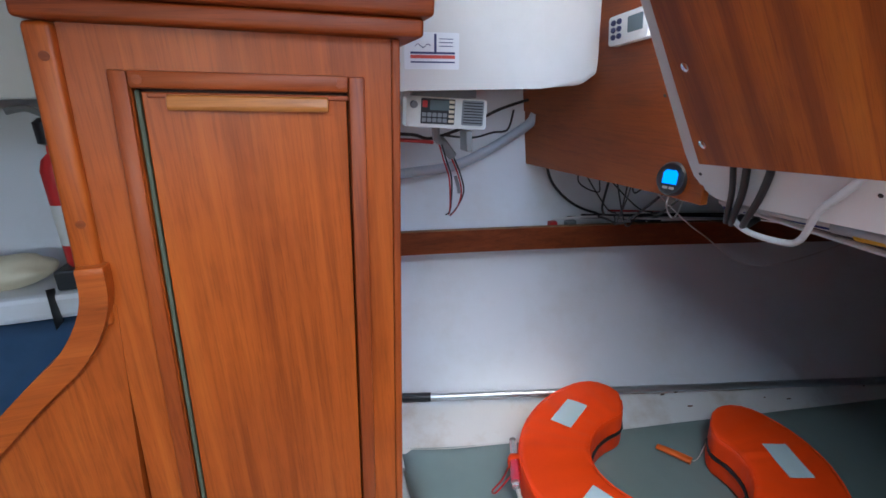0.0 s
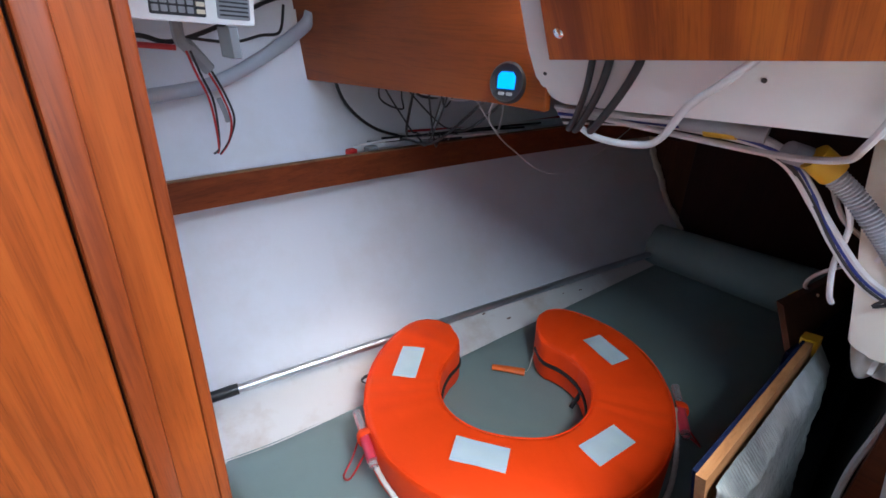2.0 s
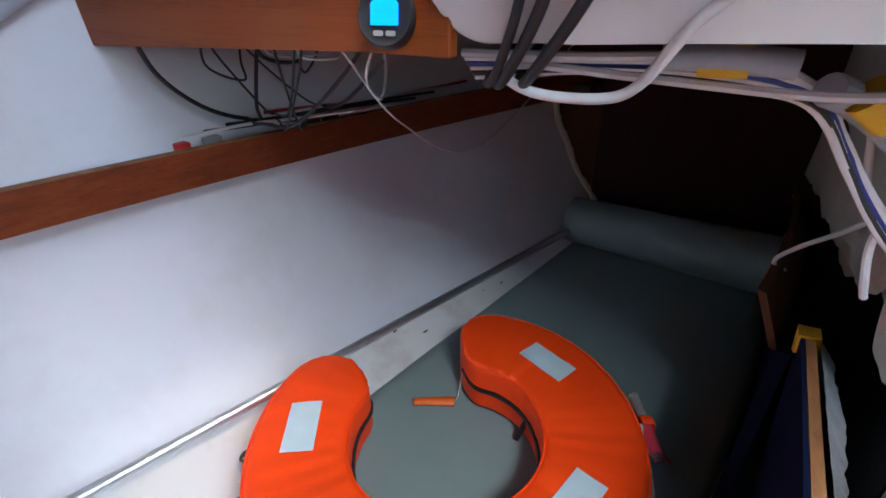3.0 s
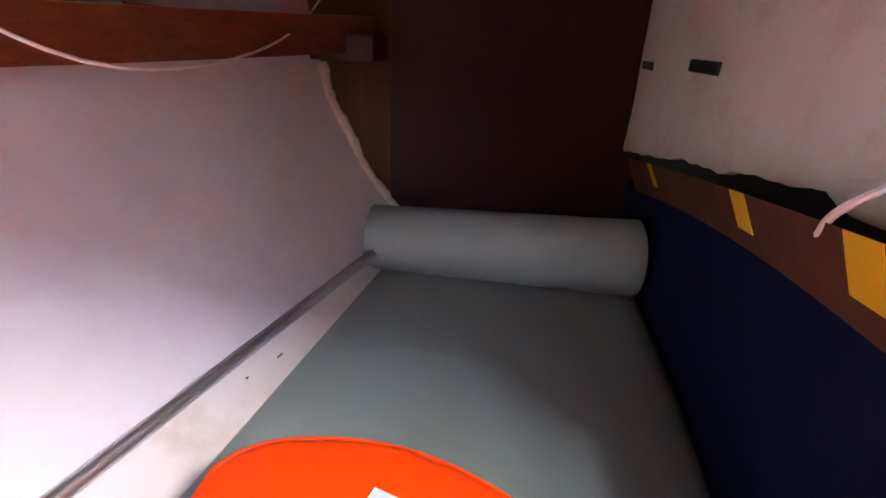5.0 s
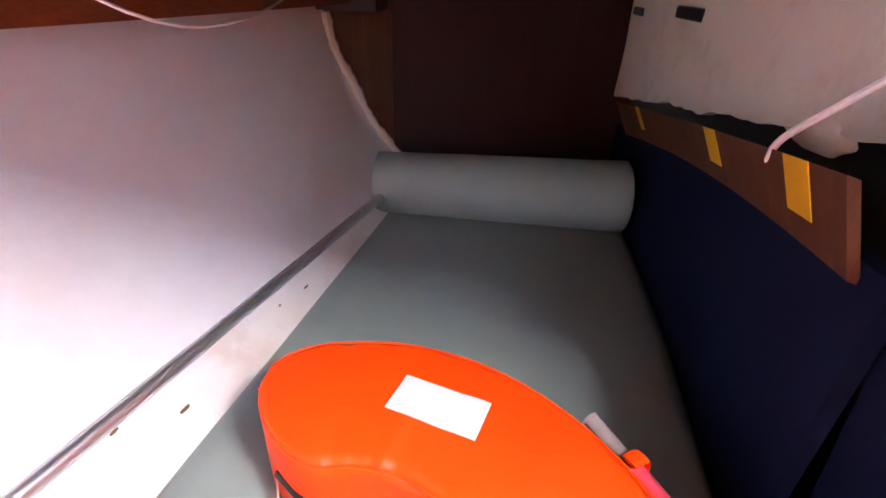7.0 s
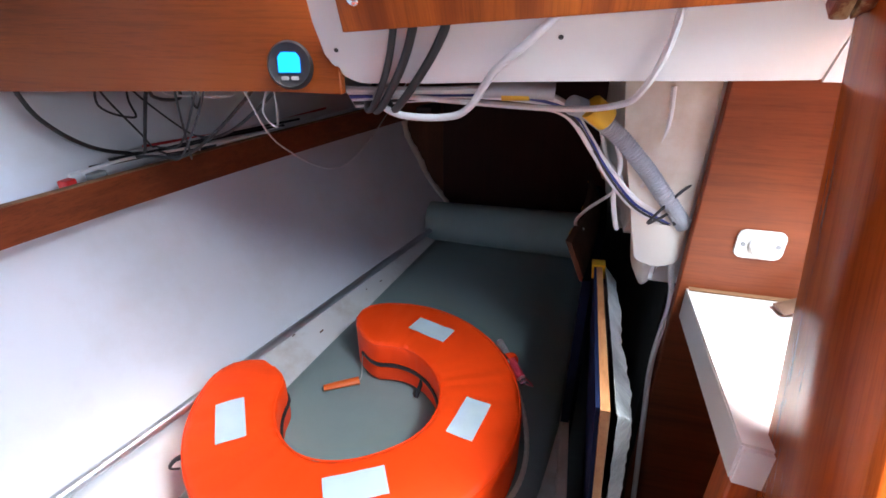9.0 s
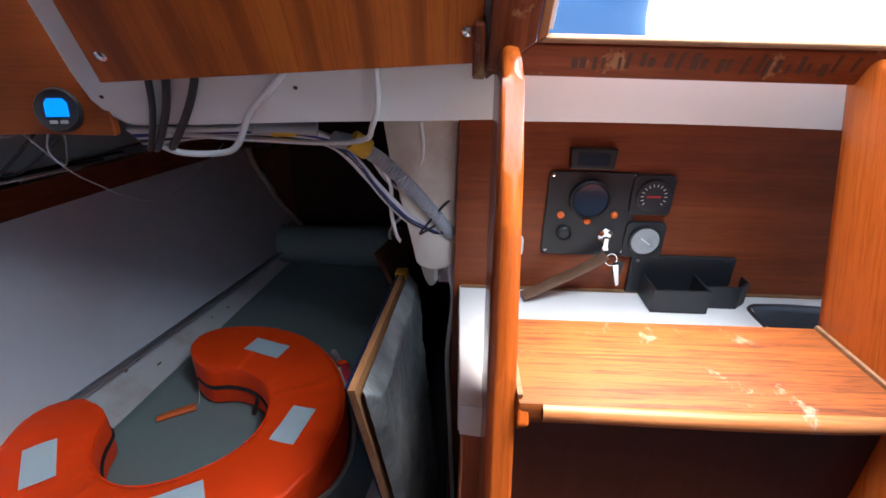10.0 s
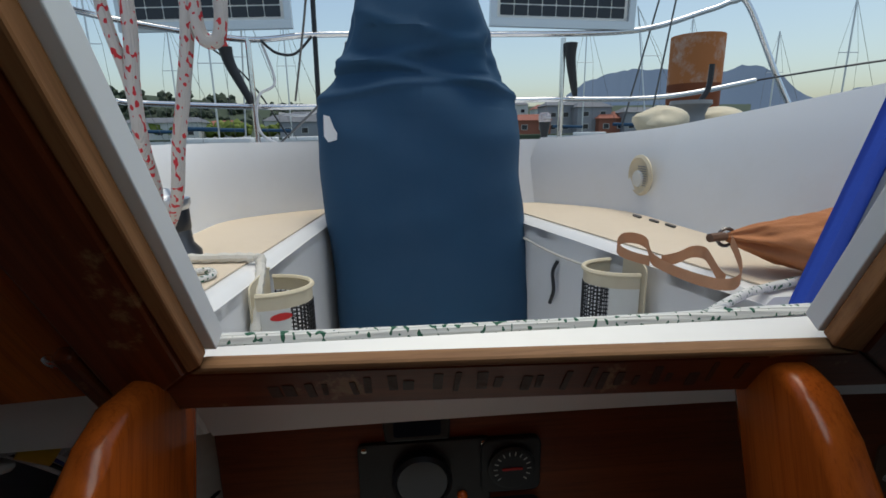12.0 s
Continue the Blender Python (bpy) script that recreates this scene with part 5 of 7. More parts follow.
part("bracket", block(0.415, 0.432, 1.47, 1.53, 1.37, 1.425, 0.002), GREY_PL, radio, "grey mounting bracket")
part("hanger", block(0.28, 0.46, 1.51, 1.54, 1.508, 1.60, 0.003), GREY_PL, radio)

label = thing("safety_label", (0.33, 1.4, 1.6), "white safety label with blue and red printed bands", "label")
LM = facing_y(0.318, 1.3995, 1.626) @ pose(0, 0, 0, 0, 0, -2.0)
part("paper", prism(rounded(0.135, 0.082, 0.003), 0.0008, LM @ pose(-0.008, -0.003, 0)), PAPER, label)
part("blue_bar", prism(rounded(0.006, 0.04, 0.001, 3), 0.0004, LM @ pose(0.0, 0.015, 0.0009)), INK, label)
part("blue_bar", prism(rounded(0.11, 0.005, 0.001, 3), 0.0004, LM @ pose(-0.006, -0.0075, 0.0009)), INK, label)
part("red_bar", prism(rounded(0.11, 0.008, 0.001, 3), 0.0004, LM @ pose(-0.006, -0.016, 0.0009)), RED_INK, label)
part("blue_bar", prism(rounded(0.11, 0.0035, 0.001, 3), 0.0004, LM @ pose(-0.006, -0.028, 0.0009)), INK, label)
for i in range(3):
    part("text_line", prism(rounded(0.034, 0.0018, 0.0006, 3), 0.0004, LM @ pose(0.027, 0.024 - 0.008 * i, 0.0009)), INK, label)
part("wave_mark", tube([LM @ Vector((x, 0.008 + 0.004 * math.sin(x * 260), 0.0012)) for x in span(-0.05, -0.012, 9)], 0.003, 6, 3, flat=0.2), INK, label)


def wire(name, points, r, mat, label, category="cable", group="loose wiring", sides=7):
    return tagged(part(name, tube(points, r, sides, 8), mat, None, "", True), label, category, group)


wire("grey_conduit", [(0.14, 1.78, 1.265), (0.33, 1.79, 1.272), (0.48, 1.79, 1.285), (0.62, 1.785, 1.340), (0.74, 1.78, 1.405), (0.765, 1.775, 1.44)], 0.017, CONDUIT, "grey plastic conduit sagging across the hull", sides=14)
wire("power_cable", [(0.20, 1.62, 1.42), (0.30, 1.63, 1.41), (0.36, 1.64, 1.395), (0.47, 1.66, 1.42), (0.60, 1.70, 1.465), (0.72, 1.74, 1.49)], 0.005, CABLE_B, "black power cable behind the radio")
wire("power_cable", [(0.17, 1.62, 1.405), (0.28, 1.63, 1.395), (0.36, 1.62, 1.385)], 0.006, CABLE_R, "dark red power cable behind the radio")
wire("power_cable", [(0.40, 1.67, 1.40), (0.50, 1.68, 1.385), (0.58, 1.70, 1.395), (0.64, 1.72, 1.40), (0.67, 1.74, 1.46)], 0.0035, CABLE_B, "thin black wire behind the radio")
wire("radio_lead", [(0.36, 1.58, 1.45), (0.365, 1.60, 1.40), (0.385, 1.62, 1.385)], 0.012, GREY_PL, "taped grey lead under the radio")
wire("radio_lead", [(0.38, 1.62, 1.39), (0.40, 1.64, 1.37), (0.425, 1.645, 1.335)], 0.015, GREY_PL, "taped grey connector under the radio")
for j, (mat, dx) in enumerate(((CABLE_R, 0.0), (CABLE_B, 0.008))):
    wire("hanging_wire", [(0.375 + dx, 1.61, 1.38), (0.395 + dx, 1.64, 1.33), (0.415 + dx, 1.655, 1.27), (0.42 + 0.5 * dx, 1.665, 1.20), (0.418, 1.67, 1.155), (0.412 - dx, 1.67, 1.145)], 0.0026, mat, "thin hanging wire with a bare end")
    wire("hanging_wire", [(0.42 + dx, 1.645, 1.335), (0.445 + dx, 1.66, 1.28), (0.458 + dx, 1.665, 1.22), (0.445, 1.668, 1.17), (0.418, 1.67, 1.14)], 0.0026, mat, "thin hanging wire with a bare end")
wire("wire_joint", [(0.438, 1.66, 1.27), (0.447, 1.662, 1.235), (0.45, 1.665, 1.215)], 0.006, GREY_PL, "small grey wire joint")
coil = thing("coiled_cord", (0.15, 1.2, 1.2), "cream coiled microphone cord hanging beside the locker", "cord")
helix = []
for i in range(360):
    a = i * 0.85
    f = i / 359
    cxx, cyy = 0.168 + 0.004 * math.sin(f * 6), 1.285 + 0.02 * f
    helix.append((cxx + 0.0105 * math.cos(a), cyy + 0.0105 * math.sin(a), 1.375 - 0.30 * f))
part("coil", tube(helix, 0.0032, 5, 0), CREAM_PL, coil, "", True)
part("straight_end", tube([(0.17, 1.30, 1.375), (0.165, 1.34, 1.42), (0.17, 1.42, 1.46), (0.235, 1.475, 1.47)], 0.0035, 6, 6), CREAM_PL, coil, "", True)
wire("rear_cable", [(0.79, 1.74, 1.30), (0.82, 1.73, 1.20), (0.92, 1.72, 1.11), (1.06, 1.68, 1.065), (1.2, 1.62, 1.055)], 0.005, CABLE_B, "black cable drooping to the shelf")
random.seed(5)
for k in range(16):
    x0, y0 = 0.80 + 0.10 * random.random(), 1.16 + 0.40 * random.random()
    x1 = x0 + random.uniform(0.06, 0.34)
    y1 = min(y0 + random.uniform(0.02, 0.25), shelf_y(x1) + 0.05)
    sag = random.uniform(0.05, 0.13)
    end = 1.07 + 0.02 * random.random() if k % 2 else 1.30
    y1 = shelf_y(x1) + 0.05 if k % 2 else y1
    pts = [(x0, y0, 1.325), (x0 + 0.15 * (x1 - x0), y0 + 0.05, 1.29 - 0.4 * sag), (0.5 * (x0 + x1) + random.uniform(-0.03, 0.03), 0.5 * (y0 + y1), 0.5 * (1.31 + end) - sag * 0.8), (x0 + 0.85 * (x1 - x0), y0 + 0.85 * (y1 - y0), end - (0.5 * sag if k % 2 == 0 else -0.01)), (x1, y1, end)]
    wire("tangled_wire", pts, 0.0024 if k % 3 else 0.004, (CABLE_B, CABLE_B, CABLE_W, CABLE_B)[k % 4], "tangled loose wire below the plywood panel")
for k, (x, w) in enumerate(((0.80, 0.03), (0.86, 0.04), (1.10, 0.05), (1.16, 0.04))):
    tagged(part("wire_connector", block(x, x + w, shelf_y(x) + 0.03, shelf_y(x) + 0.055, shelf_z(x) + 0.062, shelf_z(x) + 0.09, 0.004), (RED, GREY_PL, BLACK, BLACK)[k]), ("red plastic wire connector on the shelf", "grey wire connector on the shelf", "black junction box on the shelf", "black junction box on the shelf")[k], "connector", "connectors on the shelf")
for k in range(5):
    wire("shelf_wire", [(0.80 + 0.06 * k, shelf_y(0.9) + 0.03 + 0.008 * k, 1.085), (0.95 + 0.05 * k, shelf_y(1.0) + 0.04 + 0.01 * random.random(), 1.072 + 0.01 * random.random()), (1.12 + 0.06 * k, shelf_y(1.2) + 0.03, 1.068 + 0.01 * random.random()), (1.35 + 0.1 * k, shelf_y(1.4) + 0.03, 1.06)], 0.004, (CABLE_W, CABLE_B, CABLE_B, CABLE_W, CABLE_R)[k], "loose wire lying along the shelf")
wire("thin_white_wire", [(0.79, 1.200, 1.31), (0.829, 1.220, 1.278), (1.135, 1.359, 1.084), (1.309, 1.269, 0.988), (1.940, 1.343, 1.046), (2.040, 1.193, 1.30)], 0.0021, CABLE_W, "thin white wire looping under the deck")

# round display on the plywood panel and the display above it
disp = thing("round_display", (0.75, 1.07, 1.34), "round black instrument with a glowing blue screen", "instrument")
DM = facing_x(0.7595, 1.072, 1.334) @ pose(0, 0, 0, -10, 14, 0) @ Matrix.Diagonal((0.66, 0.66, 0.8, 1))
part("body", lathe([(0.054, -0.03), (0.056, 0.0), (0.056, 0.012), (0.050, 0.020), (0.044, 0.018)], DM, 32), BLACK, disp, "", True)
part("screen", prism([(-0.026, -0.021), (0.026, -0.021), (0.026, 0.012), (0.017, 0.024), (-0.017, 0.024), (-0.026, 0.012)], 0.002, DM @ pose(0, 0.004, 0.0185)), SCREEN, disp, "lit blue screen")
for x in (-0.012, 0.012):
    part("button", prism(rounded(0.018, 0.009, 0.003, 3), 0.003, DM @ pose(x, -0.030, 0.017)), GREY_PL, disp)
upper = thing("wall_instrument", (0.75, 1.25, 1.62), "white wall instrument with grey screen and round keys", "instrument")
UM = facing_x(0.759, 1.250, 1.657) @ pose(0, 0, 0, 0, 0, 4) @ Matrix.Diagonal((0.86, 0.66, 0.8, 1))
part("case", prism(rounded(0.17, 0.10, 0.012), 0.03, UM, 0.004), WHITE_PL, upper, "", True)
part("screen", prism(rounded(0.062, 0.052, 0.004), 0.002, UM @ pose(0.035, 0.006, 0.0302)), LCD, upper)
for i in range(2):
    for j in range(3):
        part("key", lathe([(0.010, 0), (0.009, 0.004), (0.0, 0.005)], UM @ pose(-0.06 + 0.026 * i, 0.026 - 0.024 * j, 0.0302), 16), INK, upper, "dark blue key", True)

# cables under the sloping cabin end
for k, (y0, y1, y2, r) in enumerate(((0.882, 0.904, 0.943, 0.0055), (0.854, 0.882, 0.929, 0.0065), (0.809, 0.846, 0.901, 0.0065))):
    wire("black_cable", [(0.708, y0 - 0.003, 1.412), (0.715, y0, 1.391), (0.744, y1, 1.338), (0.782, y2, 1.276), (0.82, y2 + 0.03, 1.258), (0.90, y2 + 0.06, 1.265), (1.05, y2 + 0.1, 1.28)], r, CABLE_B, "thick black cable from behind the cover board", group="cables under the cabin end", sides=10)
wire("white_cable", [(0.700, 0.650, 1.425), (0.702, 0.662, 1.410), (0.720, 0.697, 1.377), (0.744, 0.742, 1.338), (0.780, 0.786, 1.278), (0.792, 0.826, 1.259), (0.793, 0.900, 1.258), (0.80, 0.945, 1.275), (0.84, 0.96, 1.285)], 0.0058, CABLE_W, "thick white cable looping from the cover board", group="cables under the cabin end", sides=10)
wire("white_cable", [(0.680, 0.518, 1.445), (0.690, 0.519, 1.429), (0.728, 0.524, 1.366), (0.755, 0.54, 1.318), (0.80, 0.56, 1.29), (0.84, 0.63, 1.272), (0.85, 0.76, 1.272), (0.85, 0.92, 1.278), (0.86, 1.02, 1.28)], 0.005, CABLE_W, "thin white cable along the deck edge", group="cables under the cabin end")
for k in range(6):
    o = 0.007 * k
    wire("cable_run", [(0.84 + o, 1.02, 1.288 - o), (0.845 + o, 0.86, 1.292 - 0.6 * o), (0.855 + o, 0.72, 1.298 - o), (0.88, 0.64, 1.272 - 0.5 * o), (0.915, 0.60 - 0.4 * o, 1.22 - o), (0.925, 0.560 - 0.4 * o, 1.165 - o), (0.93, 0.50, 1.10 - 0.5 * o), (0.935, 0.455, 1.072 - 0.4 * o), (0.94, 0.41, 1.045)], 0.0045 if k % 2 else 0.0055, (CABLE_W, CABLE_W, CABLE_BLUE, CABLE_W, CABLE_B, CABLE_W)[k], ("white cable in the run to the engine space", "white cable in the run to the engine space", "blue cable in the run to the engine space", "white cable in the run to the engine space", "black cable in the run to the engine space", "white cable in the run to the engine space")[k], group="cables under the cabin end")
ribs = [(0.86, 0.63, 1.275), (0.90, 0.60, 1.257), (0.92, 0.550, 1.219), (0.925, 0.500, 1.170), (0.93, 0.462, 1.126), (0.935, 0.42, 1.075), (0.94, 0.40, 1.05)]
tagged(part("corrugated_conduit", tube(ribs, 0.0165, 14, 24, ring=lambda i: 1.0 if i % 2 else 0.88), CONDUIT), "grey corrugated conduit bending into the engine space", "conduit", "cables under the cabin end")
wire("corrugated_conduit", [(0.842, 0.78, 1.297), (0.845, 0.72, 1.299), (0.85, 0.66, 1.296)], 0.014, CONDUIT, "short grey corrugated sleeve round the cables", group="cables under the cabin end", sides=12)
for p, q, r in (((0.85, 0.745, 1.296), (0.852, 0.70, 1.298), 0.018), ((0.872, 0.60, 1.272), (0.885, 0.572, 1.250), 0.021)):
    tagged(part("cable_tape", tube([p, q], r, 12, 3), YELLOW, None, "", True), "yellow tape wrapped round the cables", "tape", "yellow tapes")
wire("hanging_white_cable", [(0.93, 0.47, 1.30), (0.935, 0.465, 1.24), (0.938, 0.475, 1.18), (0.935, 0.488, 1.12)], 0.0045, CABLE_W, "white cable hanging by the engine space", group="cables under the cabin end")
wire("hanging_white_cable", [(0.91, 0.565, 1.24), (0.925, 0.535, 1.17), (0.935, 0.535, 1.10), (0.93, 0.525, 1.05), (0.94, 0.518, 1.03)], 0.0045, CABLE_W, "white cable hanging by the engine space", group="cables under the cabin end")
wire("hanging_white_cable", [(0.95, 0.405, 1.05), (0.945, 0.405, 0.97), (0.935, 0.392, 0.88), (0.92, 0.402, 0.74), (0.90, 0.395, 0.60), (0.88, 0.385, 0.45), (0.84, 0.37, 0.2)], 0.006, CABLE_W, "white cable hanging down into the engine space", group="cables under the cabin end")
wire("cable_tie", [(0.925, 0.42, 1.055), (0.93, 0.43, 1.075), (0.915, 0.45, 1.07), (0.91, 0.47, 1.06), (0.92, 0.45, 1.085), (0.93, 0.42, 1.12), (0.94, 0.395, 1.14)], 0.0028, CABLE_B, "black cable ties round the cable run", group="cables under the cabin end")
wire("end_wire", [(1.29, 0.560, 0.868), (1.27, 0.575, 0.876), (1.24, 0.585, 0.91), (1.19, 0.565, 0.965), (1.15, 0.50, 1.05), (1.0, 0.55, 1.15), (0.92, 0.58, 1.24)], 0.0042, CABLE_W, "white cable crossing the cockpit side", group="cables under the cabin end")

# ---- cockpit ----


def well_l(x):
    return 0.427 - 0.103 * (x - 0.998)


def well_r(x):
    return -0.404 + 0.25 * (x - 1.0)


def coam_l(x):
    return 0.70 - 0.03 * (x - 1.0) - 0.34 * max(0.0, (x - 1.72) / 0.3) ** 2.2


def coam_r(x):
    return -0.625 + 0.05 * max(x - 1.2, 0) + 0.30 * max(0.0, (x - 1.66) / 0.4) ** 2.0


SEAT = 1.38
STERN = 2.03
setting("floor_bridge_deck", prism([(0.7335, 1.440), (0.786, 1.352), (0.80, 1.352), (0.80, 1.395), (0.752, 1.438)], 1.6, Matrix.Translation((0, 0.85, 0)) @ ON_XZ, 0.003), GELCOAT, "white bridge deck outside the companionway")
setting("floor_cockpit_ledge", block(0.9605, 0.996, -0.42, 0.43, 1.3245, 1.338, 0.002), GELCOAT, "white lip at the forward end of the well")
setting("floor_cockpit_step", block(0.80, 0.96, -0.75, 0.85, 1.343, 1.356, 0.003), GELCOAT, "white moulded cockpit step")
setting("floor_cockpit_well", block(0.986, 2.1, -0.42, 0.43, 0.901, 0.92), GELCOAT, "white cockpit sole")
setting("wall_well_starboard", sheet(lambda x, z: (x, well_l(x), z), span(0.955, STERN, 10), span(0.92, SEAT - 0.012, 3), (0, 0.008, 0)), GELCOAT, "white side of the cockpit well")
setting("wall_well_port", sheet(lambda x, z: (x, well_r(x), z), span(0.955, STERN, 10), span(0.92, SEAT - 0.012, 3), (0, -0.008, 0)), GELCOAT, "white side of the cockpit well")
setting("wall_well_forward", block(0.985, 0.995, -0.41, 0.43, 0.90, 1.324), GELCOAT, "white forward side of the cockpit well")
setting("wall_well_aft", block(2.02, 2.03, -0.30, 0.40, 0.92, SEAT), GELCOAT, "white after side of the cockpit well")
for side, w, c, s in (("starboard", well_l, coam_l, 1), ("port", well_r, coam_r, -1)):
    setting("floor_seat_border_" + side, sheet(lambda x, v: (x, w(x) + (c(x) + 0.02 * s - w(x)) * v, SEAT - 0.014 * (1 - min(1, v / 0.06)) ** 2), span(0.955, STERN + 0.02, 20), span(0, 1, 18), (0, 0, -0.02)), GELCOAT, "white moulded cockpit seat", True)
    setting("floor_seat_" + side, sheet(lambda x, v: (x, w(x) + s * 0.045 + (c(x) - s * 0.01 - w(x) - s * 0.045) * v, SEAT + 0.004), span(1.0, STERN - 0.03, 20), span(0, 1, 4), (0, 0, -0.003)), DECK, "beige non-slip panel on the cockpit seat")

    def coaming(x, z, c=c, s=s):
        top = 1.612 + 0.10 * max(0.0, 2.0 - x) * (1 if s < 0 else 0.02)
        return (x, c(x) + s * (0.055 * z + 0.02 * z ** 6), SEAT + (top - SEAT) * z)
    setting("wall_coaming_" + side, sheet(coaming, span(0.795, STERN + 0.015, 28), span(0, 1, 8), (0, s * 0.25, -0.02)), GELCOAT, "white moulded cockpit coaming", True)
setting("wall_coaming_stern", sheet(lambda y, z: (STERN - 0.02 + 0.05 * z, y, SEAT + (1.606 - SEAT) * z), span(-0.72, 0.75, 8), span(0, 1, 6), (0.7, 0, -0.03)), GELCOAT, "white moulded stern coaming", True)

# helm cover
helm = thing("helm_cover", (1.78, 0.05, 0.92), "faded navy canvas cover over the steering pedestal and wheel", "cover")
PROF = ((0.93, 0.315, 0.020, 0.17), (1.05, 0.308, 0.025, 0.17), (1.25, 0.298, 0.04, 0.165), (1.45, 0.292, 0.062, 0.155), (1.62, 0.288, 0.067, 0.145), (1.69, 0.284, 0.067, 0.135), (1.74, 0.276, 0.062, 0.12), (1.77, 0.245, 0.060, 0.105), (1.785, 0.225, 0.062, 0.10), (1.80, 0.228, 0.062, 0.105), (1.86, 0.205, 0.062, 0.11), (1.95, 0.178, 0.064, 0.11), (2.10, 0.145, 0.065, 0.105), (2.22, 0.12, 0.065, 0.09), (2.27, 0.07, 0.065, 0.05))


def cover_at(u, h):
    i = min(int(h), len(PROF) - 2)
    f = h - i
    z, w, yc, d = (p + (q - p) * f for p, q in zip(PROF[i], PROF[i + 1]))
    t = u % 8
    qx, qy = (1, t if t < 1 else t - 8) if t < 1 or t >= 7 else ((2 - t, 1) if t < 3 else ((-1, 4 - t) if t < 5 else (t - 6, -1)))
    k = (abs(qx) ** 4.8 + abs(qy) ** 4.8) ** (-1 / 4.8)
    px, py = qx * k, qy * k
    a, c = math.atan2(py, px), px
    fold = 0.008 * noise.noise((a * 2.5, z * 1.5, 0)) + (0.010 + 0.022 * max(0.0, c) * math.exp(-((z - 1.80) / 0.13) ** 2)) * noise.noise((a * 1.6, z * 9, 4)) + 0.006 * math.sin(a * 9 + z * 14) * math.exp(-((z - 1.84) / 0.12) ** 2)
    for mid, tilt, wide, deep in ((1.79, 0.035, 0.014, 0.018), (1.755, -0.03, 0.012, 0.013), (1.845, -0.055, 0.016, 0.013), (1.90, 0.05, 0.016, 0.008)):
        fold += deep * (0.25 + 0.75 * max(0.0, px)) * math.exp(-((z - mid - tilt * py - 0.012 * noise.noise((a * 2, mid * 9, 0))) / wide) ** 2)
    return (1.80 - (d + fold) * px, yc + (w + fold) * py, z + 0.012 * math.sin(a * 2 + 1) * (1 if 1.7 < z < 1.9 else 0))


part("canvas", sheet(cover_at, span(0, 8, 112), span(0, len(PROF) - 1.001, 126)), CANVAS, helm, "", True, 70)
hole = [(x * 0.5, y) for x, y in ((-0.030, 0.035), (0.0, 0.03), (0.02, 0.0), (0.035, -0.012), (0.03, -0.03), (-0.015, -0.036), (-0.035, -0.02))]
part("torn_patch", prism(hole[::-1], 0.003, facing_x(1.647, 0.309, 1.648)), GELCOAT, helm, "pale torn patch")

# pouches on the sides of the well
for s, wf, x0 in ((1, well_l, 1.21), (-1, well_r, 1.24)):
    y0 = wf(x0) - s * 0.003
    pouch = thing("rope_pouch", (x0, y0, 1.15), "cream cloth rope pouch with a mesh front on the well side", "pouch", "rope pouches")
    part("back", prism(rounded(0.15, 0.26, 0.02), 0.003, Matrix.Translation((x0, y0, 1.245)) @ (pose(0, 0, 0, 90) if s > 0 else pose(0, 0, 0, 90, 0, 180))), CREAM_PL, pouch)

    def bulge(u, z, x0=x0, y0=y0, s=s):
        a = math.pi * u
        return (x0 - 0.064 * math.cos(a), y0 - s * (0.008 + 0.088 * math.sin(a)), z)
    part("rim", sheet(bulge, span(0.0, 1, 16), span(1.325, 1.352, 2)), CREAM_PL, pouch, "cream stiff rim", True)
    part("rim_edge", tube([bulge(u, 1.353) for u in span(0, 1, 16)], 0.005, 6, 1), CREAM_PL, pouch, "", True)
    part("side_cloth", sheet(bulge, span(0.0, 0.22, 8), span(1.13, 1.325, 4)), WHITE_PL, pouch, "", True)
    for z in span(1.135, 1.322, 22):
        part("mesh_cord", tube([bulge(u, z) for u in span(0.22, 1, 12)], 0.0016, 3, 1), BLACK, pouch)
    for u in span(0.235, 0.99, 20):
        part("mesh_cord", tube([bulge(u, z) for z in (1.13, 1.325)], 0.0014, 3, 1), BLACK, pouch)
    if s > 0:
        part("maker_mark", prism([(0.02 * math.cos(a), 0.007 * math.sin(a)) for a in span(0, 5.9, 15)], 0.001, Matrix.Translation(bulge(0.15, 1.312)) @ pose(0, 0, 0, 90, 0, -63) @ pose(0, 0, 0.003)), RED, pouch, "small red oval mark")

# ropes, winch and loose gear
tagged(part("sheet_rope", tube([(0.746, 0.45, 1.448), (0.744, 0.25, 1.445), (0.741, 0.10, 1.445), (0.742, -0.10, 1.445), (0.746, -0.20, 1.445), (0.75, -0.32, 1.445)], 0.006, 10, 10), ROPE_GREEN, None, "", True), "white rope with green flecks across the bridge deck", "rope", "cockpit ropes")
tagged(part("sheet_rope", tube([(0.82, -0.17, 1.364), (0.86, -0.20, 1.364), (0.90, -0.26, 1.366), (0.92, -0.33, 1.39), (0.96, -0.40, 1.39), (1.0, -0.52, 1.392)], 0.007, 10, 10), ROPE_GREEN, None, "", True), "white rope with green flecks on the seat's corner", "rope", "cockpit ropes")
tagged(part("sheet_rope", tube([(1.05, 0.62, 1.391), (1.10, 0.52, 1.391), (1.16, 0.47, 1.391), (1.20, 0.49, 1.391), (1.17, 0.54, 1.391), (1.10, 0.62, 1.391)], 0.006, 8, 8), ROPE_GREEN, None, "", True), "loop of green-flecked rope on the seat", "rope", "cockpit ropes")
twist = lambda i: 1 + 0.16 * math.sin(i * 1.9)
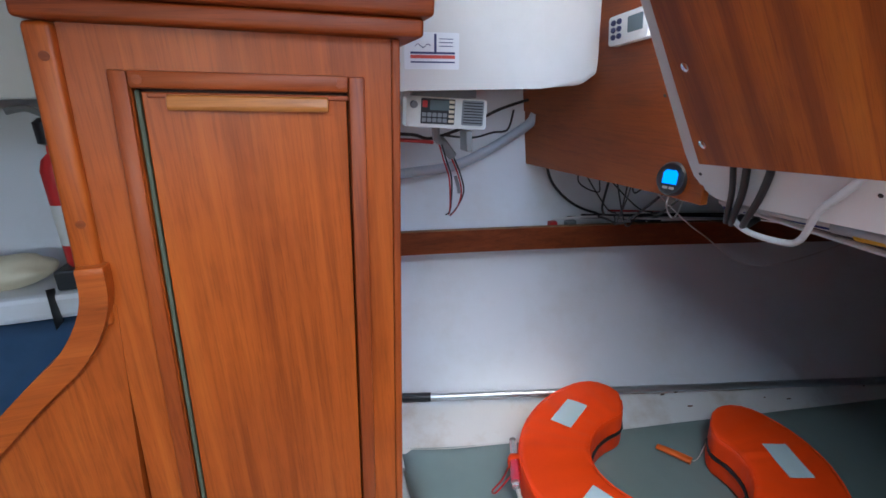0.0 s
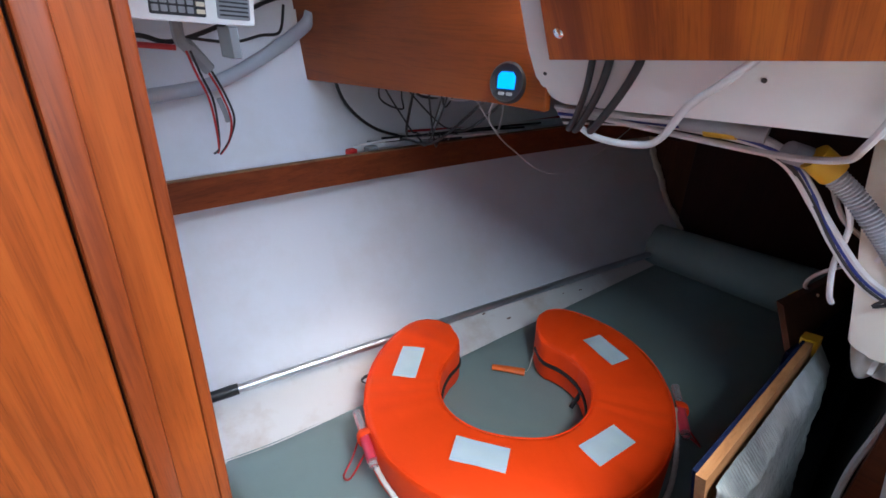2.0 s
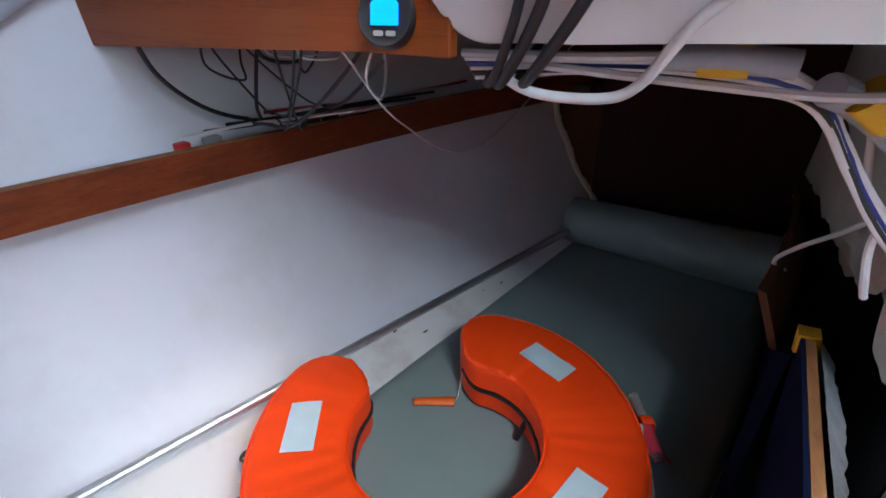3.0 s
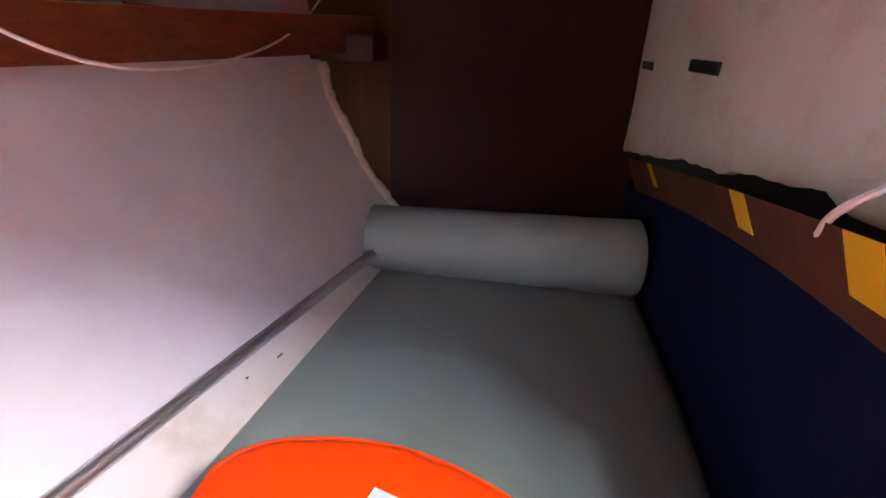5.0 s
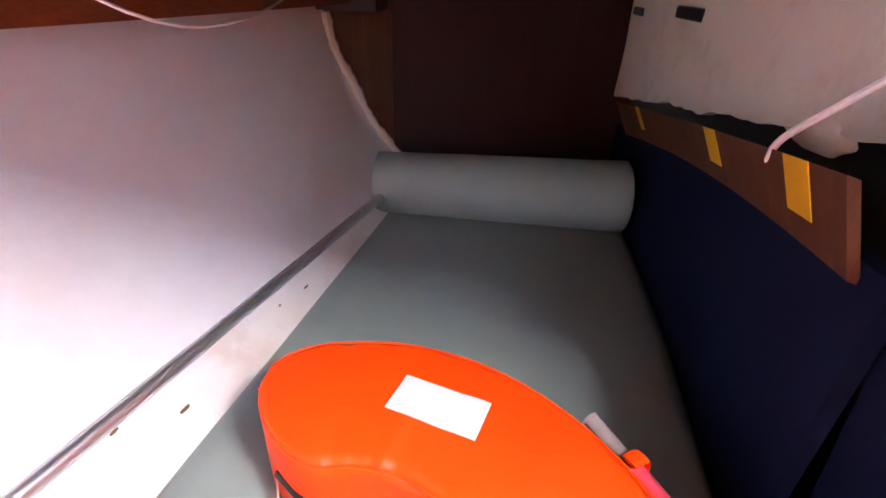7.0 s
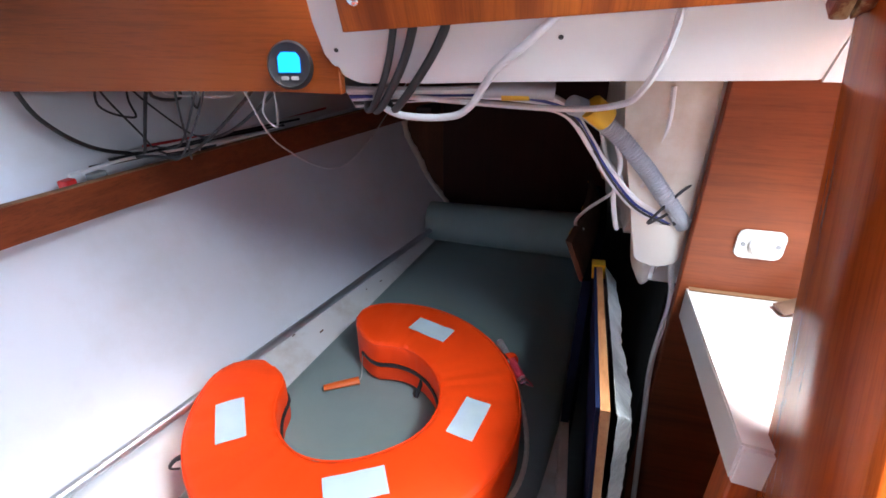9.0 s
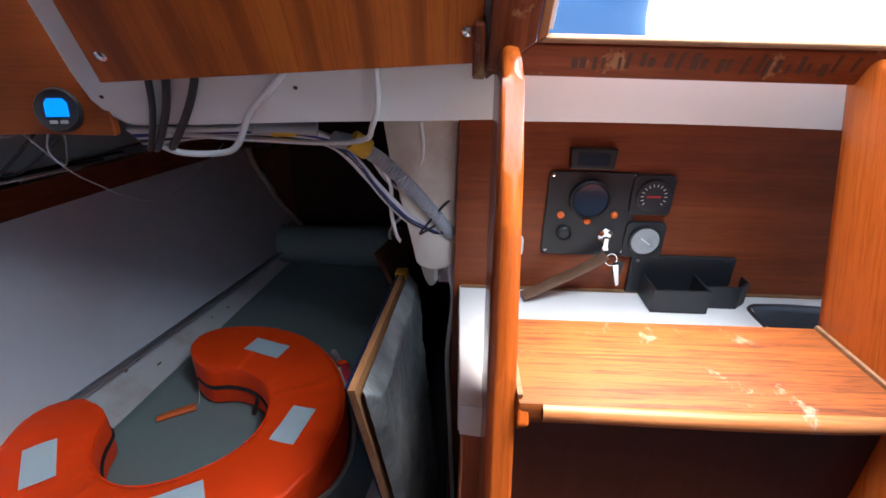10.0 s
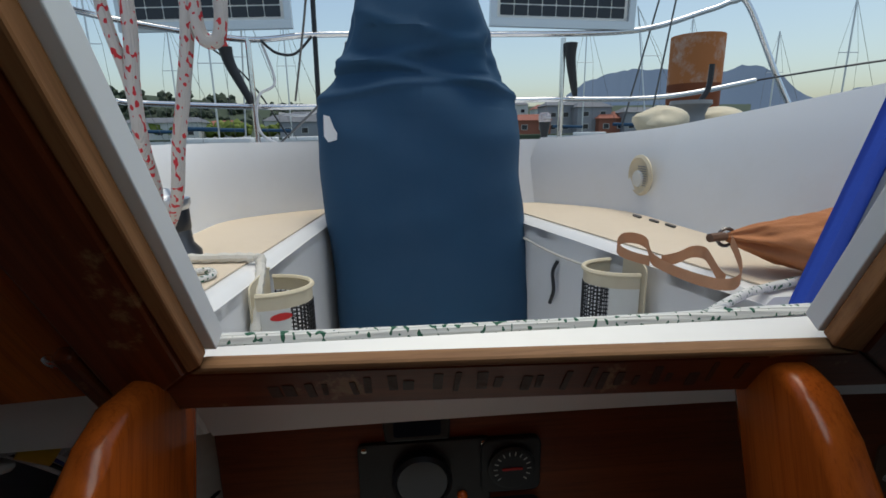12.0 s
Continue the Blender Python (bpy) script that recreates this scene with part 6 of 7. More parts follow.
tagged(part("laid_rope", tube([(1.30, 0.66, 1.394), (1.285, 0.55, 1.394), (1.275, 0.43, 1.394), (1.25, 0.408, 1.385), (1.17, 0.398, 1.34), (1.12, 0.395, 1.25), (1.11, 0.39, 1.10)], 0.0095, 8, 14, ring=twist), ROPE, None, "", True), "white laid rope across the seat", "rope", "cockpit ropes")
winch = thing("sheet_winch", (1.34, 0.655, 1.38), "grey sheet winch with a black band on the seat edge", "winch", "winches")
part("base", lathe([(0.060, 0.0), (0.060, 0.012), (0.046, 0.03), (0.044, 0.06)], Matrix.Translation((1.34, 0.615, 1.384)), 28), STEEL, winch, "", True)
part("band", lathe([(0.0445, 0.06), (0.0455, 0.062), (0.0455, 0.10), (0.0445, 0.102)], Matrix.Translation((1.34, 0.615, 1.384)), 28), BLACK, winch, "black band", True)
part("cap", lathe([(0.044, 0.102), (0.050, 0.112), (0.050, 0.125), (0.02, 0.132), (0.012, 0.145)], Matrix.Translation((1.34, 0.615, 1.384)), 28), ALU, winch, "", True)
for k, pts in enumerate(([(1.05, 0.54, 2.0), (1.05, 0.52, 1.80), (1.06, 0.505, 1.70), (1.12, 0.53, 1.58), (1.22, 0.60, 1.50)],
                         [(1.05, 0.50, 2.0), (1.05, 0.488, 1.80), (1.05, 0.496, 1.70), (1.06, 0.50, 1.62), (1.12, 0.52, 1.54), (1.2, 0.575, 1.48)],
                         [(1.05, 0.40, 2.0), (1.05, 0.411, 1.80), (1.05, 0.428, 1.70), (1.055, 0.448, 1.62), (1.08, 0.472, 1.54), (1.18, 0.54, 1.47)],
                         [(1.05, 0.405, 2.0), (1.05, 0.402, 1.84), (1.048, 0.398, 1.775), (1.048, 0.385, 1.757), (1.048, 0.370, 1.770), (1.05, 0.364, 1.84), (1.05, 0.36, 2.0)])):
    tagged(part("halyard", tube(pts, 0.0095 if k else 0.008, 10, 12), ROPE_RED, None, "", True), "cream rope with red flecks hanging to the winch", "rope", "cockpit ropes")
for pts in ([(1.128, -0.322, 1.394), (1.175, -0.306, 1.394), (1.223, -0.303, 1.400), (1.235, -0.318, 1.415), (1.222, -0.340, 1.418), (1.200, -0.352, 1.412), (1.160, -0.338, 1.402), (1.128, -0.330, 1.397), (1.066, -0.330, 1.394), (1.005, -0.342, 1.394), (0.978, -0.364, 1.394), (0.985, -0.392, 1.400), (1.010, -0.412, 1.412), (1.045, -0.425, 1.432), (1.066, -0.430, 1.444)],
            [(1.130, -0.345, 1.394), (1.118, -0.366, 1.402), (1.106, -0.388, 1.416), (1.085, -0.398, 1.418), (1.052, -0.390, 1.410), (1.022, -0.382, 1.400), (0.998, -0.378, 1.394)]):
    path = spline(pts, 10)
    bm = bmesh.new()
    rows = [[bm.verts.new(p + Vector((0, 0, dz))) for dz in (-0.011, 0.011)] for p in path]
    for ra, rb in zip(rows, rows[1:]):
        bm.faces.new((ra[0], rb[0], rb[1], ra[1]))
    bmesh.ops.solidify(bm, geom=list(bm.faces), thickness=0.003)
    for v in bm.verts:
        v.co.z = max(v.co.z, SEAT + 0.006)
    tagged(part("webbing_strap", bm, TAN_STRAP, None, "", True), "pale tan webbing strap lying in loops on the seat", "strap", "webbing straps")
BAG_TIP, BAG_LONG, BAG_WIDE = Vector((1.110, -0.452, 1.440)), Vector((-0.150, -0.185, 0.012)), Vector((0.62, -0.50, 0)).normalized()


def bag_at(a, u):
    """Crumpled canvas gathered at its neck; folds run out from there."""
    fold = math.sin(7 * a + 2.0 * noise.noise((a, u * 3, 0.7))) * (0.10 + 0.06 * math.sin(9 * u))
    crease = 0.16 * noise.noise((3 * math.cos(a), 3 * math.sin(a), 5 * u)) - 0.12 * abs(noise.noise((5 * math.cos(a), 5 * math.sin(a), 7 * u + 3)))
    k = (0.12 + 0.88 * math.sin(min(1.0, u * 1.25) * math.pi / 2)) * (1 if u < 0.85 else max(0.02, math.sqrt(1 - ((u - 0.85) / 0.152) ** 2))) * (1 + fold + crease)
    p = BAG_TIP + BAG_LONG * u + BAG_WIDE * (0.078 * k * math.cos(a)) + Vector((0, 0, 0.056 * k * math.sin(a)))
    return (p.x, p.y, max(p.z - 0.004 * u, SEAT + 0.008))


tanbag = thing("canvas_bag", (1.03, -0.55, 1.385), "tan canvas bag lying crumpled on the cockpit seat", "bag")
part("body", sheet(bag_at, span(0, 2 * math.pi, 90), span(0, 1, 48)), TAN_BAG, tanbag, "", True, 60)
part("ring", tube([BAG_TIP + Vector((0.0, 0.016 * math.cos(t), 0.016 * math.sin(t))) for t in span(0, 2 * math.pi, 14)], 0.0035, 6, 1), STEEL, tanbag, "small steel ring", True)
part("toggle", tube([(1.098, -0.440, 1.444), (1.088, -0.420, 1.446), (1.082, -0.402, 1.446)], 0.008, 8, 3), LEATHER, tanbag, "brown toggle end", True)
lid = thing("folded_cloth", (0.74, -0.40, 1.41), "royal blue folded cloth standing beside the companionway", "cloth")
for k, (off, mat) in enumerate(((0.0, BLUE_LID), (0.016, BLUE_LID), (0.032, BLUE_LID))):
    pts = [(0.325 + 0.013 * k, 1.357), (0.343 + 0.013 * k, 1.417), (0.428 + 0.013 * k, 1.665), (0.446, 1.70), (0.60, 1.72), (0.60, 1.357)]
    part("fold", prism(pts, 0.012, Matrix(((0, 0, 1, 0), (-1, 0, 0, 0), (0, 1, 0, 0), (0, 0, 0, 1))) @ pose(0, 0, 0.815 + off), 0.004), mat, lid, "", True)
part("grey_board", prism([(0.345, 1.357), (0.365, 1.42), (0.462, 1.72), (0.60, 1.72), (0.60, 1.357)], 0.008, Matrix(((0, 0, 1, 0), (-1, 0, 0, 0), (0, 1, 0, 0), (0, 0, 0, 1))) @ pose(0, 0, 0.806), 0.002), GREY_PL, lid, "grey board")
vent = thing("cockpit_vent", (1.80, -0.56, 1.50), "cream round ventilator cover on the coaming", "ventilator")
VM = Matrix.Translation((1.73, coam_r(1.73) - 0.014, 1.497)) @ pose(0, 0, 0, -92, 0, 5) @ Matrix.Diagonal((1, 1, 1, 1))
part("rim", lathe([(0.062, 0.0), (0.062, 0.004), (0.054, 0.009), (0.050, 0.006)], VM, 32), CREAM_PL, vent, "", True)
part("dome", lathe([(0.026, 0.006), (0.024, 0.014), (0.0, 0.017)], VM @ pose(0.0, 0.010, 0), 24), WHITE_PL, vent, "", True)
for i in range(9):
    part("slot", prism(rounded(0.040, 0.0025, 0.001, 3), 0.001, VM @ pose(-0.024 + 0.002 * abs(i - 4), -0.028 + 0.007 * i, 0.0075)), GREY_PL, vent)
for x in (1.64, 1.56, 1.49):
    tagged(part("deck_hinge", block(x - 0.02, x + 0.02, -0.575 + 0.1 * (x - 1.5), -0.565 + 0.1 * (x - 1.5), SEAT + 0.004, SEAT + 0.010, 0.002), STEEL), "small dull metal hinge on the seat", "hinge", "seat hinges")
tagged(part("well_hook", tube([(1.50, well_r(1.5) + 0.004, 1.30), (1.50, well_r(1.5) + 0.016, 1.27), (1.50, well_r(1.5) + 0.012, 1.22), (1.51, well_r(1.5) + 0.018, 1.18)], 0.005, 6, 5), BLACK, None, "", True), "black hook on the side of the well", "hook")
tagged(part("shock_cord", tube([(1.72, well_r(1.72) + 0.008, 1.33), (1.5, well_r(1.5) + 0.010, 1.318), (1.30, well_r(1.3) + 0.012, 1.325)], 0.003, 6, 5), ROPE, None, "", True), "thin white cord along the well side", "cord")

# stern rails, solar panels and deck gear
rail = thing("stern_rail", (2.6, 0.0, 1.58), "polished steel stern rail round the after deck", "rail")
part("upper_tube", tube([(2.0, 1.45, 2.13), (2.35, 1.36, 2.11), (2.55, 1.22, 2.097), (2.6, 0.785, 2.038), (2.6, 0.473, 2.057), (2.6, 0.0, 2.06), (2.6, -0.307, 2.060), (2.6, -0.953, 2.076), (2.58, -1.30, 2.16), (2.56, -1.41, 2.195), (2.54, -1.47, 2.17), (2.5, -1.62, 1.86), (2.48, -1.68, 1.74)], 0.0125, 10, 8), CHROME, rail, "", True)
part("lower_tube", tube([(2.0, 1.45, 1.80), (2.4, 1.35, 1.79), (2.58, 1.19, 1.776), (2.6, 0.485, 1.755), (2.6, -0.457, 1.777), (2.6, -1.105, 1.782), (2.54, -1.545, 1.85)], 0.0125, 10, 8), CHROME, rail, "", True)
for y in (0.76, -0.635):
    part("post", tube([(2.6, y, 1.55), (2.6, y, 1.8), (2.6, y, 2.045)], 0.012, 10, 2), CHROME, rail)
for s, y0, y1, z0 in ((1, 0.57, 1.28, 2.072), (-1, -0.966, -0.300, 2.085)):
    sp = thing("solar_panel", (2.63, (y0 + y1) / 2, z0), "framed solar panel mounted on the stern rail", "solar panel", "solar panels")
    PM = facing_x(2.615, (y0 + y1) / 2, z0 + 0.24) @ pose(0, 0, 0, 0, 0, 1.5 * s)
    w = abs(y1 - y0)
    part("frame", merge(prism([(-w / 2, -0.24), (w / 2, -0.24), (w / 2, -0.205), (-w / 2, -0.205)], 0.03, PM), prism([(-w / 2, 0.205), (w / 2, 0.205), (w / 2, 0.24), (-w / 2, 0.24)], 0.03, PM), prism([(-w / 2, -0.2045), (-w / 2 + 0.03, -0.2045), (-w / 2 + 0.03, 0.2045), (-w / 2, 0.2045)], 0.03, PM), prism([(w / 2 - 0.03, -0.2045), (w / 2, -0.2045), (w / 2, 0.2045), (w / 2 - 0.03, 0.2045)], 0.03, PM)), ALU, sp, "white aluminium frame")
    part("backing", prism([(-w / 2 + 0.031, -0.204), (w / 2 - 0.031, -0.204), (w / 2 - 0.031, 0.204), (-w / 2 + 0.031, 0.204)], 0.012, PM), WHITE_PL, sp)
    cells = []
    nx = 9
    for i in range(nx):
        for j in range(8):
            cw, ch = (w - 0.09) / nx, 0.385 / 8
            cells.append(prism(rounded(cw * 0.95, ch * 0.90, 0.003, 2), 0.001, PM @ pose(-(w - 0.09) / 2 + cw * (i + 0.5), -0.1925 + ch * (j + 0.5), 0.0122)))
    tagged(part("cell_grid", merge(*cells), SOLAR, sp, "dark solar cells"), kind="stuff")
for y, z, red in ((0.80, 1.95, True), (-0.665, 1.97, False)):
    torch = thing("danbuoy_light", (2.57, y, 1.8), "black tapered rescue light clipped to the stern rail", "light", "rescue lights")
    part("body", tube([(2.575, y + (0.05 if red else 0.0), z + 0.05), (2.575, y + (0.035 if red else 0.0), z - 0.02), (2.575, y - 0.02, z - 0.14), (2.58, y - 0.03, z - 0.18)], 0.030, 10, 4, ring=lambda i: 1.0 - 0.055 * i), BLACK, torch, "", True)
    if red:
        part("tip", tube([(2.575, y + 0.055, z + 0.05), (2.575, y + 0.065, z + 0.085)], 0.020, 10, 2), RED, torch, "red tip", True)
for pts, r, mat, lab in (([(2.6, 0.47, 2.4), (2.6, 0.48, 1.7)], 0.011, BLACK, "black upright pole at the stern rail"), ([(2.58, 0.70, 2.03), (2.57, 0.64, 1.98), (2.57, 0.56, 1.975), (2.59, 0.49, 2.045)], 0.006, BLACK, "black cable looped on the stern rail"), ([(2.59, 0.70, 2.02), (2.59, 0.66, 1.86), (2.57, 0.73, 1.80), (2.57, 0.74, 1.66), (2.56, 0.66, 1.60), (2.56, 0.5, 1.60)], 0.006, CABLE_W, "white cable hanging from the stern rail"), ([(2.6, 1.05, 2.1), (2.62, 0.8, 1.9), (2.6, 0.62, 1.62)], 0.004, CABLE_B, "thin black cable at the stern"), ([(2.62, 0.66, 1.73), (2.60, 0.55, 1.72), (2.6, 0.46, 1.75)], 0.006, CABLE_W, "white cable on the stern rail")):
    wire("stern_cable", pts, r, mat, lab, "cable", "stern cables")
for pts in ([(2.55, 0.57, 1.78), (2.2, 0.42, 2.2), (2.0, 0.36, 2.5)], [(2.3, 0.62, 1.58), (2.2, 0.36, 1.80), (2.15, 0.30, 1.95)], [(2.62, -0.93, 1.57), (2.62, -1.18, 2.6)], [(2.5, -1.02, 1.62), (2.5, -1.03, 1.7), (2.5, -1.16, 2.6)], [(2.5, -1.42, 2.2), (2.3, -1.6, 2.26), (2.0, -1.8, 2.35)], [(2.54, -1.545, 1.85), (2.2, -1.75, 1.88), (1.9, -2.2, 1.93)]):
    tagged(part("stay_wire", tube(pts, 0.0045, 6, 3), STEEL, None, "", True), "thin steel stay beside the stern", "stay", "stays")
for x, y, z, r, h, mat in ((2.25, -1.06, 1.615, 0.062, 0.13, GREY_PL),):
    w2 = thing("sheet_winch", (x, y, z), "dark grey winch on the coaming top", "winch", "winches")
    part("drum", lathe([(r * 1.35, 0), (r * 1.35, 0.02), (r, 0.045), (r * 0.9, 0.07), (r * 1.05, 0.10), (r * 1.3, 0.115), (r * 1.25, h)], Matrix.Translation((x, y, z)), 28), mat, w2, "", True)
    part("handle", tube([(x, y - 0.04, z + h), (x, y - 0.07, z + h + 0.05), (x, y - 0.075, z + h + 0.14)], 0.011, 8, 5), BLACK, w2, "black handle", True)
for x, y in ((2.15, -0.88), (2.3, -1.22)):
    b = bmesh.new()
    bmesh.ops.create_icosphere(b, subdivisions=3, radius=1.0)
    for v in b.verts:
        v.co *= 1 + 0.25 * noise.noise(v.co * 1.6 + Vector((x, y, 0)))
        v.co = Vector((x + 0.09 * v.co.x, y + 0.10 * v.co.y, 1.665 + 0.055 * v.co.z))
    tagged(part("canvas_bag", b, CREAM_PL, None, "", True), "cream canvas bag slumped on the coaming top", "bag", "bags on the coaming")
sl = thing("stern_light", (2.5, -0.53, 1.6), "small white stern light on a black stem", "light")
part("stem", lathe([(0.012, 0.0), (0.022, 0.06), (0.026, 0.085)], Matrix.Translation((2.5, -0.53, 1.59)), 16), BLACK, sl, "", True)
part("lens", lathe([(0.026, 0.085), (0.028, 0.11), (0.02, 0.125)], Matrix.Translation((2.5, -0.53, 1.59)), 16), CLEAR_PL, sl, "", True)

# ---- harbour and far shore ----
WATER = painted("grey_harbour_water", (0.10, 0.13, 0.15), (0.08, 0.10, 0.11), 0.15, 0.3, 0.5, 1.5, 0.3)
HILL = painted("wooded_hillside", (0.045, 0.065, 0.040), (0.08, 0.09, 0.05), 0.95, 0.05, 0.8, 0.5, 0.5)
TREE = painted("dark_gum_foliage", (0.040, 0.055, 0.035), (0.07, 0.085, 0.05), 0.9, 0.4, 0.8, 3.0, 0.5)
BUSH = painted("yellow_green_foliage", (0.13, 0.17, 0.03), (0.07, 0.11, 0.03), 0.9, 0.6, 0.8, 3.0, 0.5)
# the mountains' blue is distance haze mixed into the surface colour
HAZED_RANGE = painted("mountain_with_painted_haze", (0.13, 0.18, 0.26), (0.15, 0.20, 0.27), 1.0, 0.002, 0.8, 0.02, 0.3)
WALLS = [painted("house_wall_white", (0.62, 0.62, 0.60), (0.5, 0.5, 0.48), 0.8, 0.5, 0.4, 3.0, 0.1), painted("house_wall_brick", (0.30, 0.11, 0.07), (0.22, 0.09, 0.06), 0.85, 0.5, 0.4, 3.0, 0.2), painted("house_wall_grey", (0.30, 0.31, 0.33), (0.24, 0.24, 0.25), 0.8, 0.5, 0.4, 3.0, 0.1)]
ROOFS = [painted("roof_grey", (0.13, 0.14, 0.16), (0.09, 0.09, 0.10), 0.7, 0.6, 0.4, 3.0, 0.2), painted("roof_rust", (0.28, 0.10, 0.07), (0.2, 0.07, 0.05), 0.8, 0.6, 0.4, 3.0, 0.2)]
PANE = material("dark_window_pane", (0.03, 0.035, 0.045), 0.1)
setting("water", sheet(lambda x, y: (x, y, 0.1), (-4000, 3.5, 4900), (-4500, 0, 4500)), WATER, "grey harbour water")
setting("backdrop_mountains", sheet(lambda b, v: (0.31 + 3000 * (1 + 0.12 * v), 0.14 - b * 3000 * (1 + 0.12 * v), 0.1 + v * (350 * math.exp(-((b - 0.76) / 0.12) ** 2) + 300 * math.exp(-((b - 0.55) / 0.13) ** 2) + 210 * math.exp(-((b - 0.40) / 0.11) ** 2) + 230 * math.exp(-((b - 1.02) / 0.10) ** 2) + 60 + 18 * noise.noise((b * 30, 0, 0)) + 8 * noise.noise((b * 90, 0, 0)))), span(-0.1, 1.7, 220), span(0, 1, 5)), HAZED_RANGE, "mountain range with blue haze painted into its colour", True)


def left_ridge(b):
    return max(2.0, 21.5 - 38 * (0.52 - b) ** 1.3 if b < 0.52 else 21.5 + 8 * (b - 0.52))


setting("ground_far_shore", sheet(lambda b, v: (0.31 + 170 + 70 * v, 0.14 + b * (170 + 70 * v), 0.1 + (left_ridge(b) * v if b > 0 else 14 * v * (1 if b < -0.2 else -b * 5))), span(-0.75, 1.2, 90), span(0, 1, 6)), HILL, "wooded far shore", True)


def clumps(name, places, mat, label):
    bm = bmesh.new()
    for x, y, z, r in places:
        for k in range(5):
            o = Vector((random.uniform(-1, 1), random.uniform(-1, 1), random.uniform(-0.6, 0.9))) * r * 0.6
            res = bmesh.ops.create_icosphere(bm, subdivisions=1, radius=r * random.uniform(0.35, 0.6), matrix=Matrix.Translation(Vector((x, y, z)) + o))
            for v in res["verts"]:
                v.co += Vector((random.uniform(-1, 1), random.uniform(-1, 1), random.uniform(-1, 1))) * r * 0.14
    return tagged(part(name, bm, mat, None), label, "trees", "", "stuff")


random.seed(11)
clumps("far_trees", [(0.31 + d, b * d, 0.1 + left_ridge(b) * (d - 170) / 70 + 1.5, random.uniform(2.0, 3.8)) for b, d in ((random.uniform(0.05, 0.75), random.uniform(185, 240)) for _ in range(170))], TREE, "dark gum trees on the far shore")
clumps("far_bushes", [(0.31 + d, b * d, 3.2, random.uniform(1.3, 2.6)) for b, d in ((random.uniform(0.22, 0.47), random.uniform(112, 120)) for _ in range(34))], BUSH, "yellow-green bushes along the shore")
clumps("far_bushes", [(0.31 + d, b * d, 3.0, random.uniform(1.0, 1.8)) for b, d in ((random.uniform(-0.46, -0.40), random.uniform(112, 118)) for _ in range(8))], BUSH, "yellow-green bushes beside the houses")
setting("ground_quay", block(100, 172, -130, 130, -0.5, 1.3, 0.2), HILL, "low quay along the far shore")


def house(x, y, w, d, h, wall, roof_mat, roof=1.6, turn=0.0, ground=1.3, label="small house on the far shore"):
    t = thing("house", (x, y, ground), label, "house", "houses on the far shore")
    m = pose(x, y, ground, 0, 0, turn)
    part("wall", block(-d / 2, d / 2, -w / 2, w / 2, 0, h, 0, 2, m), wall, t)
    bm = bmesh.new()
    v = [bm.verts.new(p) for p in ((-d / 2 - 0.4, -w / 2 - 0.4, h), (d / 2 + 0.4, -w / 2 - 0.4, h), (d / 2 + 0.4, w / 2 + 0.4, h), (-d / 2 - 0.4, w / 2 + 0.4, h), (0, -w / 2 + roof, h + roof), (0, w / 2 - roof, h + roof))]
    for f in ((0, 1, 4), (2, 3, 5), (1, 2, 5, 4), (3, 0, 4, 5), (3, 2, 1, 0)):
        bm.faces.new([v[i] for i in f])
    bm.transform(m)
    part("roof", bm, roof_mat, t)
    n = max(2, int(w / 3))
    for i in range(n):
        for j in range(max(1, int(h / 2.8))):
            yy = -w / 2 + (i + 0.5) * w / n
            wi = part("window", block(-d / 2 - 0.06, -d / 2 - 0.01, yy - 0.7, yy + 0.7, 0.9 + 2.8 * j, 2.1 + 2.8 * j, 0, 2, m), WALLS[0], t)
            part("pane", block(-d / 2 - 0.09, -d / 2 - 0.065, yy - 0.6, yy + 0.6, 1.0 + 2.8 * j, 2.0 + 2.8 * j, 0, 2, m), PANE, wi)


for b, dist, w, d, h, wi, ri, roof, lab in ((0.175, 108, 10, 8, 3.2, 2, 0, 2.2, "grey house with a hipped roof"), (0.44, 116, 16, 8, 3.6, 0, 0, 1.2, "long white house behind the jetty"), (0.33, 128, 9, 7, 3.0, 0, 1, 1.4, "white cottage with a rusty roof"), (0.22, 125, 8, 7, 4.0, 0, 0, 1.5, "white cottage with two windows"), (-0.27, 112, 8, 7, 3.0, 1, 1, 1.4, "red brick house by the water"), (-0.335, 118, 9, 8, 6.4, 2, 0, 1.2, "grey house with two storeys"), (-0.395, 114, 8, 7, 5.8, 2, 0, 1.4, "tall grey house by the water"), (-0.45, 112, 10, 7, 3.2, 1, 1, 1.6, "red brick house with a rusty roof"), (-0.50, 110, 9, 7, 4.4, 2, 0, 1.2, "grey house beside the moorings"), (-0.30, 150, 7, 6, 7.2, 0, 1, 1.4, "white house on the slope"), (-0.24, 160, 7, 6, 9.0, 0, 0, 1.4, "pale house on the slope")):
    house(0.31 + dist, 0.14 + b * dist, w, d, h, WALLS[wi], ROOFS[ri], roof, 0, 1.3, lab)
random.seed(4)
for k in range(26):
    b, d = random.uniform(-0.36, -0.24), random.uniform(330, 560)
    hz = 0.1 + (d - 300) * 0.09
    house(0.31 + d, b * d, 9, 8, 3.2, WALLS[k % 3 if k % 2 else 0], ROOFS[k % 2], 1.8, 0, hz, "distant house on the hillside")
setting("ground_right_hill", sheet(lambda b, v: (0.31 + 290 + 330 * v, -b * (290 + 330 * v), 0.1 + 31 * v * math.exp(-((b - 0.26) / 0.13) ** 2)), span(0.0, 0.75, 40), span(0, 1, 6)), HILL, "low wooded hill with houses", True)

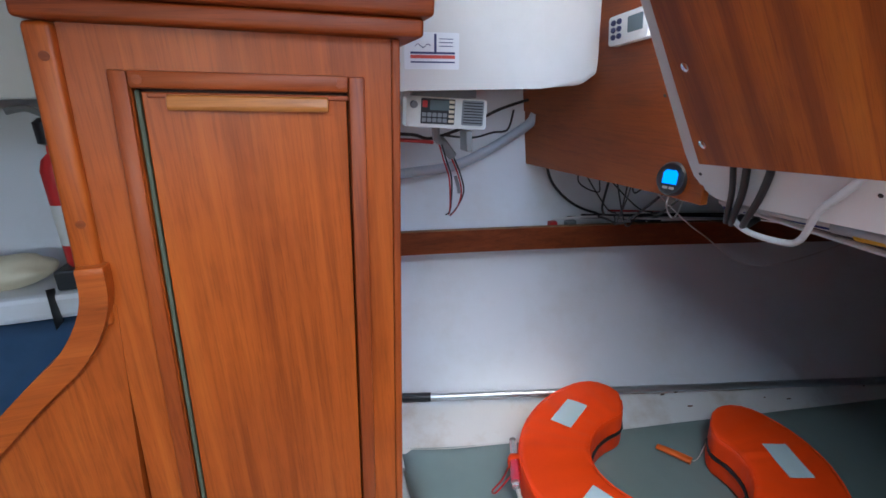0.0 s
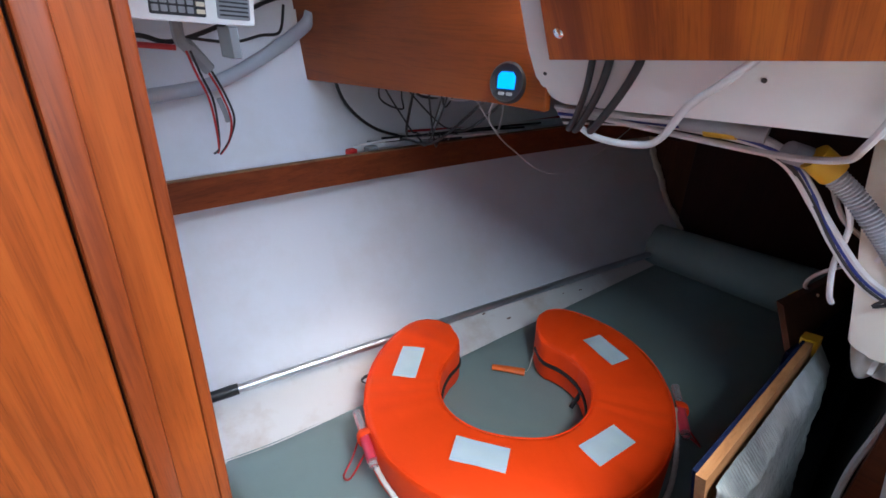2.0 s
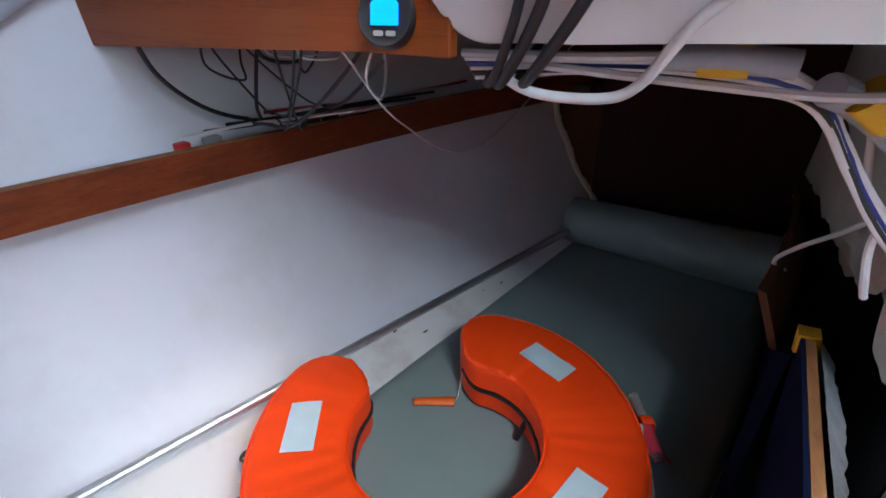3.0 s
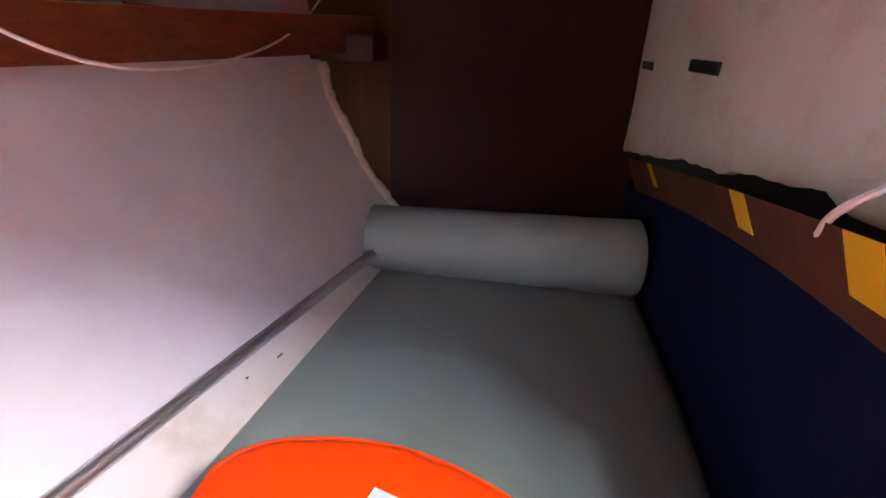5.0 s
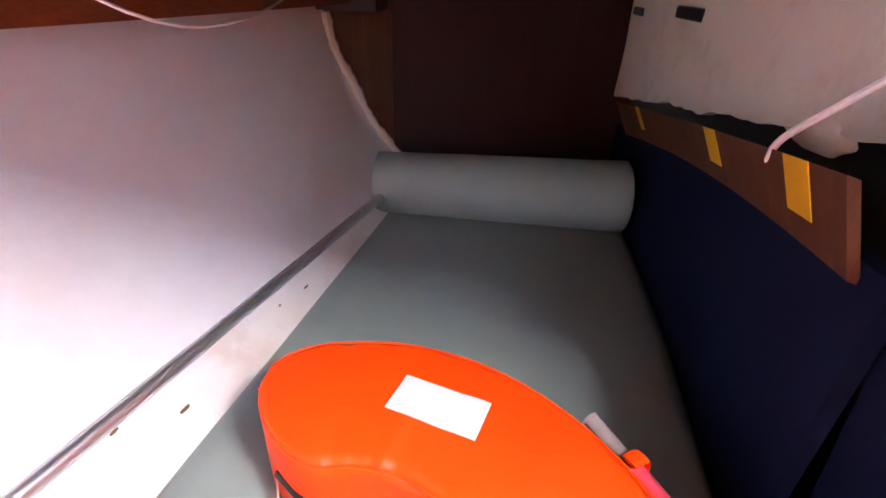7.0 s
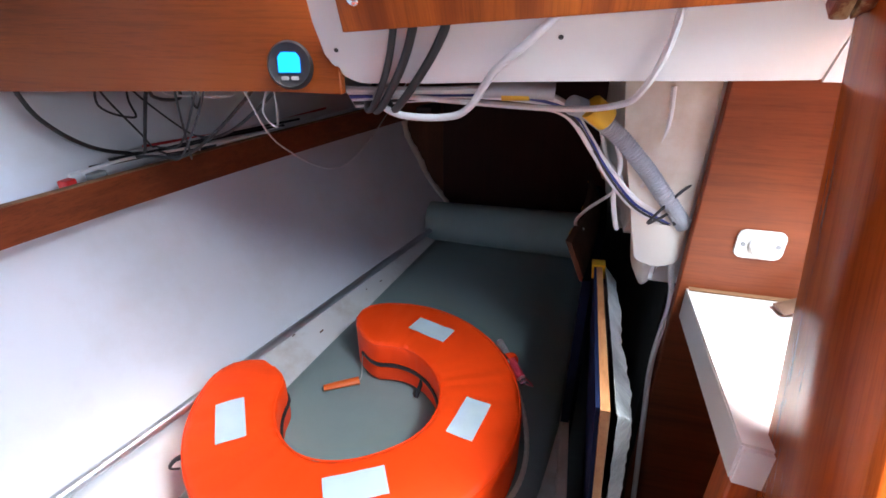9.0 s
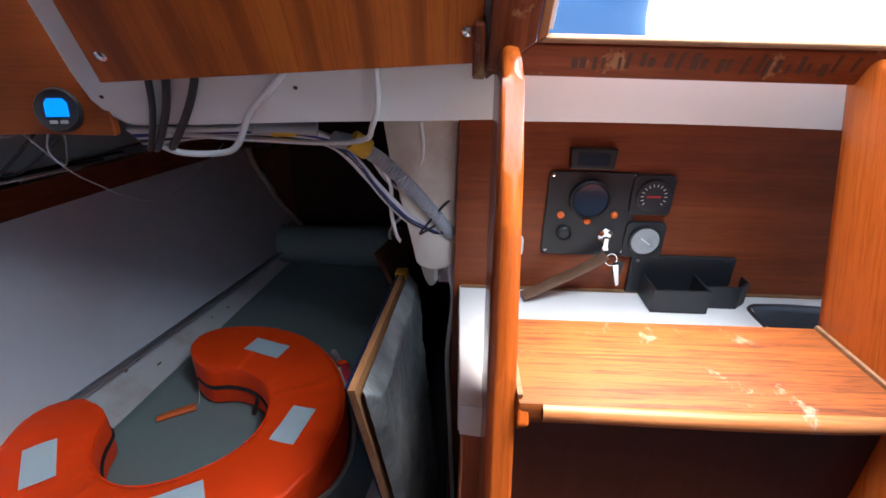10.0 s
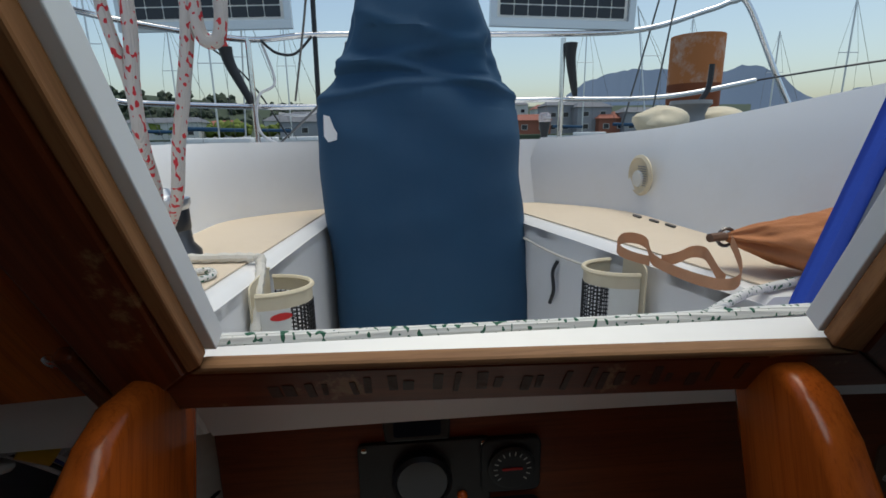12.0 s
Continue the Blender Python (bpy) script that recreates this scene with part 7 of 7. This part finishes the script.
pile = thing("mooring_pile", (6.2, -3.50, 0.02), "rusty steel mooring pile with a flaking orange top", "pile")
part("shaft", lathe([(0.30, 0.0), (0.30, 2.15)], Matrix.Translation((6.2, -3.50, 0.02)), 32), RUST, pile, "", True)
part("top", lathe([(0.301, 2.15), (0.301, 2.70), (0.285, 2.70), (0.285, 2.58)], Matrix.Translation((6.2, -3.50, 0.02)), 32), RUST_TOP, pile, "flaking orange and white top", True)


def yacht(x, y, h, hull_len, mat, label, lean=0.0):
    t = thing("moored_yacht", (x, y, 0.1), label, "yacht", "moored yachts")

    def skin(u, v):
        w = 0.16 * hull_len * math.sin(math.pi * min(1, 0.12 + 0.88 * u)) ** 0.8
        return (x + 0.25 * w * math.cos(v * math.pi), y + (u - 0.5) * hull_len, 0.1 + 1.2 * abs(math.cos(v * math.pi)) ** 0.7)
    part("hull", sheet(skin, span(0, 1, 12), span(0, 1, 8)), mat, t, "", True)
    part("deck", block(x - 0.5, x + 0.5, y - 0.3 * hull_len, y + 0.1 * hull_len, 1.15, 1.6, 0.1), GELCOAT, t)
    part("mast", tube([(x, y, 1.2), (x + lean, y + lean, h)], 0.07, 8, 1), ALU, t)
    part("boom", tube([(x, y, 2.2), (x, y + 0.38 * hull_len, 2.3)], 0.16, 8, 1), CANVAS, t, "boom with a blue sail cover")
    part("spreader", tube([(x, y - 0.9, 0.65 * h), (x, y + 0.9, 0.65 * h)], 0.03, 6, 1), ALU, t)
    for s in (-1, 1):
        part("shroud", tube([(x, y + s * 1.2, 1.3), (x, y + s * 0.9, 0.65 * h), (x + lean, y + lean, h)], 0.015, 4, 1), STEEL, t)
    part("forestay", tube([(x, y - 0.48 * hull_len, 1.3), (x + lean, y + lean, h)], 0.02, 4, 1), STEEL, t)


for b, d, h, L, lean in ((0.30, 44, 12.5, 9, -1.0), (0.35, 38, 10.5, 8, 0), (0.42, 50, 12, 9, 0), (0.21, 52, 13, 9, 0), (0.56, 40, 13, 9, 0), (-0.38, 55, 14, 9, 0), (-0.52, 46, 13, 9, 1.2), (-0.60, 60, 15, 10, 0), (-0.79, 48, 11, 9, 0), (-0.95, 40, 12, 9, 0)):
    yacht(0.31 + d, b * d, h, L, GELCOAT, "moored white yacht with a bare mast", lean)
